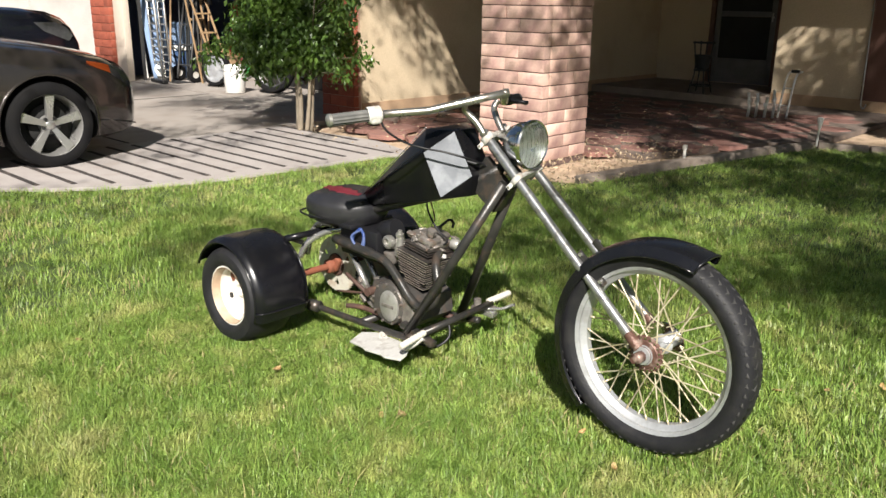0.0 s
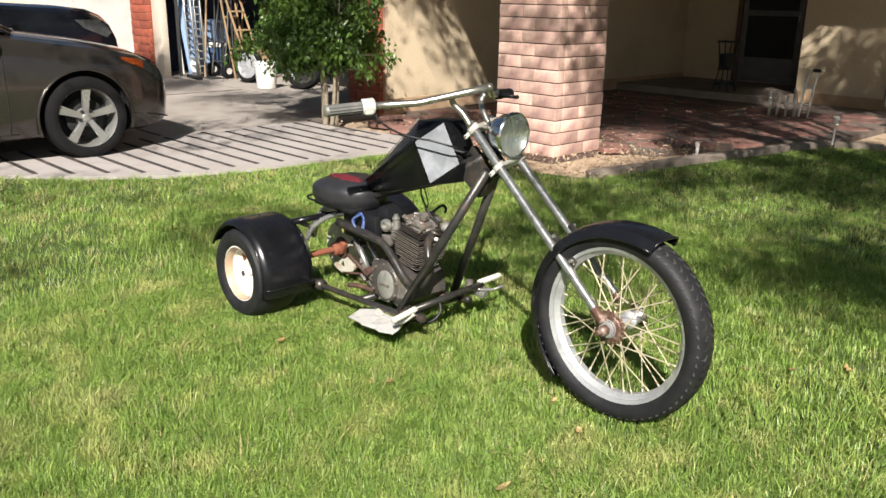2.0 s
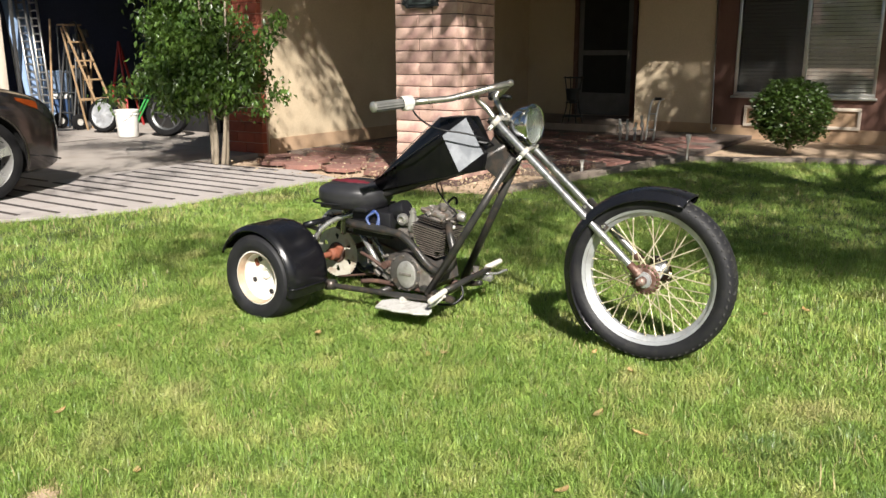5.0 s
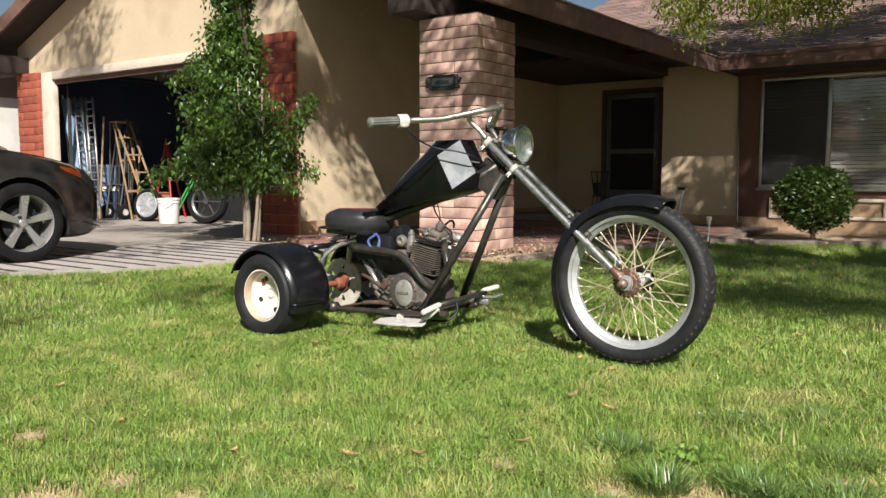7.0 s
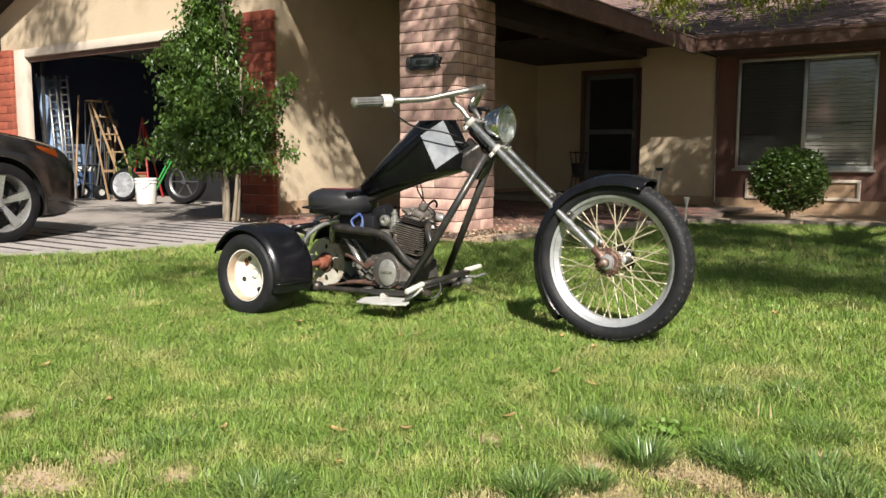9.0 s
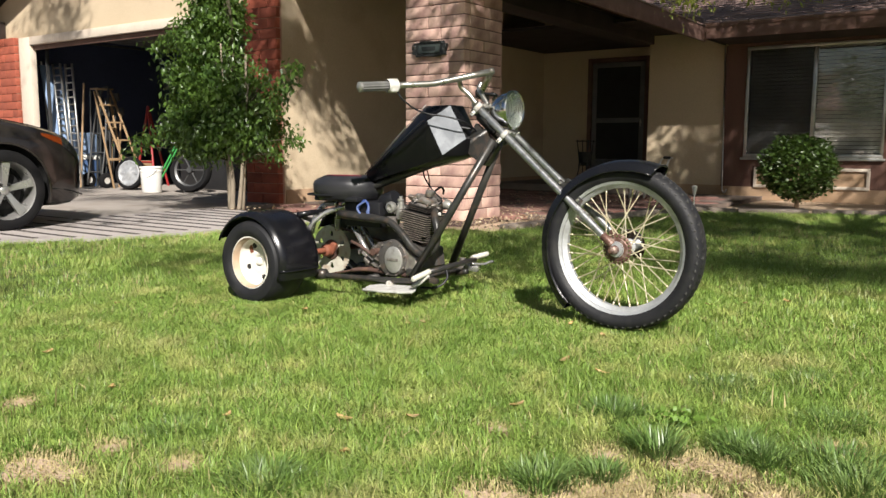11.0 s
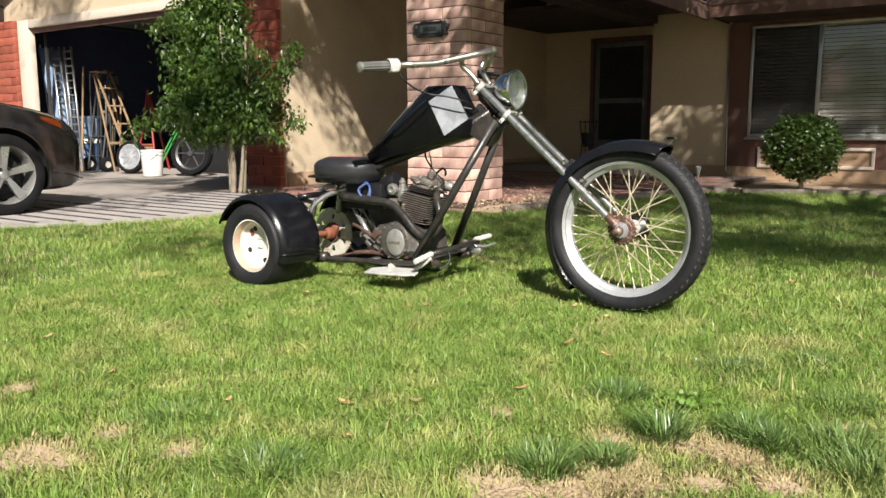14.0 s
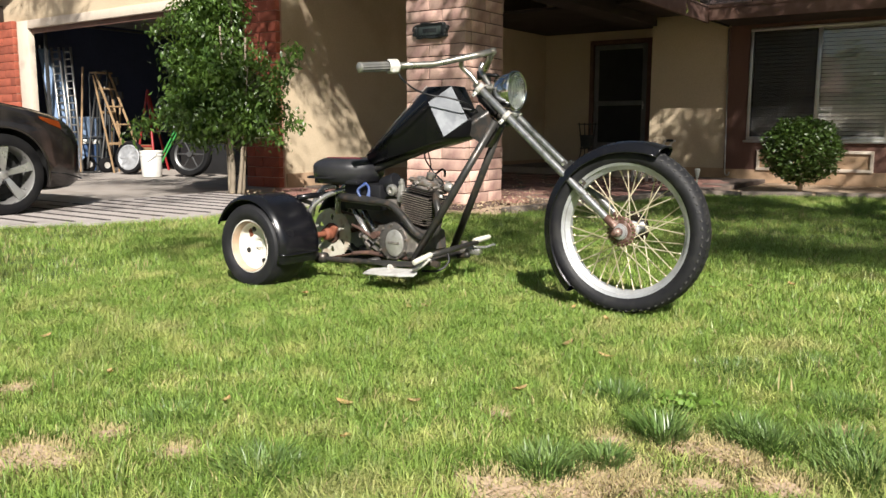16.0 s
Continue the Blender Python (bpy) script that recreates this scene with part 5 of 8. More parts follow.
door_grey = material("door_grey", (0.20, 0.20, 0.20), 0.5, metal=0.4, scale=5, fine=60, bump=0.05)
screen_mat = material("dark_screen", (0.018, 0.018, 0.017), 0.7, scale=5, fine=400, bump=0.2)
door = thing("door_1", (-4.47, DY, 0.1), "closed grey metal screen door in a dark recess", "door", kind="structure")
df = None
for a in ((-5.02, -4.95, 0.1, 2.16), (-4.00, -3.93, 0.1, 2.16), (-4.95, -4.00, 2.09, 2.16)):
    df = box(a[0], a[1], DY - 0.03, DY + 0.1, a[2], a[3], 0.004, df)
part("door_frame", df, trim_brown, door)
st = None
for a in ((-4.94, -4.86, 0.11, 2.08), (-4.09, -4.01, 0.11, 2.08), (-4.86, -4.09, 2.0, 2.08), (-4.86, -4.09, 1.08, 1.16), (-4.86, -4.09, 0.11, 0.20), (-4.86, -4.09, 0.44, 0.47)):
    st = box(a[0], a[1], DY - 0.005, DY + 0.03, a[2], a[3], 0.003, st)
part("door_stile", st, door_grey, door)
part("kick_panel", box(-4.86, -4.09, DY + 0.005, DY + 0.02, 0.20, 0.44), door_grey, door)
part("screen", box(-4.86, -4.09, DY + 0.010, DY + 0.016, 0.47, 1.08), screen_mat, door)
part("screen", box(-4.86, -4.09, DY + 0.010, DY + 0.016, 1.16, 2.0), screen_mat, door)
part("door_handle", rod((-4.05, DY - 0.04, 1.08), (-4.05, DY - 0.005, 1.08), 0.012, bm=rod((-4.05, DY - 0.04, 1.02), (-4.05, DY - 0.04, 1.14), 0.009)), alu, door)
part("inner_door", box(-4.95, -4.0, DY + 0.11, DY + 0.15, 0.1, 2.1), trim_brown, door)

# plaque on the pillar
iron = material("black_iron", (0.022, 0.024, 0.024), 0.55, metal=0.3, second=(0.05, 0.055, 0.055), scale=20, fine=120, bump=0.3)
plaque = thing("wall_plaque", (-3.285, 3.365, 1.55), "dark cast plaque with scrolled border on the brick pillar", "plaque")
pts = []
for k in range(40):
    a = 2 * math.pi * k / 40
    rx, rz = 0.185, 0.068
    x = rx * math.copysign(abs(math.cos(a)) ** 0.5, math.cos(a))
    z = rz * math.copysign(abs(math.sin(a)) ** 0.5, math.sin(a))
    w = 1 + 0.07 * math.sin(a * 8)
    pts.append((-3.285 + x * w, 1.55 + z * w))
pl = wall_panel(pts, 3.36, 3.388)
part("plate", pl, iron, plaque)
rim = [(x + (-3.285 - x) * 0.10, 3.358, z + (1.55 - z) * 0.10) for x, z in pts]
part("border", pipe(rim + [rim[0]], 0.009, 8), iron, plaque)
plate_green = material("plaque_face", (0.06, 0.075, 0.07), 0.5, metal=0.3, second=(0.10, 0.12, 0.11), scale=15, fine=90, bump=0.2)
part("face", wall_panel([(-3.40, 1.515), (-3.17, 1.515), (-3.17, 1.585), (-3.40, 1.585)], 3.352, 3.361), plate_green, plaque)
part("number_bar", wall_panel([(-3.36, 1.532), (-3.21, 1.532), (-3.21, 1.568), (-3.36, 1.568)], 3.348, 3.353), iron, plaque)
for s in (-1, 1):
    part("scroll", pipe([(-3.285 + s * (0.165 + 0.022 * math.cos(a / 5) * (1 - a / 30)), 3.354, 1.55 + 0.05 * math.sin(a / 4) * (1 - a / 40)) for a in range(24)], 0.007, 6), iron, plaque)

# things on the porch
stand = thing("iron_plant_stand", (-4.25, 8.68, 0.10), "black wrought-iron stand beside the front door", "stand")
for k in range(4):
    a = math.pi / 4 + k * math.pi / 2
    part("leg", pipe(rounded([(-4.25 + 0.16 * math.cos(a), 8.68 + 0.16 * math.sin(a), 0.10), (-4.25 + 0.09 * math.cos(a), 8.68 + 0.09 * math.sin(a), 0.40), (-4.25 + 0.13 * math.cos(a), 8.68 + 0.13 * math.sin(a), 0.78)]), 0.009, 6), iron, stand)
for z, r in ((0.40, 0.10), (0.76, 0.14), (0.20, 0.14)):
    part("ring", lathe([(r - 0.008, z - 0.008), (r + 0.008, z - 0.008), (r + 0.008, z + 0.008), (r - 0.008, z + 0.008)], pose(-4.25, 8.68, 0), 24, closed=True), iron, stand)
part("pot", lathe([(0.06, 0.41), (0.09, 0.44), (0.11, 0.58), (0.12, 0.60), (0.10, 0.60), (0.09, 0.57), (0, 0.56)], pose(-4.25, 8.68, 0), 20), iron, stand)

steel_post = material("galvanised_post", (0.74, 0.74, 0.71), 0.35, metal=0.5, scale=10, fine=80, bump=0.05)
for i, (x, y, h) in enumerate(((-3.03, 7.50, 0.28), (-2.95, 7.53, 0.28), (-2.84, 7.51, 0.24), (-2.76, 7.55, 0.33))):
    post = thing("garden_stake", (x, y, 0), "short silver garden stake standing by the patio", "stake", "silver garden stakes")
    part("shaft", pipe([(x, y, -0.02), (x + 0.01, y, h * 0.5), (x + 0.015 * (i % 3 - 1), y, h)], 0.016, 10), steel_post, post)
    part("collar", lathe([(0.017, h * 0.55), (0.026, h * 0.58), (0.026, h * 0.70), (0.017, h * 0.74)], pose(x, y, 0), 14), steel_post, post)
hand = thing("walking_frame", (-2.68, 7.62, 0), "folded metal frame with dark handles leaning on the wall", "frame")
for dx in (0, 0.10):
    part("rail", pipe(rounded([(-2.72 + dx, 7.60, 0.0), (-2.71 + dx, 7.64, 0.30), (-2.69 + dx, 7.68, 0.50), (-2.63 + dx, 7.67, 0.54)]), 0.012, 10), steel_post, hand)
for z in (0.15, 0.35):
    part("crossbar", rod((-2.71, 7.60 + z * 0.13, z), (-2.61, 7.60 + z * 0.13, z), 0.009), steel_post, hand)
part("grip", rod((-2.65, 7.67, 0.54), (-2.56, 7.66, 0.54), 0.018, bevel=0.004), iron, hand)

stake = thing("solar_light", (-1.68, 5.98, 0), "small white solar stake light at the lawn edge", "garden light")
part("stem", rod((-1.68, 5.98, 0), (-1.675, 5.98, 0.20), 0.009), steel_post, stake)
part("shade", lathe([(0.014, 0.17), (0.026, 0.235), (0.030, 0.25), (0.030, 0.262), (0.018, 0.27), (0, 0.272)], pose(-1.676, 5.98, 0), 20), steel_post, stake)
part("lens", lathe([(0.020, 0.20), (0.024, 0.235), (0.012, 0.235), (0.010, 0.20)], pose(-1.676, 5.98, 0), 16), lamp_glass, stake)
riser_head = thing("sprinkler_riser", (-2.18, 4.40, 0), "short white sprinkler riser by the kerb", "sprinkler")
part("body", lathe([(0.013, 0), (0.013, 0.09), (0.020, 0.095), (0.020, 0.13), (0, 0.132)], pose(-2.18, 4.40, 0), 14), white_clamp, riser_head)

# ---- cars ----
car_rubber = material("car_tyre", (0.009, 0.009, 0.010), 0.88, second=(0.015, 0.014, 0.013), scale=12, fine=120, bump=0.15)
car_rubber.node_tree.nodes["Principled BSDF"].inputs["Specular IOR Level"].default_value = 0.15
alloy_silver = material("alloy_silver", (0.44, 0.435, 0.42), 0.30, metal=0.65, second=(0.32, 0.31, 0.30), scale=8, fine=80, bump=0.03)
well_dark = material("wheel_well", (0.012, 0.012, 0.012), 0.9, fine=40, bump=0.2)
trim_plastic = material("black_trim", (0.018, 0.018, 0.019), 0.5, fine=80, bump=0.05)
amber = material("amber_lens", (0.50, 0.10, 0.02), 0.15, fine=60, bump=0.02, coat=0.6)
clear_lamp = material("lamp_cluster", (0.20, 0.20, 0.21), 0.12, metal=0.5, second=(0.08, 0.08, 0.085), scale=16, fine=60, bump=0.02, coat=0.8)
car_glass = material("car_glass", (0.012, 0.014, 0.017), 0.05, fine=30, bump=0.0, coat=0.5)
taupe_paint = material("taupe_metallic_paint", (0.056, 0.048, 0.044), 0.22, metal=0.6, second=(0.046, 0.040, 0.037), scale=3, fine=300, bump=0.02, coat=0.6, stain=(0.12, 0.10, 0.085), stain_scale=9, stain_amount=0.15)
black_paint = material("black_car_paint", (0.008, 0.009, 0.014), 0.15, second=(0.012, 0.013, 0.018), scale=3, fine=300, bump=0.01, coat=0.8)

US = (0.0, 0.04, 0.10, 0.20, 0.36, 0.56, 0.75, 0.95, 1.15, 1.36, 1.6, 2.2, 2.8, 3.3, 3.72, 4.1, 4.45, 4.68, 4.80, 4.86)
WS = (0.50, 0.62, 0.71, 0.78, 0.835, 0.865, 0.880, 0.888, 0.890, 0.892, 0.893, 0.895, 0.895, 0.893, 0.888, 0.875, 0.85, 0.80, 0.72, 0.60)
ZS = (0.60, 0.655, 0.70, 0.745, 0.790, 0.835, 0.868, 0.895, 0.925, 0.955, 0.962, 0.965, 0.975, 0.985, 1.00, 1.00, 0.99, 0.97, 0.94, 0.88)
GS = (0.50, 0.72, 0.86, 0.95, 1, 1, 1, 1, 1, 1, 1, 1, 1, 1, 1, 1, 1, 0.98, 0.9, 0.6)


def car_section(u):
    w, zs, g = (float(np.interp(u, US, t)) for t in (WS, ZS, GS))
    p = [(w - 0.09, 0.175), (w - 0.035, 0.20), (w - 0.008, 0.30), (w, 0.42), (w - 0.002, 0.56), (w - 0.014, zs - 0.16), (w - 0.030, zs - 0.075), (w - 0.065, zs - 0.022), (w - 0.13, zs), (w - 0.26, zs + 0.018), (w * 0.45, zs + 0.036), (0.0, zs + 0.046)]
    return [(x, 0.44 + (z - 0.44) * g) for x, z in p]


def car_skin(u, k, s, out=0.0):
    """A point of the car's skin: u from the nose, k along the section, s the side."""
    sec = car_section(u)
    i = min(int(k), len(sec) - 2)
    f = k - i
    x = sec[i][0] + (sec[i + 1][0] - sec[i][0]) * f + out
    return s * x, sec[i][1] + (sec[i + 1][1] - sec[i][1]) * f


def build_car(name, cx, nose, paint, label, tall=1.0):
    """A four-door saloon with its nose at y = nose, pointing to +y."""
    car = thing(name, (cx, nose - 2.4, 0), label, "car")
    b = bmesh.new()
    us = sorted(set(list(US) + [0.65, 0.85, 1.05, 1.25, 1.45, 3.5, 3.6, 3.8, 3.95]))
    rings = []
    for u in us:
        sec = car_section(u)
        full = [(x, z) for x, z in sec] + [(-x, z) for x, z in reversed(sec[:-1])]
        rings.append([b.verts.new((cx + x, nose - u - 0.10 * (abs(x) / 0.9) ** 3 * max(0, 1 - u * 3), z if z < 0.6 else 0.6 + (z - 0.6) * tall)) for x, z in full])
    n = len(rings[0])
    for r, s in zip(rings, rings[1:]):
        for k in range(n):
            b.faces.new((r[k], r[(k + 1) % n], s[(k + 1) % n], s[k]))
    b.faces.new(rings[0])
    b.faces.new(list(reversed(rings[-1])))
    bmesh.ops.recalc_face_normals(b, faces=list(b.faces))
    body = part("body", b, [paint, well_dark], car)
    hubs = [(s, u) for s in (1, -1) for u in (0.85, 3.70)]
    cut = None
    for s, u in hubs:
        cut = rod((cx + s * 0.60, nose - u, 0.315), (cx + s * 1.2, nose - u, 0.315), 0.372, seg=48, bm=cut)
    cut.transform(Matrix.Translation(-BASE[car.name]))
    cme = bpy.data.meshes.new("cutter")
    cut.to_mesh(cme)
    cut.free()
    cme.materials.append(well_dark)
    cob = new("cutter", cme)
    cob.location = car.location
    mod = body.modifiers.new("arches", "BOOLEAN")
    mod.operation, mod.solver, mod.object = "DIFFERENCE", "EXACT", cob
    bpy.context.view_layer.update()
    deps = bpy.context.evaluated_depsgraph_get()
    me = bpy.data.meshes.new_from_object(body.evaluated_get(deps))
    body.modifiers.clear()
    body.data = me
    bpy.data.objects.remove(cob)
    for s, u in hubs:
        arc = [(cx + s * 0.893, nose - u + 0.376 * math.cos(a), 0.315 + 0.376 * math.sin(a)) for a in [math.pi * (-0.10 + 1.20 * k / 24) for k in range(25)]]
        arc = [(cx + s * (car_skin(min(max(nose - y, 0.0), 4.8), 3.0 + max(0, (z - 0.42)) / 0.14 * 1.0 if z < 0.56 else 4.0 + (z - 0.56) / 0.20, 1)[0] + 0.002), y, z) for x, y, z in arc]
        part("arch_lip", pipe(arc, 0.012, 8), paint, body)
    # wheels
    for s, u in hubs:
        y = nose - u
        m = pose(cx + s * 0.79, y, 0.318, 0, 90 * s, 0)
        w = part("wheel", lathe([(0.232, 0.105), (0.236, 0.098), (0.222, 0.080), (0.216, 0.02), (0.20, -0.06), (0.232, -0.10), (0.236, -0.10)], m, 48), alloy_silver, car, "five-spoke alloy wheel")
        part("tyre", lathe([(0.230, 0.104), (0.248, 0.112), (0.282, 0.113), (0.308, 0.100), (0.3175, 0.078), (0.319, 0), (0.3175, -0.078), (0.308, -0.10), (0.23, -0.104)], m, 56), car_rubber, w)
        part("brake_disc", lathe([(0.06, 0.022), (0.15, 0.022), (0.15, 0.0), (0.06, 0.0)], m, 32, rod(m @ Vector((0, 0, -0.05)), m @ Vector((0, 0, -0.03)), 0.212, seg=32)), well_dark, w)
        for k in range(5):
            a = 2 * math.pi * k / 5 + 0.628
            mk = m @ Matrix.Rotation(a, 4, "Z")
            sp = hull([mk @ Vector(p) for p in ((0.03, -0.019, 0.066), (0.03, 0.019, 0.066), (0.222, -0.044, 0.092), (0.222, 0.027, 0.092), (0.03, -0.019, 0.03), (0.03, 0.019, 0.03), (0.215, -0.034, 0.05), (0.215, 0.018, 0.05), (0.12, -0.026, 0.084), (0.12, 0.020, 0.084))])
            part("spoke", sp, alloy_silver, w)
            part("lug_nut", rod(mk @ Matrix.Rotation(0.63, 4, "Z") @ Vector((0.056, 0, 0.06)), mk @ Matrix.Rotation(0.63, 4, "Z") @ Vector((0.056, 0, 0.082)), 0.0125, seg=6), well_dark, w)
        part("centre_cap", lathe([(0, 0.078), (0.028, 0.076), (0.036, 0.070), (0.036, 0.04)], m, 24), alloy_silver, w)
        part("hub_face", lathe([(0, 0.050), (0.068, 0.050), (0.074, 0.035), (0.074, 0.0)], m, 28), alloy_silver, w)
    # glasshouse
    base = [(1.26, 0.69), (1.36, 0.79), (2.4, 0.80), (3.5, 0.78), (3.86, 0.66)]
    top = [(2.00, 0.50), (2.15, 0.57), (2.6, 0.585), (3.0, 0.565), (3.18, 0.50)]
    pts = []
    for s in (1, -1):
        pts += [(cx + s * x, nose - u, 0.6 + 0.375 * tall) for u, x in base] + [(cx + s * x, nose - u, 0.6 + 0.775 * tall) for u, x in top]
    part("window_glass", hull(pts), car_glass, car, "dark tinted car windows")
    pts = []
    for s in (1, -1):
        pts += [(cx + s * (x + 0.015), nose - u, 0.6 + 0.765 * tall) for u, x in top] + [(cx + s * (x - 0.12), nose - u, 0.6 + 0.83 * tall) for u, x in top[1:4]]
    rf = hull(pts)
    bmesh.ops.bevel(rf, geom=list(rf.edges), offset=0.012, segments=2, affect="EDGES")
    part("roof", rf, paint, car)
    for s in (1, -1):
        part("pillar", pipe([(cx + s * 0.765, nose - 1.30, 0.6 + 0.365 * tall), (cx + s * 0.54, nose - 2.05, 0.6 + 0.775 * tall)], 0.030, 8), paint, car)
        part("pillar", pipe([(cx + s * 0.79, nose - 2.42, 0.6 + 0.365 * tall), (cx + s * 0.59, nose - 2.50, 0.6 + 0.78 * tall)], 0.022, 8), trim_plastic, car)
        part("pillar", pipe([(cx + s * 0.745, nose - 3.66, 0.6 + 0.375 * tall), (cx + s * 0.54, nose - 3.12, 0.6 + 0.775 * tall)], 0.045, 8), paint, car)
        # lamps that wrap the front corner
        for nm, u0, u1, k0, k1, mt, out in (("headlamp", 0.055, 0.40, 5.15, 6.9, clear_lamp, 0.004), ("turn_lamp", 0.33, 0.52, 5.60, 6.45, amber, 0.0055)):
            if nm == "turn_lamp" and tall > 1:
                continue
            g = bmesh.new()
            rows = []
            for i in range(9):
                u = u0 + (u1 - u0) * i / 8
                taper = 1 - 0.55 * (i / 8) ** 2
                mid_k = (k0 + k1) / 2 + 0.15 * i / 8
                row = []
                for j in range(5):
                    k = mid_k + (k1 - k0) / 2 * taper * (j / 2 - 1)
                    x, z = car_skin(u, k, s, out)
                    row.append(g.verts.new((cx + x, nose - u - 0.10 * (abs(x) / 0.9) ** 3 * max(0, 1 - u * 3) + 0.003, (z if z < 0.6 else 0.6 + (z - 0.6) * tall) + 0.003)))
                rows.append(row)
            for r, q in zip(rows, rows[1:]):
                for j in range(4):
                    g.faces.new((r[j], r[j + 1], q[j + 1], q[j]))
            bmesh.ops.solidify(g, geom=list(g.faces), thickness=0.004)
            bmesh.ops.recalc_face_normals(g, faces=list(g.faces))
            part(nm, g, mt, car)
        # seams, sill and side moulding
        def skin_line(pairs, r, mat, nm, par):
            part(nm, pipe([(cx + car_skin(u, k, s, 0.001)[0], nose - u, 0.6 + (car_skin(u, k, s)[1] - 0.6) * (tall if car_skin(u, k, s)[1] > 0.6 else 1)) for u, k in pairs], r, 6), mat, par)
        skin_line([(1.42, k) for k in (1.3, 2, 3, 4, 5, 6, 7, 8)], 0.004, well_dark, "door_seam", body)
        skin_line([(2.42, k) for k in (1.3, 2, 3, 4, 5, 6, 7, 8)], 0.004, well_dark, "door_seam", body)
        skin_line([(3.35, k) for k in (2, 3, 4, 5, 6, 7, 8)], 0.004, well_dark, "door_seam", body)
        skin_line([(1.36 + 0.1 * i, 1.35) for i in range(21)], 0.005, well_dark, "sill_seam", body)
        skin_line([(1.46 + 0.1 * i, 4.3) for i in range(9)], 0.010, paint, "side_moulding", body)
        skin_line([(0.06 + 0.08 * i, 8.05) for i in range(16)], 0.004, well_dark, "bonnet_seam", body)
        skin_line([(0.10, 1.2), (0.30, 2.0), (0.47, 2.2)], 0.006, well_dark, "bumper_seam", body)
        part("mirror", obox((0.16, 0.10, 0.12), pose(cx + s * 0.97, nose - 1.62, 1.02, 0, 0, 0), 0.035, rod((cx + s * 0.86, nose - 1.62, 0.98), (cx + s * 0.93, nose - 1.62, 1.0), 0.02)), paint, car)
        for u in (2.2, 3.2):
            part("door_handle", obox((0.03, 0.16, 0.03), pose(cx + s * 0.895, nose - u, 0.83), 0.010), paint, car)
    part("grille", obox((0.95, 0.05, 0.10), pose(cx, nose - 0.035, 0.54), 0.02, obox((0.8, 0.06, 0.09), pose(cx, nose - 0.05, 0.33), 0.02)), trim_plastic, car)
    part("wiper", pipe([(cx + 0.55, nose - 1.22, 0.985), (cx - 0.10, nose - 1.30, 1.005)], 0.010, 6), trim_plastic, car)
    return car


build_car("sedan", -6.19, 1.37, taupe_paint, "dusty taupe four-door saloon parked on the driveway")


def build_truck(name, cx, nose, paint, label):
    """A tall vehicle with a high flat bonnet and a blunt nose at y = nose; it runs towards smaller y."""
    car = thing(name, (cx, nose - 2.3, 0), label, "car")
    side = [(-0.02, 0.40), (0.02, 0.58), (0.0, 0.74), (-0.07, 0.90), (-0.18, 1.02), (-0.34, 1.085), (-0.62, 1.12), (-1.45, 1.16), (-2.05, 1.60), (-2.30, 1.68), (-3.9, 1.68), (-4.5, 1.15), (-4.6, 0.80), (-4.6, 0.34), (-4.4, 0.26), (-0.2, 0.28)]
    b = bmesh.new()
    rings = []
    for f, drop, back in ((-1, 0.075, 0.13), (-0.97, 0.035, 0.07), (-0.88, 0.008, 0.03), (-0.45, 0, 0), (0.45, 0, 0), (0.88, 0.008, 0.03), (0.97, 0.035, 0.07), (1, 0.075, 0.13)):
        ring = []
        for y, z in side:
            tuck = 1 - 0.20 * max(0, (z - 1.17) / 0.5)
            yy = y - back if y > -1 else y + back * 0.5 if y < -4.2 else y
            ring.append(b.verts.new((cx + f * 0.92 * tuck, nose + yy, z - drop * (z > 0.95))))
        rings.append(ring)
    n = len(side)
    for r, q in zip(rings, rings[1:]):
        for k in range(n):
            b.faces.new((r[k], r[(k + 1) % n], q[(k + 1) % n], q[k]))
    b.faces.new(rings[0])
    b.faces.new(list(reversed(rings[-1])))
    bmesh.ops.recalc_face_normals(b, faces=list(b.faces))
    part("body", b, paint, car)
    for s in (1, -1):
        for pts in (((-1.62, 1.20), (-2.12, 1.58), (-2.85, 1.60), (-2.85, 1.20)), ((-2.93, 1.20), (-2.93, 1.60), (-3.80, 1.60), (-4.2, 1.20))):
            g = bmesh.new()
            g.faces.new([g.verts.new((cx + s * (0.92 * (1 - 0.20 * max(0, (z - 1.17) / 0.5)) + 0.005), nose + y, z)) for y, z in pts])
            bmesh.ops.solidify(g, geom=list(g.faces), thickness=0.006)
            bmesh.ops.recalc_face_normals(g, faces=list(g.faces))
            part("side_window", g, car_glass, car)
        lamp_pts = [(-0.13, 0.82), (-0.18, 0.76), (-0.44, 0.87), (-0.54, 0.965), (-0.32, 0.965), (-0.19, 0.91)]
        part("headlamp", hull([(cx + s * (0.925 + d), nose + y, z) for y, z in lamp_pts for d in (-0.10, 0.004)]), clear_lamp, car, "clear wrap-round headlamp")
        for u in (0.95, 3.60):
            m = pose(cx + s * 0.83, nose - u, 0.355, 0, 90 * s, 0)
            w = part("wheel", lathe([(0.232, 0.10), (0.236, 0.098), (0.21, 0.06), (0.08, 0.07), (0, 0.072)], m, 40), alloy_silver, car)
            part("tyre", lathe([(0.232, 0.10), (0.25, 0.112), (0.32, 0.106), (0.352, 0.080), (0.354, 0), (0.352, -0.08), (0.23, -0.10)], m, 48), car_rubber, w)
    part("grille", obox((1.1, 0.05, 0.22), pose(cx, nose + 0.012, 0.62), 0.03), trim_plastic, car)
    return car


build_truck("black_car", -9.52, 2.25, black_paint, "glossy black off-road car parked beyond the taupe saloon")

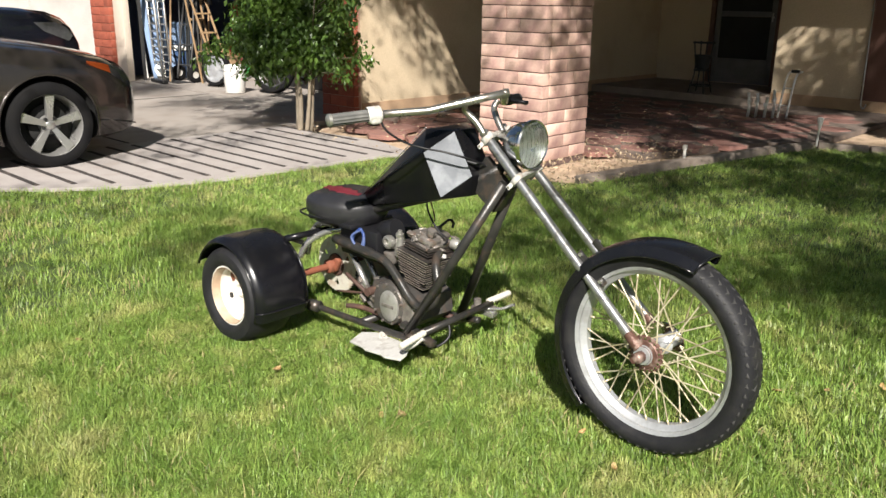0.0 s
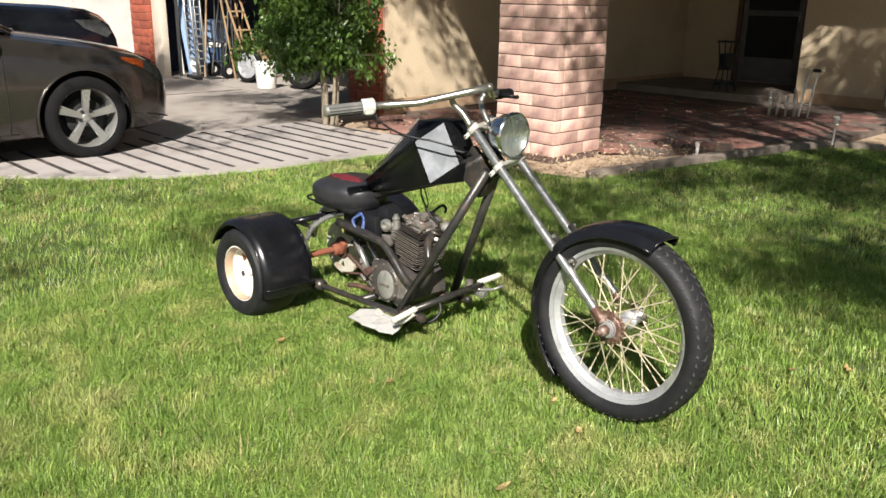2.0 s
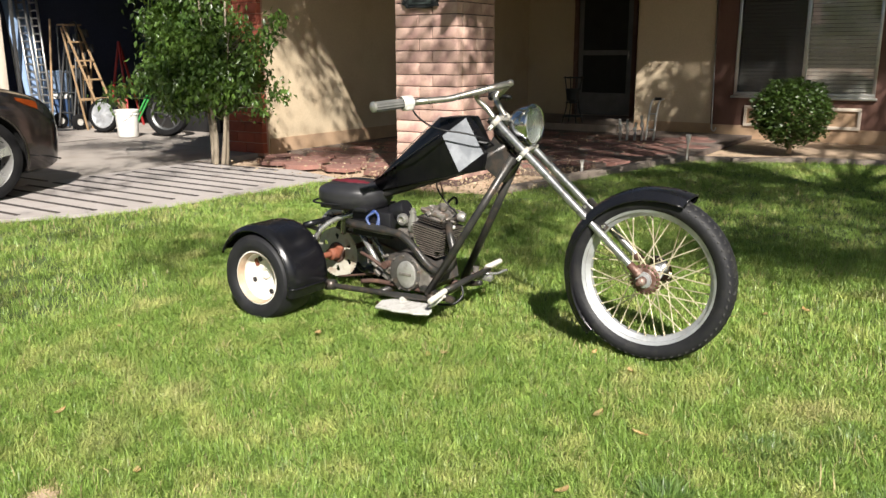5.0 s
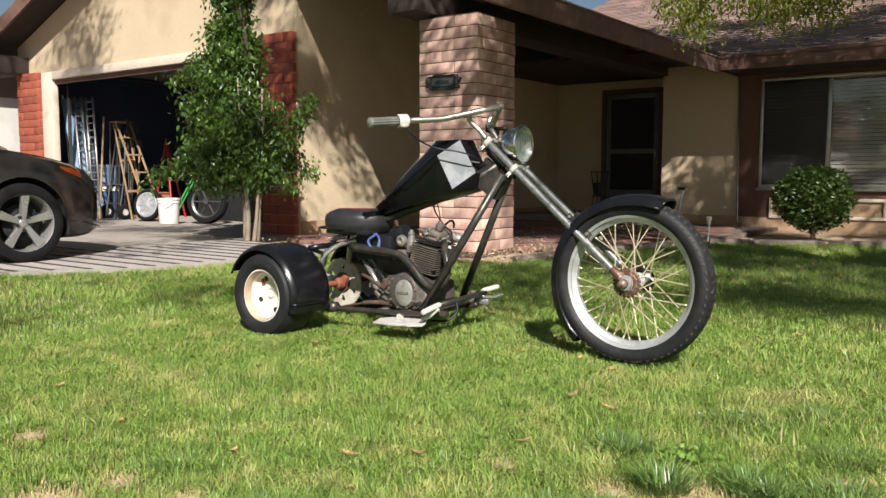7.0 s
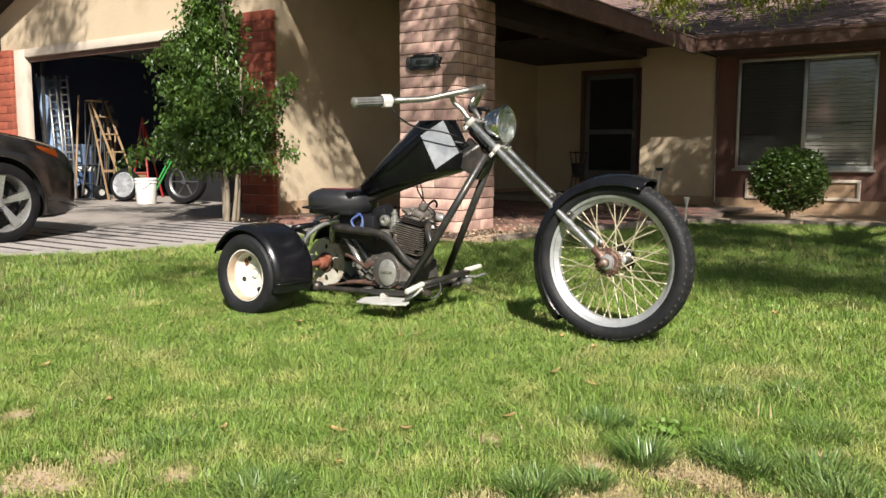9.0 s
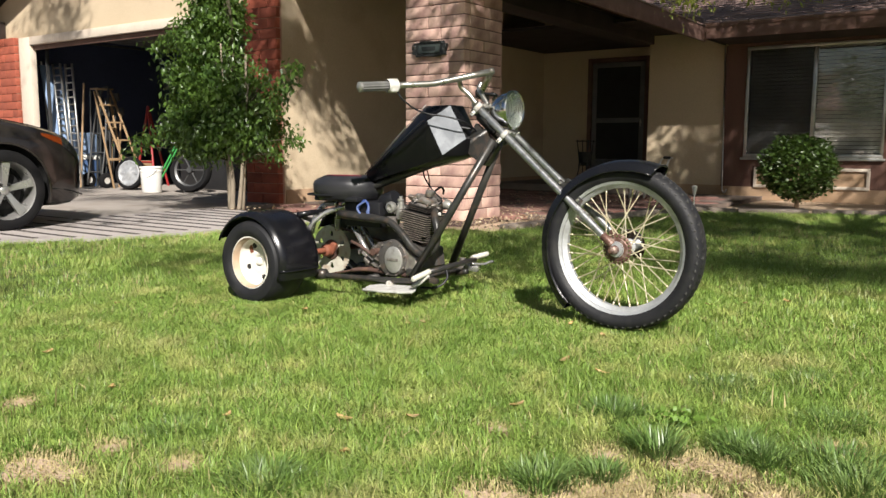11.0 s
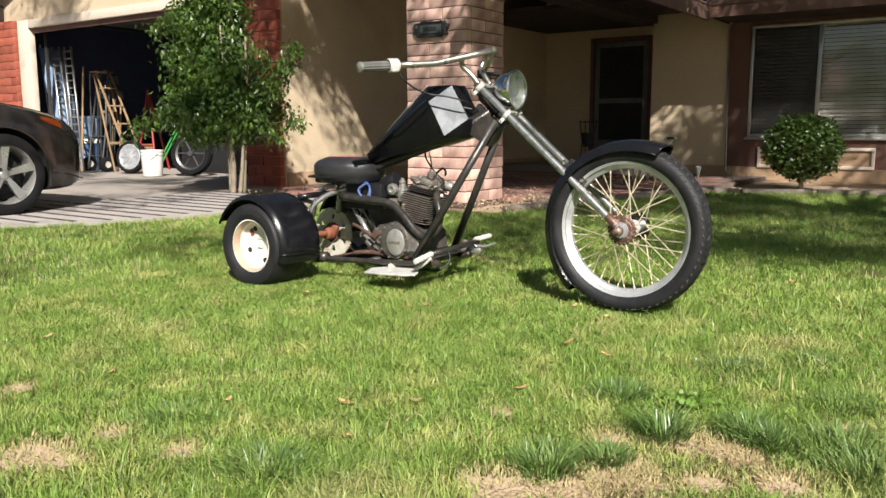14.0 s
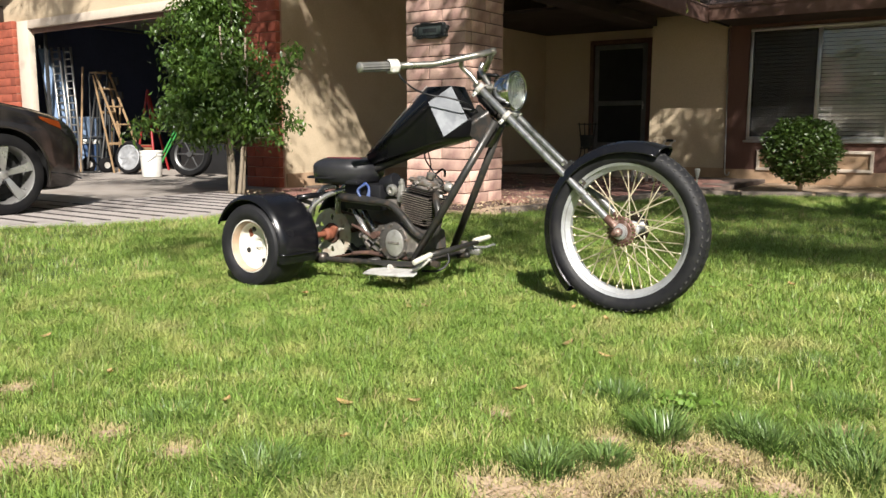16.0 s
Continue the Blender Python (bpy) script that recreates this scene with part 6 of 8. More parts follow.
# ---- garage contents ----
wood_mat = material("ladder_wood", (0.33, 0.22, 0.12), 0.65, second=(0.22, 0.14, 0.075), scale=8, fine=70, bump=0.2, stretch=(1, 1, 0.2))
blue_panel = material("blue_panel", (0.22, 0.32, 0.50), 0.6, second=(0.28, 0.38, 0.54), scale=2, fine=40, bump=0.05)
bin_blue = material("blue_bin", (0.05, 0.10, 0.22), 0.5, scale=4, fine=50, bump=0.05)
white_plastic = material("white_plastic", (0.78, 0.77, 0.73), 0.45, second=(0.70, 0.69, 0.64), scale=5, fine=60, bump=0.03)
green_paint = material("green_handle", (0.04, 0.26, 0.06), 0.4, scale=9, fine=60, bump=0.02)
red_paint = material("red_frame", (0.30, 0.02, 0.02), 0.45, scale=9, fine=60, bump=0.02)
grey_steel = material("dull_steel", (0.12, 0.12, 0.12), 0.45, metal=0.7, scale=9, fine=60, bump=0.05)
cloth_white = material("white_cloth", (0.52, 0.52, 0.54), 0.9, scale=9, fine=90, bump=0.3)


def ladder(name, a, b, width, rungs, rail, mat, label, cat="ladder", wide=Vector((1, 0, 0.0))):
    a, b = Vector(a), Vector(b)
    lad = thing(name, tuple(a), label, cat)
    for s in (-0.5, 0.5):
        m = between(a, b) @ Matrix.Identity(4)
        p, q = a + wide * width * s, b + wide * width * s
        part("rail", pipe([p, q], rail, 4), mat, lad)
    for k in range(rungs):
        c = a.lerp(b, (k + 0.6) / (rungs + 0.2))
        part("rung", rod(c - wide * width / 2, c + wide * width / 2, rail * 0.7, seg=8), mat, lad)
    return lad


ladder("aluminium_ladder", (-10.96, 4.36, 0.004), (-11.33, 4.46, 1.93), 0.21, 17, 0.020, alu, "tall aluminium ladder leaning inside the garage")
ladder("aluminium_ladder", (-10.80, 4.42, 0.004), (-11.06, 4.50, 1.92), 0.19, 17, 0.018, alu, "narrow aluminium ladder section leaning beside another")
sheet_ob = thing("blue_panel", (-11.2, 4.5, 0), "tall pale-blue board leaning in the garage", "board")
part("board", obox((0.38, 0.03, 1.98), between((-11.02, 4.50, 0.006), (-11.66, 4.56, 1.96)), 0.004), blue_panel, sheet_ob)
white_pole = thing("white_pole", (-11.70, 4.52, 0), "thin white pole standing behind the door jamb", "pole")
part("shaft", rod((-11.62, 4.50, 0.004), (-11.66, 4.40, 1.98), 0.013), white_plastic, white_pole)
broom = thing("push_broom", (-10.75, 4.20, 0), "dark push broom lying on the garage threshold", "broom")
part("head", obox((0.50, 0.09, 0.05), pose(-10.75, 4.24, 0.030, 0, 0, -8), 0.012), trim_plastic, broom)
part("bristles", obox((0.47, 0.06, 0.03), pose(-10.75, 4.24, 0.006, 0, 0, -8), 0.004), iron, broom)
poles = thing("wooden_pole", (-10.72, 4.40, 0), "thin orange-brown wooden pole standing upright", "pole")
part("shaft", rod((-10.72, 4.40, 0.004), (-10.86, 4.62, 1.62), 0.016), wood_mat, poles)
truck = thing("hand_truck", (-10.70, 4.72, 0), "worn steel hand truck with small rubber wheels", "hand truck")
for x in (-10.86, -10.50):
    part("rail", pipe(rounded([(x, 4.60, 0.05), (x, 4.72, 0.75), (x + (0.08 if x < -10.7 else -0.08), 4.80, 1.40)]), 0.016, 8), grey_steel, truck)
part("handle", pipe(rounded([(-10.78, 4.84, 1.45), (-10.74, 4.88, 1.56), (-10.62, 4.88, 1.56), (-10.58, 4.84, 1.45)]), 0.016, 8), grey_steel, truck)
for z in (0.25, 0.55, 0.85, 1.15):
    part("crossbar", rod((-10.86, 4.62 + z * 0.14, z), (-10.50, 4.62 + z * 0.14, z), 0.012), grey_steel, truck)
part("toe_plate", obox((0.46, 0.22, 0.012), pose(-10.68, 4.48, 0.014, 0, 0, 0), 0.003), grey_steel, truck)
for x in (-10.92, -10.44):
    w = part("wheel", lathe([(0.05, -0.03), (0.10, -0.03), (0.118, -0.018), (0.118, 0.018), (0.10, 0.03), (0.05, 0.03)], pose(x, 4.66, 0.122, 0, 90, 0), 28), car_rubber, truck)
    part("rim", lathe([(0, -0.026), (0.052, -0.028), (0.052, 0.028), (0, 0.026)], pose(x, 4.66, 0.122, 0, 90, 0), 20), white_clamp, w)
for k, (x, y, h, lean) in enumerate(((-10.78, 4.86, 1.35, 0.03), (-10.70, 4.90, 1.28, -0.02), (-10.62, 4.88, 1.42, 0.02), (-10.55, 4.95, 1.2, -0.05))):
    tool = thing("long_tool", (x, y, 0), "long-handled garden tool leaning upright", "garden tool", "garden tools in the garage")
    part("shaft", rod((x, y, 0.004), (x + lean, y + 0.12, h), 0.014), wood_mat if k % 2 else iron, tool)
    part("head", obox((0.14, 0.03, 0.12), pose(x + lean, y + 0.12, h, 8, 0, 0), 0.006), grey_steel, tool)
for k, (x, y, h, lean) in enumerate(((-10.95, 4.72, 1.50, 0.02), (-10.88, 4.78, 1.46, 0.06), (-10.52, 4.80, 1.44, -0.06), (-10.66, 4.70, 1.50, 0.03))):
    bar_ob = thing("metal_bar", (x, y, 0), "long dark metal bar leaning among the tools", "bar", "metal bars in the garage")
    part("shaft", rod((x, y, 0.004), (x + lean, y + 0.05, h), 0.013 + 0.004 * (k % 2), seg=8), iron if k % 2 else grey_steel, bar_ob)
    part("end", obox((0.05, 0.02, 0.10), pose(x + lean, y + 0.05, h - 0.03, 0, 12, 0), 0.004), grey_steel, bar_ob)
step = thing("step_ladder", (-10.2, 4.9, 0), "open wooden step ladder with flat treads", "step ladder")
for y in (4.70, 4.94):
    part("front_rail", obox((0.030, 0.022, 1.73), between((-9.80, y, 0.004), (-10.66, y, 1.525)) @ Matrix.Rotation(0, 4, "Z"), 0.003), wood_mat, step)
    part("rear_rail", obox((0.026, 0.020, 1.56), between((-10.30, y, 0.004), (-10.72, y, 1.50)), 0.003), wood_mat, step)
for k in range(5):
    f = (k + 0.75) / 5.6
    part("tread", box(-9.80 - 0.86 * f - 0.09, -9.80 - 0.86 * f + 0.05, 4.712, 4.928, 1.52 * f - 0.012, 1.52 * f + 0.012, 0.003), wood_mat, step)
for f in (0.3, 0.62):
    part("brace", box(-10.31 - 0.42 * f, -10.285 - 0.42 * f, 4.712, 4.928, 1.5 * f - 0.02, 1.5 * f + 0.02, 0.003), wood_mat, step)
part("top", box(-10.80, -10.60, 4.68, 4.96, 1.527, 1.55, 0.004), wood_mat, step)
crate = thing("wooden_box", (-10.62, 5.35, 0), "rough wooden box behind the ladders", "box")
part("side", box(-11.05, -10.60, 5.35, 5.65, 0.004, 0.42, 0.006), wood_mat, crate)


def loose_wheel(name, at, r, width, tilt, turn, face, label, spokes=0):
    w = thing(name, (at[0], at[1], 0), label, "wheel")
    m = Matrix.Translation(at) @ Matrix.Rotation(radians(turn), 4, "Z") @ Matrix.Rotation(radians(90 + tilt), 4, "X")
    k = r / 0.25
    part("tyre", lathe([(r * 0.74, width * 0.35), (r * 0.82, width / 2), (r * 0.94, width * 0.46), (r, width * 0.2), (r, -width * 0.2), (r * 0.94, -width * 0.46), (r * 0.82, -width / 2), (r * 0.74, -width * 0.35)], m, 44), car_rubber, w)
    if spokes:
        part("rim", lathe([(r * 0.75, width * 0.33), (r * 0.66, width * 0.2), (r * 0.66, -width * 0.2), (r * 0.75, -width * 0.33)], m, 44), grey_steel, w)
        for j in range(spokes):
            a = 2 * math.pi * j / spokes
            part("spoke", rod(m @ Vector((0.03 * math.cos(a), 0.03 * math.sin(a), 0)), m @ Vector((r * 0.68 * math.cos(a), r * 0.68 * math.sin(a), 0)), 0.011, seg=8), face, w)
        part("hub", rod(m @ Vector((0, 0, -width * 0.4)), m @ Vector((0, 0, width * 0.4)), 0.04, seg=20), grey_steel, w)
    else:
        part("cover", lathe([(r * 0.77, width * 0.40), (r * 0.70, width * 0.44), (r * 0.55, width * 0.28), (r * 0.30, width * 0.34), (r * 0.12, width * 0.52), (0, width * 0.54)], m, 44), face, w)
        for j in range(8):
            a = 2 * math.pi * j / 8
            part("vane", hull([m @ Vector(p) for p in [(r * 0.2 * math.cos(a + d), r * 0.2 * math.sin(a + d), width * 0.40) for d in (-0.25, 0.25)] + [(r * 0.66 * math.cos(a + d), r * 0.66 * math.sin(a + d), width * 0.42) for d in (-0.10, 0.10)] + [(r * 0.4 * math.cos(a), r * 0.4 * math.sin(a), width * 0.25)]]), face, w)
    return w


loose_wheel("loose_wheel", (-9.72, 4.60, 0.255), 0.245, 0.10, -8, 18, rim_alloy, "small wheel with shiny chrome cover leaning in the garage")
loose_wheel("motorcycle_wheel", (-8.46, 4.72, 0.325), 0.315, 0.13, -6, 22, grey_steel, "dark motorcycle wheel leaning in the garage", 6)
bucket = thing("bucket", (-8.87, 4.36, 0), "white plastic bucket standing on the garage threshold", "bucket")
part("body", lathe([(0, 0.006), (0.130, 0.006), (0.134, 0.012), (0.150, 0.30), (0.158, 0.302), (0.158, 0.318), (0.151, 0.320), (0.152, 0.345), (0.160, 0.347), (0.160, 0.372), (0.148, 0.372), (0.132, 0.02), (0, 0.02)], pose(-8.87, 4.36, 0.004), 36), white_plastic, bucket)
part("bail_handle", pipe([(-8.87 + 0.160 * math.cos(a), 4.36 - 0.02 - 0.12 * math.sin(a), 0.33 - 0.12 * math.sin(a)) for a in [math.pi * k / 14 for k in range(15)]], 0.003, 6), grey_steel, bucket)
for dx in (0, 0.07):
    g = thing("green_handle", (-8.9 + dx, 4.40, 0.02), "bright green tool handle standing in the bucket", "tool")
    part("shaft", rod((-8.93 + dx, 4.40, 0.03), (-8.62 + dx, 4.62, 0.70), 0.014), green_paint, g)
red = thing("red_stand", (-10.45, 5.4, 0), "red tubular stand deep in the garage", "stand")
for p in ((-10.70, 5.35, 0.004), (-10.18, 5.35, 0.004), (-10.45, 5.8, 0.004)):
    part("leg", rod(p, (-10.50, 5.5, 1.30), 0.020), red_paint, red)
part("crossbar", rod((-10.64, 5.40, 0.40), (-10.27, 5.40, 0.40), 0.016), red_paint, red)
cl = thing("hanging_cloth", (-9.3, 5.3, 0.6), "pale cloth draped over a dark storage chest", "cloth")
part("fold", hull([(-9.50, 5.18, 0.70), (-9.20, 5.20, 0.66), (-9.40, 5.22, 1.22), (-9.30, 5.24, 1.20), (-9.46, 5.26, 0.74), (-9.22, 5.28, 0.70), (-9.36, 5.27, 1.20)]), cloth_white, cl)
chest = thing("storage_chest", (-9.3, 5.7, 0), "dark storage chest in the shaded garage", "chest")
part("body", box(-9.6, -8.2, 5.4, 6.1, 0.004, 0.60, 0.02), trim_plastic, chest)
part("lid", box(-9.62, -8.18, 5.38, 6.12, 0.602, 0.68, 0.02), trim_plastic, chest)
cans = thing("dust_bin", (-11.15, 4.66, 0), "blue plastic bin with a pale lid", "bin")
part("body", lathe([(0, 0.006), (0.17, 0.006), (0.20, 0.42), (0.21, 0.43), (0.20, 0.44), (0, 0.44)], pose(-11.38, 4.95, 0), 28), bin_blue, cans)
part("lid", lathe([(0.215, 0.44), (0.215, 0.47), (0.15, 0.51), (0, 0.52)], pose(-11.38, 4.95, 0), 28), white_plastic, cans)
cool = thing("cooler_box", (-11.40, 5.05, 0.52), "pale-blue cool box on top of the bin", "cool box")
part("body", obox((0.34, 0.30, 0.34), pose(-11.38, 4.95, 0.70, 0, 0, 12), 0.03), blue_panel, cool)
jug = thing("plastic_jug", (-11.12, 4.42, 0), "white plastic jug standing by the garage jamb", "jug")
part("body", lathe([(0, 0.004), (0.075, 0.004), (0.08, 0.02), (0.08, 0.17), (0.06, 0.22), (0.025, 0.25), (0.025, 0.28), (0, 0.28)], pose(-11.10, 4.42, 0.004), 20), white_plastic, jug)
part("handle", pipe(rounded([(-11.03, 4.42, 0.08), (-10.99, 4.42, 0.12), (-10.99, 4.42, 0.18), (-11.04, 4.42, 0.22)]), 0.010, 8), white_plastic, jug)
track = thing("door_track", (-11.24, 4.25, 0.1), "grey steel track of the raised garage door", "track")
part("rail", box(-11.255, -11.225, 4.24, 4.29, 0.004, 2.30, 0.004), grey_steel, track)
part("rail", box(-11.255, -11.225, 4.29, 8.0, 2.27, 2.30, 0.004), grey_steel, track)
panel = thing("garage_door", (-8.86, 6.0, 2.36), "raised sectional garage door under the ceiling", "door")
for k in range(4):
    part("section", box(OPEN_L + 0.03, OPEN_R - 0.03, 4.45 + k * 0.54, 4.97 + k * 0.54, 2.33, 2.37, 0.006), garage_ceiling_shade_mat, panel)

shelf = thing("garage_shelf", (-9.6, 9.6, 0), "high dark shelf loaded with small pale boxes", "shelf")
part("board", box(-11.9, -7.2, 9.5, 10.1, 1.78, 1.82, 0.004), trim_plastic, shelf)
for x in (-11.7, -9.6, -7.4):
    part("bracket", box(x, x + 0.04, 9.55, 10.19, 1.60, 1.779, 0.003), grey_steel, shelf)
srng = random.Random(8)
x = -11.8
while x < -7.5:
    w, h = srng.uniform(0.12, 0.34), srng.uniform(0.10, 0.34)
    tub = thing("storage_tub", (x, 9.6, 1.82), "small box stored on the high garage shelf", "box", "boxes on the garage shelf")
    part("body", box(x, x + w, 9.55, 9.85, 1.821, 1.821 + h, 0.01), srng.choice((grey_steel, wood_mat, bin_blue, cloth_white, trim_plastic)), tub)
    part("lid", box(x - 0.005, x + w + 0.005, 9.545, 9.855, 1.822 + h, 1.842 + h, 0.005), srng.choice((trim_plastic, grey_steel)), tub)
    x += w + srng.uniform(0.03, 0.3)

# ---- the neighbour's house ----
nb = thing("neighbour_house", (-18, 8, 0), "white house next door with a low pitched roof", "house")
part("wall", box(-24, -16.2, 4.5, 14, -0.05, 2.75), neighbour_white, nb)
part("roof", hull([(-24.6, 3.7, 2.75), (-15.6, 3.7, 2.75), (-15.6, 14.5, 2.75), (-24.6, 14.5, 2.75), (-24.6, 3.7, 2.95), (-15.6, 3.7, 2.95), (-15.6, 14.5, 2.95), (-24.6, 14.5, 2.95), (-20, 9.0, 4.6)]), shingle, nb)
part("garage_door", box(-23.2, -18.6, 4.44, 4.499, 0, 2.15, 0.01), trim_white, nb)
part("window", box(-16.199, -16.15, 6.0, 7.4, 1.0, 2.1, 0.01), car_glass, nb)

# ---- houses across the street, behind the camera ----
for hx in (-27, -13.4, 7):
    sh = thing("street_house", (hx, -27, 0), "plain pale house across the street with a brown roof", "house", "houses across the street")
    part("wall", box(hx - 5.2, hx + 5.2, -31, -25, -0.05, 2.7), neighbour_white, sh)
    part("roof", hull([(hx - 5.8, -24.3, 2.7), (hx + 5.8, -24.3, 2.7), (hx - 5.8, -31.7, 2.7), (hx + 5.8, -31.7, 2.7), (hx - 5.8, -28, 4.6), (hx + 5.8, -28, 4.6)]), shingle, sh)
    part("door", box(hx - 0.5, hx + 0.5, -24.998, -24.95, 0, 2.1, 0.01), trim_brown, sh)
    for dx in (-3.2, 2.6):
        part("window", box(hx + dx - 0.8, hx + dx + 0.8, -24.998, -24.95, 0.9, 2.1, 0.01), car_glass, sh)

# ---- plants ----
def leaf_cloud(points, size, rng, droop=0.3, slim=0.45, fold=True):
    """Leaves at the given points: folded along the middle, or flat for far crowns."""
    n = len(points)
    P = np.asarray(points, float)
    a = rng.uniform(0, 2 * np.pi, n)
    tilt = rng.uniform(-0.9, 0.5, n) - droop
    way = np.stack([np.cos(a) * np.cos(tilt), np.sin(a) * np.cos(tilt), np.sin(tilt)], 1)
    side = np.cross(way, rng.normal(0, 1, (n, 3)) + np.array([0, 0, 1.2]))
    side /= np.linalg.norm(side, axis=1, keepdims=True) + 1e-9
    up = np.cross(side, way)
    L = (size * rng.uniform(0.65, 1.25, n))[:, None]
    W = L * slim * rng.uniform(0.8, 1.2, n)[:, None]
    base = P
    mid = P + way * L * 0.45
    tip = P + way * L - up * L * 0.12
    lf, rt = mid + side * W / 2 + up * W * 0.18, mid - side * W / 2 + up * W * 0.18
    if not fold:
        k = (np.arange(n) * 4)[:, None]
        return np.stack([base, lf, tip, rt], 1).reshape(-1, 3), np.concatenate([k + np.array([[0, 1, 2]]), k + np.array([[0, 2, 3]])], 1).reshape(-1, 3)
    verts = np.stack([base, lf, tip, rt, mid], 1).reshape(-1, 3)
    k = (np.arange(n) * 5)[:, None]
    tris = np.concatenate([k + np.array([[0, 4, 1]]), k + np.array([[1, 4, 2]]), k + np.array([[0, 3, 4]]), k + np.array([[4, 3, 2]])], 1).reshape(-1, 3)
    return verts, tris


def big_mesh(name, verts, faces, mat, parent=None, label="", kind="", category=""):
    """A mesh from numpy arrays; faces all of one size."""
    me = bpy.data.meshes.new(name)
    nf, w = faces.shape
    me.vertices.add(len(verts))
    me.vertices.foreach_set("co", np.asarray(verts, np.float32).ravel())
    me.loops.add(nf * w)
    me.loops.foreach_set("vertex_index", faces.astype(np.int32).ravel())
    me.polygons.add(nf)
    me.polygons.foreach_set("loop_start", np.arange(0, nf * w, w, dtype=np.int32))
    me.update(calc_edges=True)
    me.materials.append(mat)
    ob = new(name, me)
    if parent:
        ob.parent = parent
        ob.location = -BASE[parent.name]
    BASE[ob.name] = BASE[parent.name] if parent else Vector()
    return tagged(ob, label, category, "", kind)


# small weeping tree beside the garage
nrng = np.random.default_rng(5)
TX, TY = -5.60, 3.06
ficus = thing("garden_tree", (TX, TY, 0), "small leafy green tree with several thin pale stems", "tree")
stems = None
for dx, dy, ex, ey, h, r in ((-0.07, 0.0, -0.26, 0.10, 1.35, 0.036), (0.05, 0.03, 0.16, 0.05, 1.6, 0.038), (0.0, -0.05, 0.05, -0.18, 1.7, 0.032), (0.08, -0.03, 0.30, -0.05, 1.3, 0.024)):
    line = rounded([(TX + dx, TY + dy, -0.03), (TX + dx * 1.5 + 0.02, TY + dy, 0.35), (TX + dx + ex * 0.45, TY + dy + ey * 0.4, 0.8), (TX + ex, TY + ey, h)], 5)
    stems = pipe(line, [r * (1 - 0.75 * i / (len(line) - 1)) for i in range(len(line))], 10, stems)
part("trunk", stems, stem_bark, ficus)
zz = (0.45, 0.6, 1.0, 1.4, 1.8, 2.1, 2.35, 2.6, 3.05)
west = (-6.1, -6.30, -6.45, -6.40, -6.34, -6.08, -6.0, -5.98, -5.9)
east = (-5.3, -5.12, -5.08, -5.36, -5.60, -5.62, -5.66, -5.7, -5.75)
lobes, clumps = [], []
while len(lobes) < 50:
    z = 0.70 + 2.25 * nrng.random() ** 1.15
    w0, e0 = np.interp(z, zz, west) + 0.16, np.interp(z, zz, east) - 0.16
    half_w = max((e0 - w0) / 2, 0.03)
    a, q = nrng.uniform(0, 2 * np.pi), nrng.random() ** 0.5
    c = np.array([(w0 + e0) / 2 + half_w * q * np.cos(a), TY + 0.7 * half_w * q * np.sin(a), z])
    if all(np.linalg.norm(c - o) > (0.25 if z < 2.2 else 0.17) for o in lobes) or nrng.random() < 0.004:
        lobes.append(c)
for c in lobes:
    big = nrng.uniform(0.17, 0.27) if c[2] < 2.2 else nrng.uniform(0.10, 0.15)
    for k in range(9 if c[2] < 2.2 else 5):
        d = nrng.normal(0, 1, 3)
        d = d / np.linalg.norm(d) * big * nrng.uniform(0.45, 1.0)
        clumps.append((c[0] + d[0], c[1] + d[1], c[2] + d[2] * 0.8, 0.125))
for x, y, z in ((-6.85, 2.9, 0.74), (-7.0, 2.85, 0.66), (-6.7, 2.95, 0.80), (-4.62, 3.0, 1.40), (-4.78, 3.0, 1.30), (-4.92, 3.05, 1.18), (-5.08, 3.05, 1.26), (-5.0, 3.0, 1.05), (-6.55, 3.0, 1.80), (-6.40, 3.0, 1.84), (-6.7, 3.0, 1.76), (-4.75, 3.1, 0.75), (-4.9, 3.0, 0.6)):
    clumps.append((x, y, z, 0.11))
pts = []
for x, y, z, r in clumps:
    m = 88
    pts.append(np.array([x, y, z]) + nrng.normal(0, r * 0.60, (m, 3)) * np.array([1, 1, 0.85]))
v, f = leaf_cloud(np.concatenate(pts), 0.068, nrng, droop=0.55, slim=0.46)
big_mesh("crown", v, f, ficus_leaf, ficus)
tw = None
for x, y, z, r in clumps[::4] + clumps[-13:]:
    s = Vector((TX + 0.03, TY, min(z * 0.75, 1.9)))
    e = Vector((x, y, z))
    tw = pipe([s, s.lerp(e, 0.5) + Vector((0, 0, 0.06)), e], [0.008, 0.005, 0.002], 5, tw)
part("twig", tw, twig_bark, ficus)

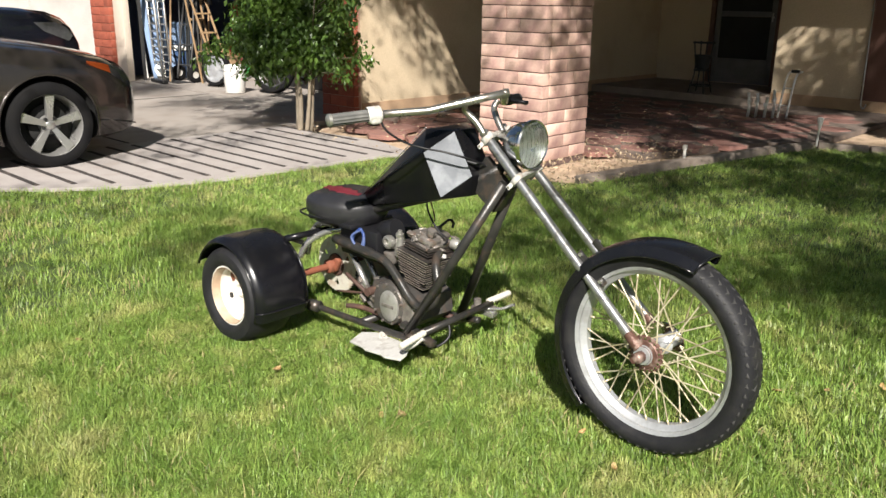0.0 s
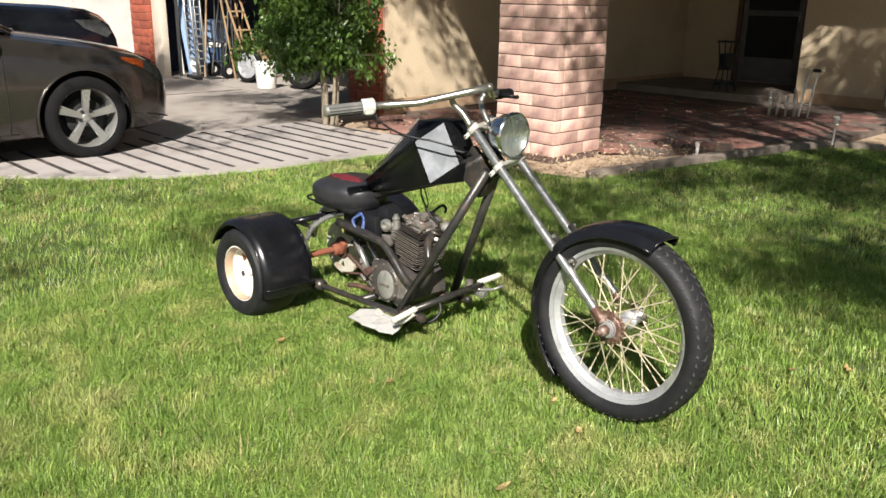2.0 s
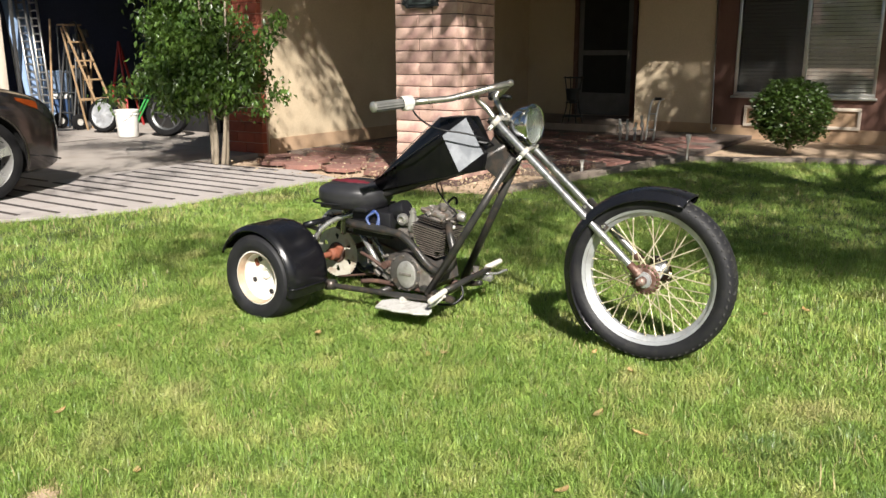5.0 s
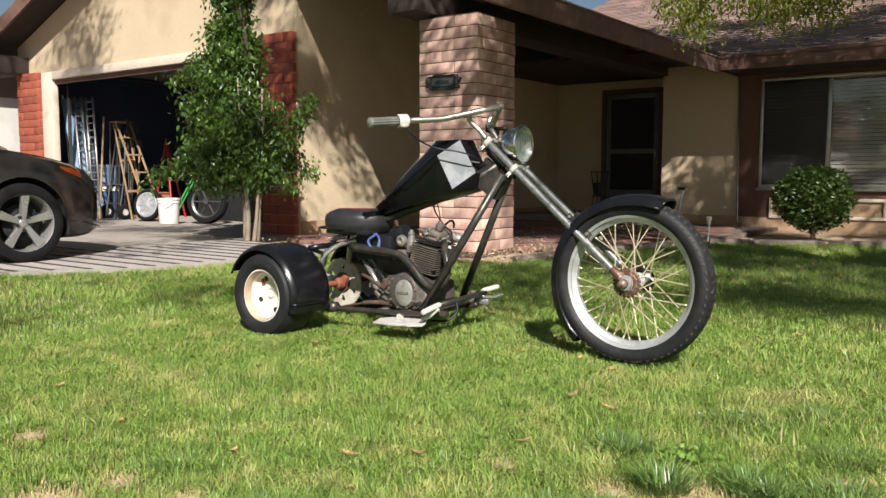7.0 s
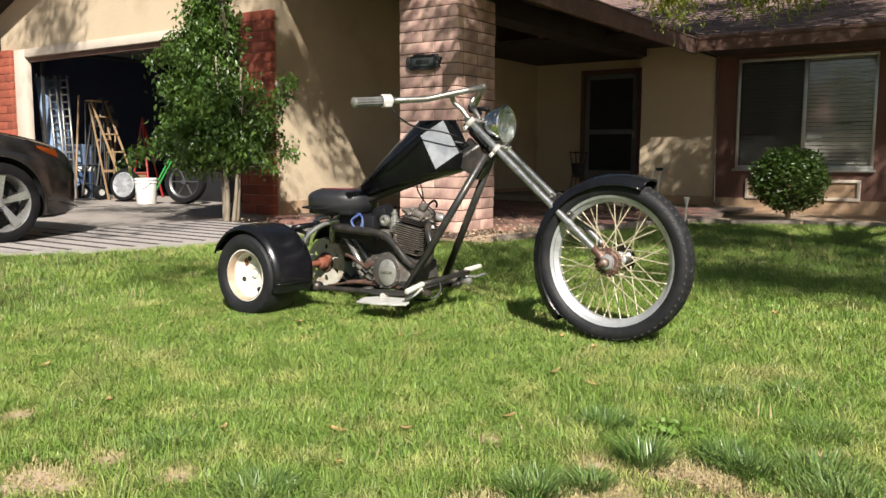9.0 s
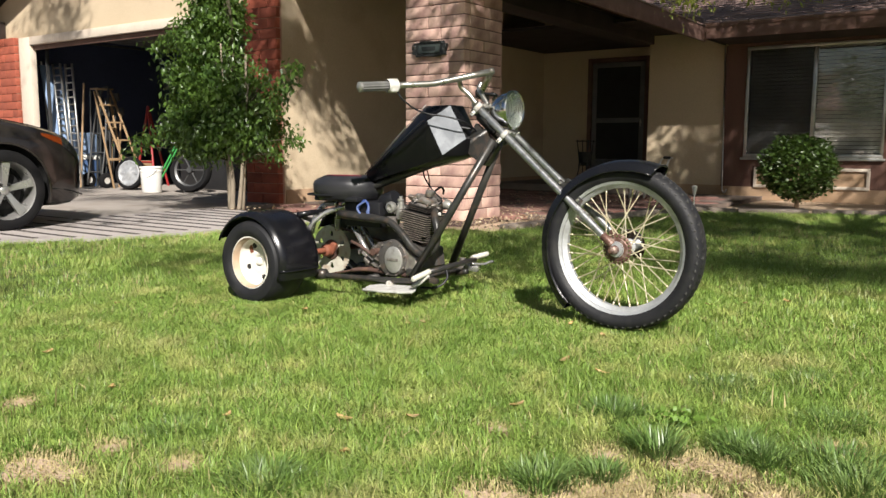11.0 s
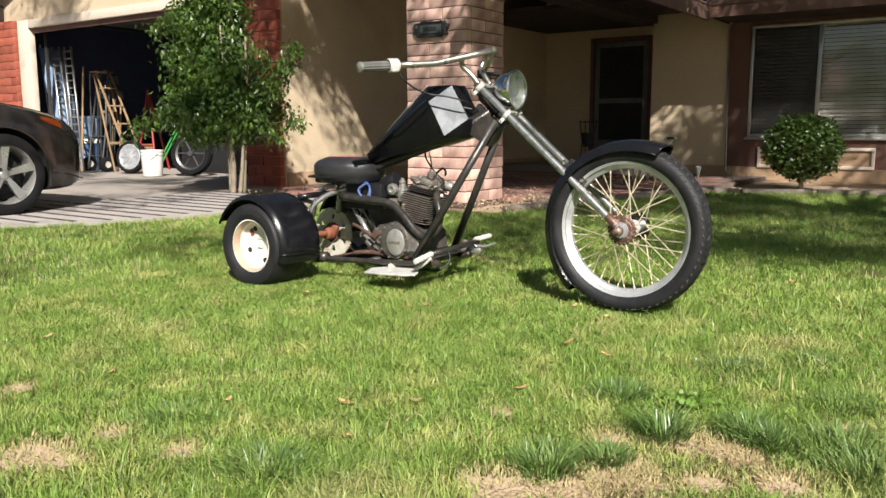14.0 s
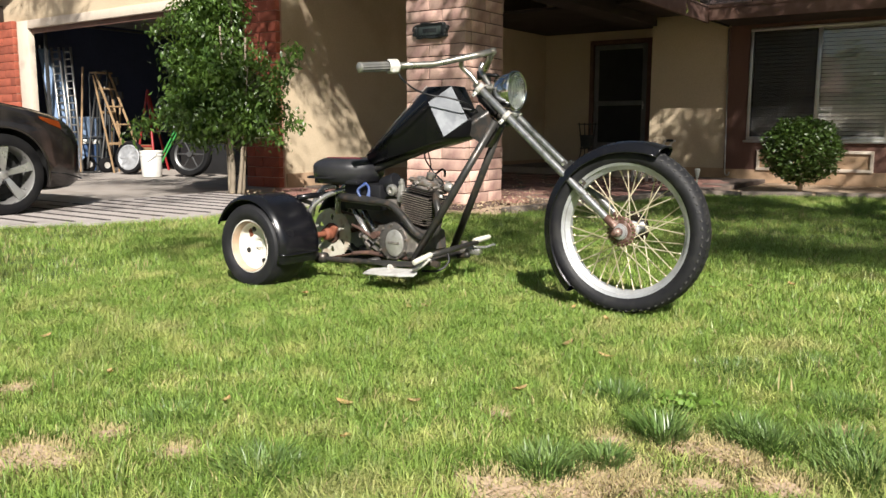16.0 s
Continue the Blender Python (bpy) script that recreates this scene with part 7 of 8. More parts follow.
# clipped bush under the window
BX, BY = -0.93, 7.35
bush = thing("bush", (BX, BY, 0), "rounded dark green bush under the window", "bush")
d = nrng.normal(0, 1, (6500, 3))
d /= np.linalg.norm(d, axis=1, keepdims=True)
rad = 0.40 * (0.30 + 0.72 * nrng.random(6500) ** 0.45)
bump_ = np.array([noise.noise(Vector(q) * 3.1) for q in d])
p = d * (rad * (1 + 0.14 * bump_))[:, None] * np.array([1.05, 1.0, 0.95]) + np.array([BX, BY, 0.44])
v, f = leaf_cloud(p, 0.055, nrng, droop=-0.3, slim=0.55)
big_mesh("foliage", v, f, bush_leaf, bush)
part("trunk", pipe([(BX, BY, -0.02), (BX + 0.01, BY, 0.2), (BX - 0.03, BY + 0.02, 0.42)], [0.03, 0.024, 0.012], 8, pipe([(BX, BY, 0.1), (BX + 0.10, BY - 0.04, 0.30)], [0.016, 0.008], 6, pipe([(BX, BY, 0.12), (BX - 0.12, BY + 0.02, 0.32)], [0.016, 0.008], 6))), bark, bush)

# large shade tree beyond the lawn's right side, whose crown spreads over the front garden
KX, KY = SUN_WAY.x / SUN_WAY.z, SUN_WAY.y / SUN_WAY.z


SHADE_SPOTS = ((-1.95, 3.3, 0.42), (-1.62, 2.5, 0.30), (-2.15, 2.35, 0.24), (-1.5, 1.68, 0.22), (-1.28, 1.3, 0.18), (-1.2, 3.95, 0.38), (-0.9, 4.4, 0.38), (-0.7, 3.5, 0.42), (-0.35, 4.2, 0.42), (-0.6, 2.75, 0.32), (-0.2, 2.35, 0.36), (-0.42, 1.82, 0.20),
               (-0.06, 1.92, 0.22), (0.04, 1.60, 0.13), (0.24, 1.27, 0.13), (0.15, 2.9, 0.46), (0.5, 2.2, 0.40), (0.48, 1.5, 0.2), (-1.8, 5.0, 0.40), (-2.0, 4.2, 0.34), (-0.9, 5.3, 0.36), (0.1, 4.8, 0.42), (0.85, 3.4, 0.6), (-2.4, 5.6, 0.35))


def shade_wanted(gx, gy):
    """How thickly the crown stands between the sun and a spot of ground."""
    for bx, by, br in SHADE_SPOTS:
        if (gx - bx) ** 2 + (gy - by) ** 2 < br * br * (1.0 + 0.6 * noise2(gx, gy, 2.6)):
            return 0.75 if noise2(gx + 3, gy, 3.1) > 0.0 else 0.02
    n = 0.5 + 0.5 * noise2(gx, gy, 0.75) + 0.35 * noise2(gx + 9, gy, 1.9)
    if gy < 1.15 + 0.25 * noise2(gx, 0, 1.3) and gx > -2.5:
        return 0.0
    if gy < 1.2:
        return 0.10 * n if gx > -4.6 else 0.05
    if -5.4 < gx < -2.7 and 8.1 < gy < 9.3:
        return 0.95 if gx < -3.9 or noise2(gx * 1.3, gy, 2.2) > 0.02 else 0.01
    if -4.7 < gx < -2.4 and 9.3 <= gy < 10.3:
        return 0.95 if noise2(gx, gy * 0.8, 2.3) > -0.22 else 0.03
    if gy > 10.3 and gx > -5.0:
        return 0.12 if gx < -3.6 and gy > 11.5 else 0.75 if noise2(gx, gy, 0.9) > -0.12 else 0.05
    if gx > -2.7:
        if gy < 7.3:
            return 0.04 if gy < 6.3 else 0.42 * n
        if gy < 8.3 and -2.1 < gx < -0.7 or -2.3 < gx < -0.6 and 8.5 < gy < 9.75:
            return 0.03
        return 0.8 if noise2(gx, gy, 1.7) > (0.05 if gy < 9.4 else -0.3) else 0.02
    if gy < 3.1 and -5.8 < gx < -3.7:
        return 0.03
    if gx < -5.8 and gy < 4.2:
        return 0.35 if noise2(gx * 0.6, gy * 1.6, 1.4) > 0.22 else 0.02
    if -5.6 < gx and 3.0 < gy < 5.6:
        return 0.0 if gy < 4.35 else 0.75 if noise2(gx, gy, 2.6) > (0.14 if gy < 5.25 else -0.15) else 0.02
    if gx < -5.6 and gy < 5.7:
        return 0.10 * n if gx > -8.2 else 0.0
    if gy > 4.9 and -4.0 < gx < -2.7 and gy < 8.3 or gy > 6.0 and -5.4 < gx < -3.9 and gy < 8.3:
        return 0.95 if noise2(gx, gy, 2.0) > -0.3 else 0.1
    if gx < -8.0:
        return 0.45 if noise2((gx + gy) * 1.4, (gx - gy) * 0.35, 1.0) > 0.22 else 0.0
    if -6.2 < gx and gy < 8.6:
        return 0.7 if noise2(gx, gy, 1.6) > (0.26 if gy < 6.4 else 0.05) else 0.05
    if gy > 8.6:
        return 0.75 if noise2(gx, gy, 1.3) > -0.1 else 0.1
    return 0.6 if noise2(gx + 4, gy, 1.2) > 0.16 else 0.08


shade_tree = thing("shade_tree", (3.7, 1.3, 0), "large spreading shade tree with fine hanging leaves", "tree")
trunk = pipe(rounded([(3.7, 1.3, -0.05), (3.66, 1.32, 1.2), (3.55, 1.25, 2.6), (3.4, 1.2, 3.8)], 5), [0.26, 0.24, 0.22, 0.21, 0.20, 0.20, 0.19, 0.19, 0.18, 0.18, 0.17, 0.17, 0.16, 0.16, 0.15, 0.14], 14)
part("trunk", trunk, bark, shade_tree)
pts, ends = [], []
tries = 0
while len(pts) < 2100 and tries < 13000:
    tries += 1
    gx, gy = nrng.uniform(-15, 4.5), nrng.uniform(-1.5, 13)
    if nrng.random() > shade_wanted(gx, gy):
        continue
    z = nrng.uniform(4.6, 8.2) if gx > -7.5 else nrng.uniform(7.0, 9.0)
    x, y = gx + KX * z, gy + KY * z
    if x < -8.5 or x > 9 or y > 8.5:
        continue
    c = np.array([x, y, z])
    pts.append(c + nrng.normal(0, 0.18, (105, 3)) * np.array([1.15, 1.15, 0.8]))
    ends.append(c)
for x, y, z, n in ((-0.98, 3.0, 1.98, 60), (-0.90, 3.02, 1.85, 55), (-0.80, 3.0, 1.76, 45), (-0.72, 3.0, 1.95, 60), (-0.60, 3.05, 2.05, 60), (-0.42, 3.0, 1.90, 60), (-0.30, 3.02, 1.80, 60), (-0.16, 3.0, 1.84, 60), (-0.02, 3.05, 1.80, 55), (0.10, 3.0, 1.92, 55), (0.22, 3.05, 1.95, 40), (-0.1, 3.1, 2.1, 60), (-0.86, 3.1, 2.15, 60)):
    pts.append(np.array([x, y, z]) + nrng.normal(0, 0.085, (n * 8, 3)) * np.array([1, 1, 0.9]))
n_hang = 13
v, f = leaf_cloud(np.concatenate(pts[:-n_hang]), 0.083, nrng, droop=0.3, slim=0.5, fold=False)
big_mesh("crown", v, f, shade_leaf, shade_tree)
v, f = leaf_cloud(np.concatenate(pts[-n_hang:]), 0.042, nrng, droop=0.6, slim=0.40)
big_mesh("hanging_spray", v, f, spray_leaf, shade_tree, "fine light green leaf sprays", "stuff")
limbs = None
order = [Vector(ends[i]) for i in nrng.permutation(len(ends))]
for e in [e for e in order if e.y - KY * e.z > 6.0 or e.x - KX * e.z > -1.5][:24]:
    s = Vector((3.42, 1.2, 3.7))
    m1 = s.lerp(e, 0.45) + Vector((0, 0, 0.5))
    line = rounded([s, m1, e], 4)
    limbs = pipe(line, [0.045 * (1 - 0.8 * k / (len(line) - 1)) for k in range(len(line))], 6, limbs)
part("limb", limbs, bark, shade_tree)
sprays = None
for x in (-0.85, -0.60, -0.30, 0.05):
    sprays = pipe(rounded([(x + 0.05, 3.03, 1.80), (x + 0.10, 3.0, 2.2), (x + 0.5, 2.6, 3.2), (2.0, 2.0, 4.4)], 4), 0.006, 5, sprays)
part("branchlet", sprays, bark, shade_tree)

# ---- lawn ----
def in_lawn(x, y):
    far = np.interp(x, (-4.0, -2.9, -2.3, -2.25, -1.66, -1.25, -0.6, 1.0, 9.0), (2.95, 2.85, 2.95, 3.05, 5.9, 6.05, 6.42, 6.85, 7.5))
    near = np.interp(y, (-9, -3, -0.25, 0.18, 0.66, 1.25, 2.0, 2.6, 3.0), (-8.0, -6.6, -5.02, -4.6, -4.27, -4.10, -4.05, -4.02, -3.9))
    return (y < far) & (x > near + 0.02)


def patch_field(x, y, s, seed):
    """Smooth random values over the plan, by interpolating a coarse random grid."""
    g = np.random.default_rng(seed).random((64, 64))
    u, w = (x * s + 20.3) % 63, (y * s + 17.7) % 63
    i, j = u.astype(int), w.astype(int)
    a, b = u - i, w - j
    a, b = a * a * (3 - 2 * a), b * b * (3 - 2 * b)
    return (g[i, j] * (1 - a) + g[i + 1, j] * a) * (1 - b) + (g[i, j + 1] * (1 - a) + g[i + 1, j + 1] * a) * b


BARE = ((0.42, -1.49, 0.10), (0.53, -1.42, 0.09), (0.56, -1.33, 0.07), (0.58, -1.25, 0.06), (0.63, -1.07, 0.075), (0.70, -1.06, 0.08), (0.76, -1.09, 0.06), (0.64, -1.32, 0.06), (0.73, -1.25, 0.055), (0.85, -1.17, 0.07), (0.49, -1.14, 0.045), (0.68, -1.45, 0.12),
        (-0.46, -1.91, 0.09), (-0.37, -1.89, 0.05), (-0.43, -1.75, 0.04), (-0.22, -1.72, 0.045), (0.21, -1.13, 0.035), (0.90, -0.80, 0.05), (-0.92, -1.70, 0.05))
TUFTS = ((0.395, -0.87, 0.065, 0.044), (0.574, -1.055, 0.048, 0.058), (0.447, -1.355, 0.060, 0.048), (0.53, -1.25, 0.05, 0.036), (0.73, -0.945, 0.060, 0.046), (0.785, -0.98, 0.050, 0.044), (0.55, -0.46, 0.12, 0.028), (0.0, -1.69, 0.08, 0.046),
         (-0.40, -1.60, 0.10, 0.024), (0.93, -0.90, 0.09, 0.044), (0.98, -1.02, 0.09, 0.046), (0.745, -0.26, 0.12, 0.026), (0.87, -0.62, 0.10, 0.030))


def bare_at(x, y):
    k = np.zeros_like(x)
    for bx, by, br in BARE:
        k = np.maximum(k, 1 - ((x - bx) ** 2 + (y - by) ** 2) / (1.15 * br) ** 2)
    k = np.clip(k, 0, 1) ** 0.7
    return np.clip(k * (0.35 + 1.0 * patch_field(x, y, 16.0, 3)) + 0.30 * (patch_field(x, y, 5.0, 4) - 0.5), 0, 1)


def blades(n, region, width, height, seed, lean=0.55, thin=True, tuft=None, plain=False, per=9, spread=0.011, skip=None):
    """Grass blades in small spreading clumps, each a bent strip of two pieces."""
    g = np.random.default_rng(seed)
    if tuft is None:
        c = n // per
        cx, cy = g.uniform(region[0], region[1], c), g.uniform(region[2], region[3], c)
        size = np.exp(g.normal(0, 0.30, c)) * (0.55 + 0.55 * patch_field(cx, cy, 2.2, 8) + 0.55 * patch_field(cx, cy, 11.0, 9))
        turn = g.uniform(0, 2 * np.pi, c)
        cx, cy, size, turn = (np.repeat(q, per) for q in (cx, cy, size, turn))
        n = len(cx)
        ox, oy = g.normal(0, spread, n), g.normal(0, spread, n)
        x, y = cx + ox, cy + oy
        a = np.where(g.random(n) < 0.65, np.arctan2(oy, ox) + g.normal(0, 0.5, n), turn + g.normal(0, 0.6, n))
        edge = np.minimum(np.minimum(x - region[0], region[1] - x), np.minimum(y - region[2], region[3] - y))
        keep = in_lawn(x, y) & (edge > g.random(n) * 0.5)
        if skip:
            keep &= (x < skip[0]) | (x > skip[1]) | (y < skip[2]) | (y > skip[3])
        if thin:
            keep &= g.random(n) > bare_at(x, y) * 1.9
        x, y, a, size = x[keep], y[keep], a[keep], size[keep]
    else:
        ox, oy = g.normal(0, tuft[2] * 0.5, n), g.normal(0, tuft[2] * 0.5, n)
        x, y = tuft[0] + ox, tuft[1] + oy
        a = np.arctan2(oy, ox) + g.normal(0, 0.8, n)
        size = np.exp(-(ox**2 + oy**2) / (tuft[2] * 1.6) ** 2)
    n = len(x)
    h = height * g.uniform(0.45, 1.35, n) * size
    pressed = ((abs(x + 1.56) < 0.13) & (y < YC - 0.20) & (y > YC - 0.53)) | ((abs(x) < 0.12) & (abs(y - YW) < 0.13))
    h = np.where(pressed, h * 0.3, h)
    l = g.uniform(0.02, 1, n) ** 0.7 * lean * h
    dx, dy = np.cos(a), np.sin(a)
    w = width * g.uniform(0.6, 1.4, n) / 2
    t = a + np.pi / 2 + g.uniform(-0.6, 0.6, n)
    sx, sy = np.cos(t) * w, np.sin(t) * w
    dip = 0.024 * np.exp(-((x + 1.56) ** 2 + (y - YC + 0.40) ** 2) / 0.40**2)
    z0 = np.full(n, -0.022)
    h = np.maximum(h - dip, 0.003)
    if plain:
        vs = np.stack([np.stack([x - sx, y - sy, z0], 1), np.stack([x + sx, y + sy, z0], 1), np.stack([x + dx * l, y + dy * l, h * 0.9], 1)], 1).reshape(-1, 3)
        return vs, np.arange(3 * n).reshape(-1, 3)
    fall = np.clip(1.25 - 0.10 * (l / np.maximum(h, 1e-4)), 0.7, 1.15)
    vs = np.stack([np.stack([x - sx, y - sy, z0], 1), np.stack([x + sx, y + sy, z0], 1),
                   np.stack([x + sx * 0.9 + dx * l * 0.45, y + sy * 0.9 + dy * l * 0.45, h * 0.66], 1), np.stack([x - sx * 0.9 + dx * l * 0.45, y - sy * 0.9 + dy * l * 0.45, h * 0.66], 1),
                   np.stack([x + dx * l, y + dy * l, h * fall], 1)], 1).reshape(-1, 3)
    k = (np.arange(n) * 5)[:, None]
    tri = np.concatenate([k + np.array([[0, 1, 2]]), k + np.array([[0, 2, 3]]), k + np.array([[3, 2, 4]])], 1).reshape(-1, 3)
    return vs, tri


def merge(sets):
    vs, ts, o = [], [], 0
    for v, t in sets:
        vs.append(v)
        ts.append(t + o)
        o += len(v)
    return np.concatenate(vs), np.concatenate(ts)


near = blades(520000, (-2.4, 1.7, -2.3, 0.3), 0.0017, 0.0150, 21, 2.9, spread=0.013)
middle = blades(250000, (-3.6, 1.8, -0.3, 2.6), 0.0026, 0.0160, 22, 2.7, spread=0.015)
far_ = blades(420000, (-5.2, 2.4, -2.0, 7.2), 0.0046, 0.0150, 23, 2.8, plain=True, spread=0.02, skip=(-2.2, 1.5, -2.3, 1.9))
wide = blades(330000, (-8.5, 9.5, -9.4, 8.0), 0.015, 0.022, 25, 2.6, plain=True, spread=0.03, skip=(-4.9, 2.1, -2.3, 6.4))
tall = blades(5000, (-2.4, 1.6, -2.2, 1.4), 0.0024, 0.020, 24, 3.2, per=4, spread=0.02)
tufts = [blades(int(430 + 2600 * (t[2] - 0.045)), None, 0.0028, t[3] * 0.85, 31 + i, 2.0, tuft=t) for i, t in enumerate(TUFTS)]
v, t = merge(tufts)
big_mesh("grass_tuft", v, t, tuft_mat, None, "longer dark green grass tufts in the lawn", "stuff", "grass")
v, t = merge([near, middle, far_, tall, wide])
big_mesh("lawn_grass", v, t, grass_mat, None, "short sunlit green lawn grass", "stuff", "grass")
dry = [blades(16000, (-2.4, 1.6, -2.3, 0.8), 0.0020, 0.015, 41, 3.2, thin=False, per=6, spread=0.02), blades(8000, (-5.0, 2.0, -1.8, 5.0), 0.0036, 0.017, 42, 2.4, thin=False, per=6, spread=0.03)]
for i, (bx, by, br) in enumerate(BARE):
    dry.append(blades(int(11000 * br), None, 0.0022, 0.010, 60 + i, 3.2, tuft=(bx, by, br * 1.8)))
v, t = merge(dry)
big_mesh("dry_grass", v, t, dry_mat, None, "straw-coloured dry blades among the grass", "stuff", "grass")

# a low broad-leaved weed
w_pts = np.array([0.570, -0.865, 0.030]) + nrng.normal(0, 1, (80, 3)) * np.array([0.034, 0.028, 0.005])
v, f = leaf_cloud(w_pts, 0.019, nrng, droop=-0.2, slim=0.9)
big_mesh("weed", v, f, leafy("weed_leaf", (0.20, 0.34, 0.06), (0.16, 0.28, 0.05), (0.28, 0.42, 0.07), 0.35, 0.5, 0.2), None, "pale green broad-leaved weed in the lawn", "stuff", "weed")

# bare earth showing through
for bx, by, br in BARE:
    br *= 0.9
    ring = [(bx + br * (0.85 + 0.5 * noise2(bx * 5 + math.cos(a), by * 5 + math.sin(a), 2.2)) * math.cos(a), by + br * 0.8 * (0.85 + 0.5 * noise2(by * 7 + math.cos(a), bx + math.sin(a), 2.2)) * math.sin(a)) for a in [2 * math.pi * k / 28 for k in range(28)]]
    part("bare_earth", prism(ring, -0.045, 0.001 + 0.0007 * (br * 100 % 5)), soil, label="bare sandy patch in the lawn", kind="structure", category="ground")

# fallen leaves on the lawn
dead_leaf = material("dead_leaf", (0.66, 0.44, 0.20), 0.75, second=(0.70, 0.54, 0.32), scale=30, fine=120, bump=0.2, per_piece=0.2)
lf_spots = [(0.008, -1.21), (-0.159, -0.008), (0.15, 0.693), (0.264, 0.806), (0.386, 0.974), (0.405, 0.957), (-0.62, -0.316), (0.066, -0.5), (0.222, -0.562), (-0.814, -1.498), (0.17, -0.976), (-1.889, -0.777), (-1.332, -1.392), (0.029, -1.484), (0.019, -0.109), (-1.211, 0.042), (-1.162, -0.401), (-0.656, -0.365), (-0.37, -1.471), (-0.12, -1.318)]
leaf_rng = random.Random(3)
for x, y in lf_spots:
    b = bmesh.new()
    L, W = leaf_rng.uniform(0.028, 0.050), leaf_rng.uniform(0.016, 0.026)
    rows = []
    for i in range(6):
        u = i / 5
        w = W * math.sin(math.pi * (0.08 + 0.9 * u)) ** 0.8
        rows.append([b.verts.new((L * (u - 0.5), s * w / 2, 0.004 * abs(s) * math.sin(2 * u) + 0.006 * (u - 0.5) ** 2 * 4)) for s in (-1, 0, 1)])
    for r, q in zip(rows, rows[1:]):
        for j in range(2):
            b.faces.new((r[j], r[j + 1], q[j + 1], q[j]))
    bmesh.ops.solidify(b, geom=list(b.faces), thickness=0.0008)
    b.transform(pose(x, y, 0.015, leaf_rng.uniform(-6, 10), leaf_rng.uniform(-8, 8), leaf_rng.uniform(0, 360)))
    part("fallen_leaf", b, dead_leaf, None, "curled tan-orange leaf lying on the grass", category="leaf")["group"] = "fallen leaves on the lawn"

# leaf litter round the pillar
P = []
for k in range(9000):
    x, y = nrng.uniform(-5.6, -2.1), nrng.uniform(2.8, 8.0)
    near_pillar = math.exp(-((x + 2.8) ** 2 + (y - 3.6) ** 2) / 1.1)
    if nrng.random() < 0.10 + near_pillar and y < 3.0 + 9 * max(0, (-2.05 - x)) and not (-3.6 < x < -2.9 and 3.38 < y < 4.04):
        P.append((x, y, nrng.uniform(0.016, 0.030)))
v, f = leaf_cloud(np.array(P), 0.034, nrng, droop=0.1, slim=0.45)
big_mesh("leaf_litter", v, f, leafy("litter_leaf", (0.46, 0.37, 0.25), (0.34, 0.25, 0.16), (0.3, 0.2, 0.1), 0.12, 0.8, 0.5), None, "dry tan leaf litter round the pillar", "stuff", "leaf litter")

# dark trees between the houses across the street
P = []
for tx, ty in ((-15.5, -23), (-5.2, -22), (-0.8, -23.5), (1.2, -24.5), (13, -24), (-26, -23)):
    for k in range(60):
        c = np.array([tx, ty, 3.6]) + nrng.normal(0, 1, 3) * np.array([1.1, 1.0, 1.1])
        P.append(c + nrng.normal(0, 0.3, (18, 3)))
v, f = leaf_cloud(np.concatenate(P), 0.30, nrng)
big_mesh("street_trees", v, f, bush_leaf, None, "dark trees in a row across the street", "stuff", "trees")

# ---- pieces of walls and paving ----
def shared(cache, key, make, mat):
    """One mesh for all pieces of a size."""
    if key not in cache:
        b = make()
        smooth_by_angle(b)
        me = bpy.data.meshes.new("piece")
        b.to_mesh(me)
        b.free()
        me.materials.append(mat)
        cache[key] = me
    return cache[key]


def brick_row(parent, cache, mat, name, start, along, face_out, lengths, z, h, depth, rng, joint=0.008):
    """Bricks end to end along a line, their outer faces nearly flush."""
    p = Vector(start)
    along, out = Vector(along), Vector(face_out)
    for L in lengths:
        key = (round(L, 3), round(h, 3), round(depth, 3))
        me = shared(cache, key, lambda: obox((L - joint, depth, h - joint), Matrix.Identity(4), 0.004), mat)
        o = new(name, me)
        o.parent = parent
        c = p + along * (L / 2) - out * (depth / 2 + rng.uniform(-0.004, 0.004))
        c.z = z + h / 2
        o.matrix_basis = Matrix.Translation(c - BASE[parent.name]) @ Matrix.Rotation(math.atan2(along.y, along.x), 4, "Z") @ Matrix.Rotation(rng.uniform(-0.006, 0.006), 4, "Z")
        p = p + along * L


PX0, PX1, PY0, PY1 = -3.58, -2.92, 3.39, 4.03
pillar = thing("brick_pillar", (-3.25, 3.71, 0), "square pink slump-brick pillar holding up the porch roof", "pillar", kind="structure")
part("core", box(PX0 + 0.012, PX1 - 0.012, PY0 + 0.012, PY1 - 0.012, -0.05, 2.15), mortar, pillar)
brng = random.Random(17)
pc = {}
H = 0.102
for r in range(21):
    z = 0.0 + r * H
    a = (0.40, 0.26) if r % 2 == 0 else (0.26, 0.40)
    d = 0.09
    brick_row(pillar, pc, pink_brick, "brick", (PX0, PY0, 0), (1, 0, 0), (0, -1, 0), a, z, H, d, brng)
    c = (0.32, 0.23) if r % 2 == 0 else (0.23, 0.32)
    brick_row(pillar, pc, pink_brick, "brick", (PX1, PY0 + d, 0), (0, 1, 0), (1, 0, 0), c, z, H, d, brng)

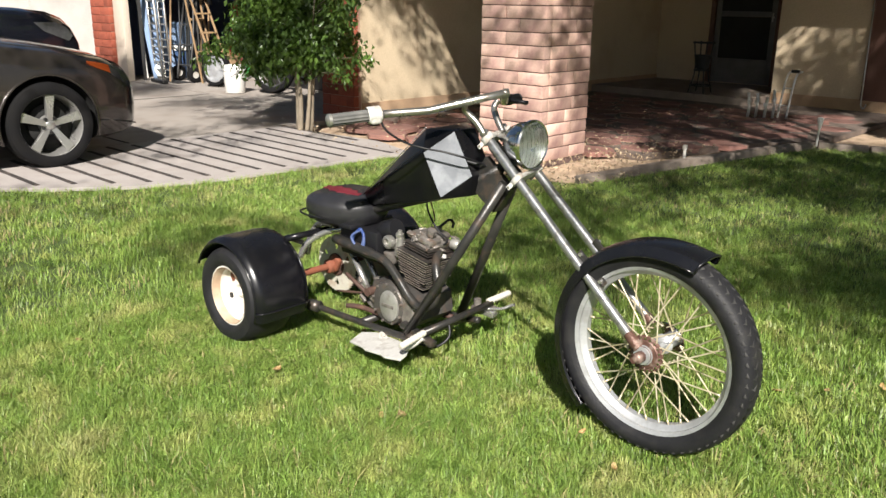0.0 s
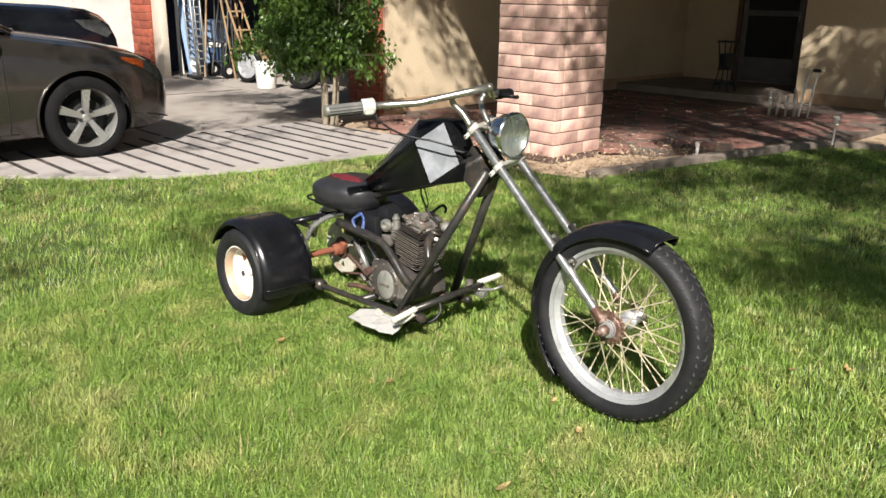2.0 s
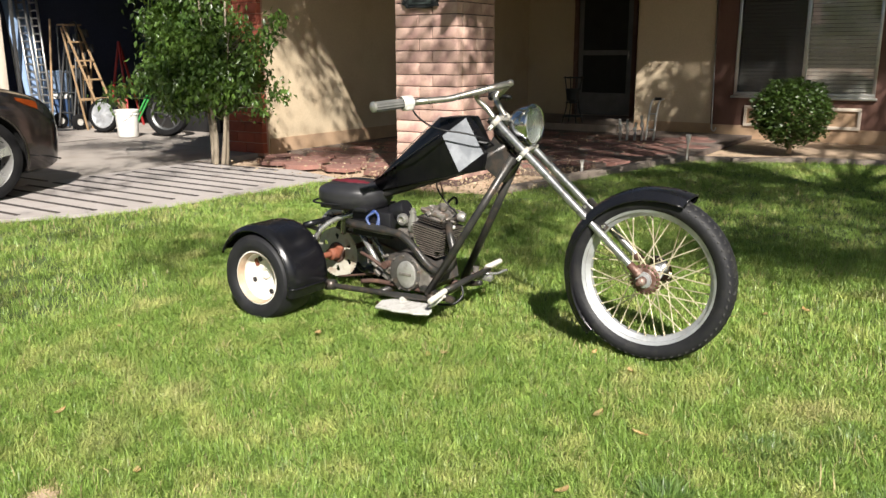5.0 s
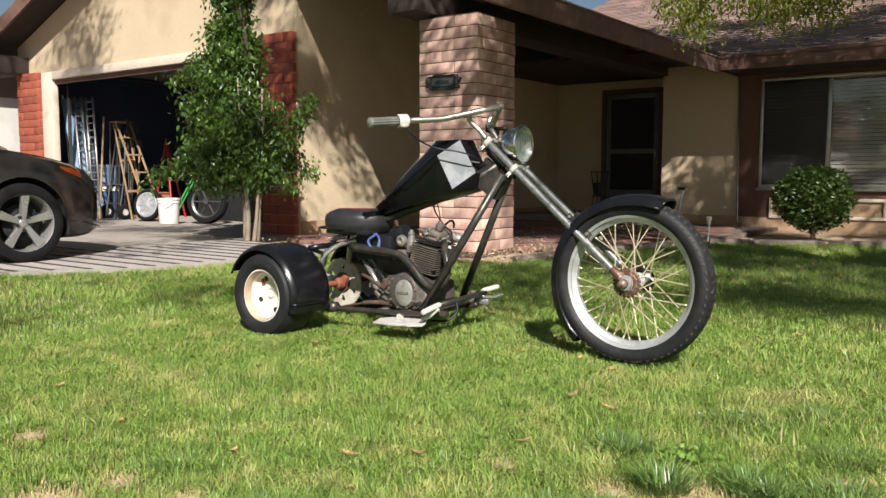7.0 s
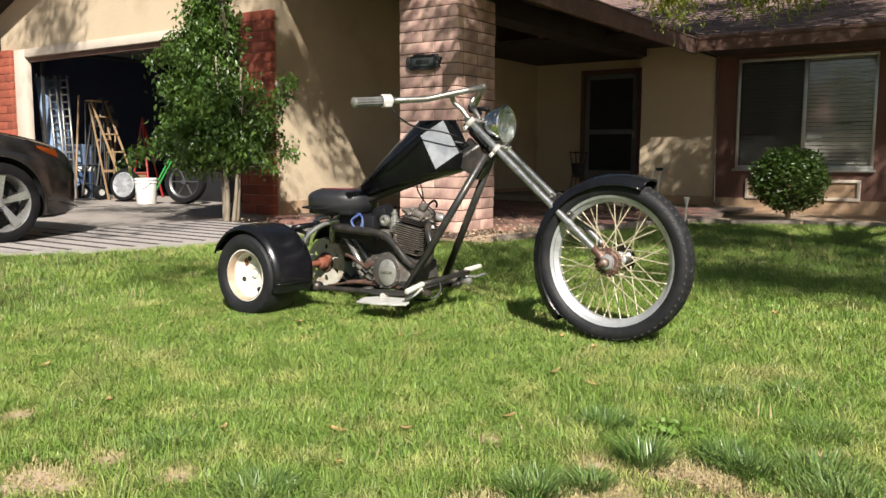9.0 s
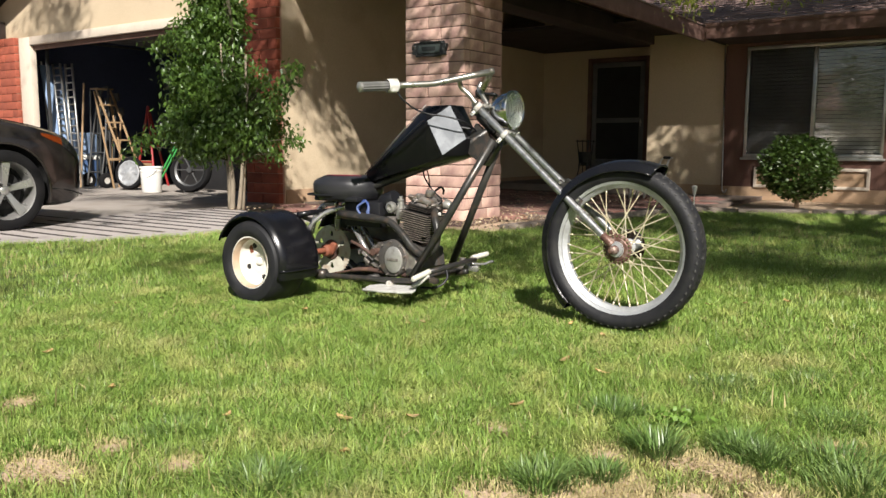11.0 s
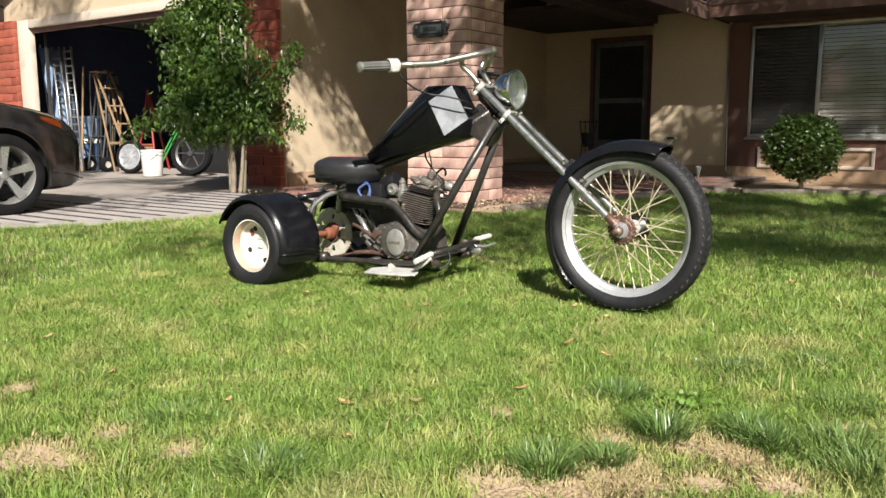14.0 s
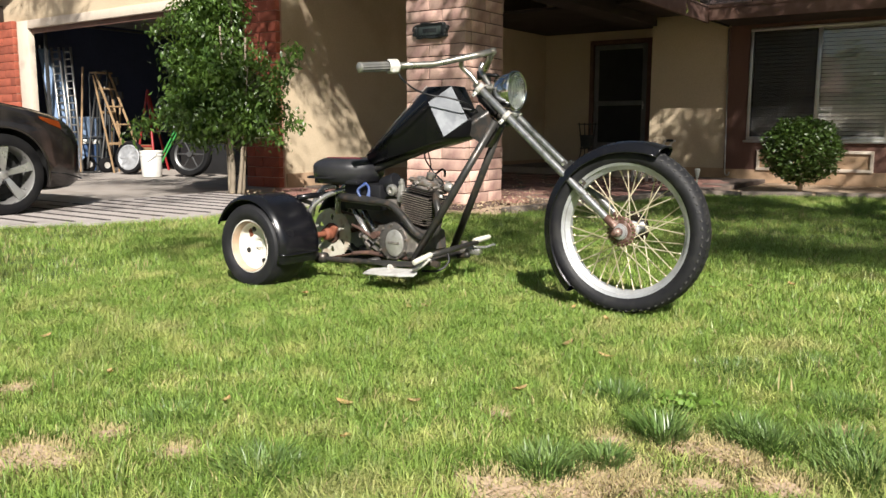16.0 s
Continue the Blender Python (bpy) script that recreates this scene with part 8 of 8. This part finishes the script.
column_cache = {}
for x0, x1, top in ((-6.42, -5.865, 2.36), (-12.2, -11.58, 2.30)):
    col = thing("brick_column", ((x0 + x1) / 2, GY - 0.05, 0), "red brick facing beside the garage opening", "brick facing", kind="structure")
    part("bed", box(x0 + 0.01, x1 - 0.01, GY - 0.088, GY - 0.001, -0.03, top - 0.01), red_mortar, col)
    rows = int(round(top / 0.118))
    for r in range(rows):
        h = top / rows
        w = x1 - x0
        a = (w * 0.5, w * 0.5) if r % 2 == 0 else (w * 0.25, w * 0.5, w * 0.25)
        brick_row(col, column_cache, red_brick, "brick", (x0, GY - 0.10, 0), (1, 0, 0), (0, -1, 0), a, r * h, h, 0.07, brng)

# dark strips set in the apron
for i in range(20):
    y = -0.86 + i * 0.2045
    x1 = lawn_edge(y) - 0.13 + 0.03 * math.sin(i * 5)
    x0 = -5.86 + 0.06 * math.sin(i * 2.3)
    if y > 2.9:
        x1 = -4.75
    part("strip", box(x0, x1, y - 0.019, y + 0.019, -0.02, 0.006, 0.002), strip_mat, None, kind="structure", label="dark strip set into the pale apron", category="driveway")
part("drive_joint", box(-13.4, -5.99, 1.40, 1.425, -0.02, 0.0035), strip_mat, None, kind="structure", label="dark expansion joint across the driveway", category="driveway")
part("drive_joint", box(-9.0, -8.975, -8.9, 4.03, -0.02, 0.0036), strip_mat, None, kind="structure", label="dark expansion joint along the driveway", category="driveway")

# flagstone patio
patio_bed = material("patio_bed", (0.15, 0.115, 0.095), 0.95, second=(0.10, 0.08, 0.07), scale=5, fine=70, bump=0.6, stain=(0.26, 0.19, 0.14), stain_scale=6, stain_amount=0.5)
patio = thing("patio", (-4, 5.7, 0), "worn reddish flagstone patio before the porch", "patio", kind="structure")
part("bed", prism([(-5.85, 4.3), (-3.6, 4.3), (-2.55, 4.35), (-2.28, 5.3), (-1.98, 6.0), (-1.75, 6.2), (-1.75, 9.1), (-5.85, 9.1)], -0.05, 0.003), patio_bed, patio)
frng = random.Random(31)
S = 0.46
for i in range(12):
    for j in range(16):
        cx = -5.75 + (i + 0.5 * (j % 2)) * S + frng.uniform(-0.05, 0.05)
        cy = 3.55 + j * S * 0.80 + frng.uniform(-0.05, 0.05)
        lim = float(np.interp(cy, (3.0, 4.3, 5.4, 6.0, 7.0), (-2.75, -2.45, -2.15, -2.0, -1.9)))
        if cx > lim - 0.12 or cx < EX + 0.20 or cy > 8.3 or (PX0 - 0.25 < cx < PX1 + 0.22 and PY0 - 0.22 < cy < PY1 + 0.2) or cy < 3.2:
            continue
        n = frng.choice((5, 6, 6, 7))
        t0 = frng.random()
        ring = []
        for k in range(n):
            a = 2 * math.pi * (k + t0) / n
            r = S * 0.52 * frng.uniform(0.82, 1.02)
            ring.append((cx + r * math.cos(a), cy + r * 0.86 * math.sin(a)))
        b = prism(ring, -0.03, 0.007 + frng.uniform(0, 0.006))
        bmesh.ops.bevel(b, geom=[e for e in b.edges if abs(e.verts[0].co.z - e.verts[1].co.z) < 1e-6 and e.verts[0].co.z > 0], offset=0.004, segments=1, affect="EDGES")
        part("flagstone", b, flag_mat, patio)

# kerb along the bed
kerb = thing("garden_kerb", (-2, 5, 0), "low weathered concrete kerb between lawn and bed", "kerb", kind="structure")
line = BED[2:]
for a, b_ in zip(line, line[1:]):
    A, B = Vector((*a, 0)), Vector((*b_, 0))
    n = max(1, int((B - A).length / 0.62))
    for k in range(n):
        p, q = A.lerp(B, (k + 0.02) / n), A.lerp(B, (k + 0.98) / n)
        m = Matrix.Translation((p + q) / 2) @ Matrix.Rotation(math.atan2((q - p).y, (q - p).x), 4, "Z")
        part("kerb_stone", obox(((q - p).length, 0.10, 0.11), m @ Matrix.Translation((0, 0.06, -0.018 + frng.uniform(-0.008, 0.008))), 0.012), kerb_mat, kerb)
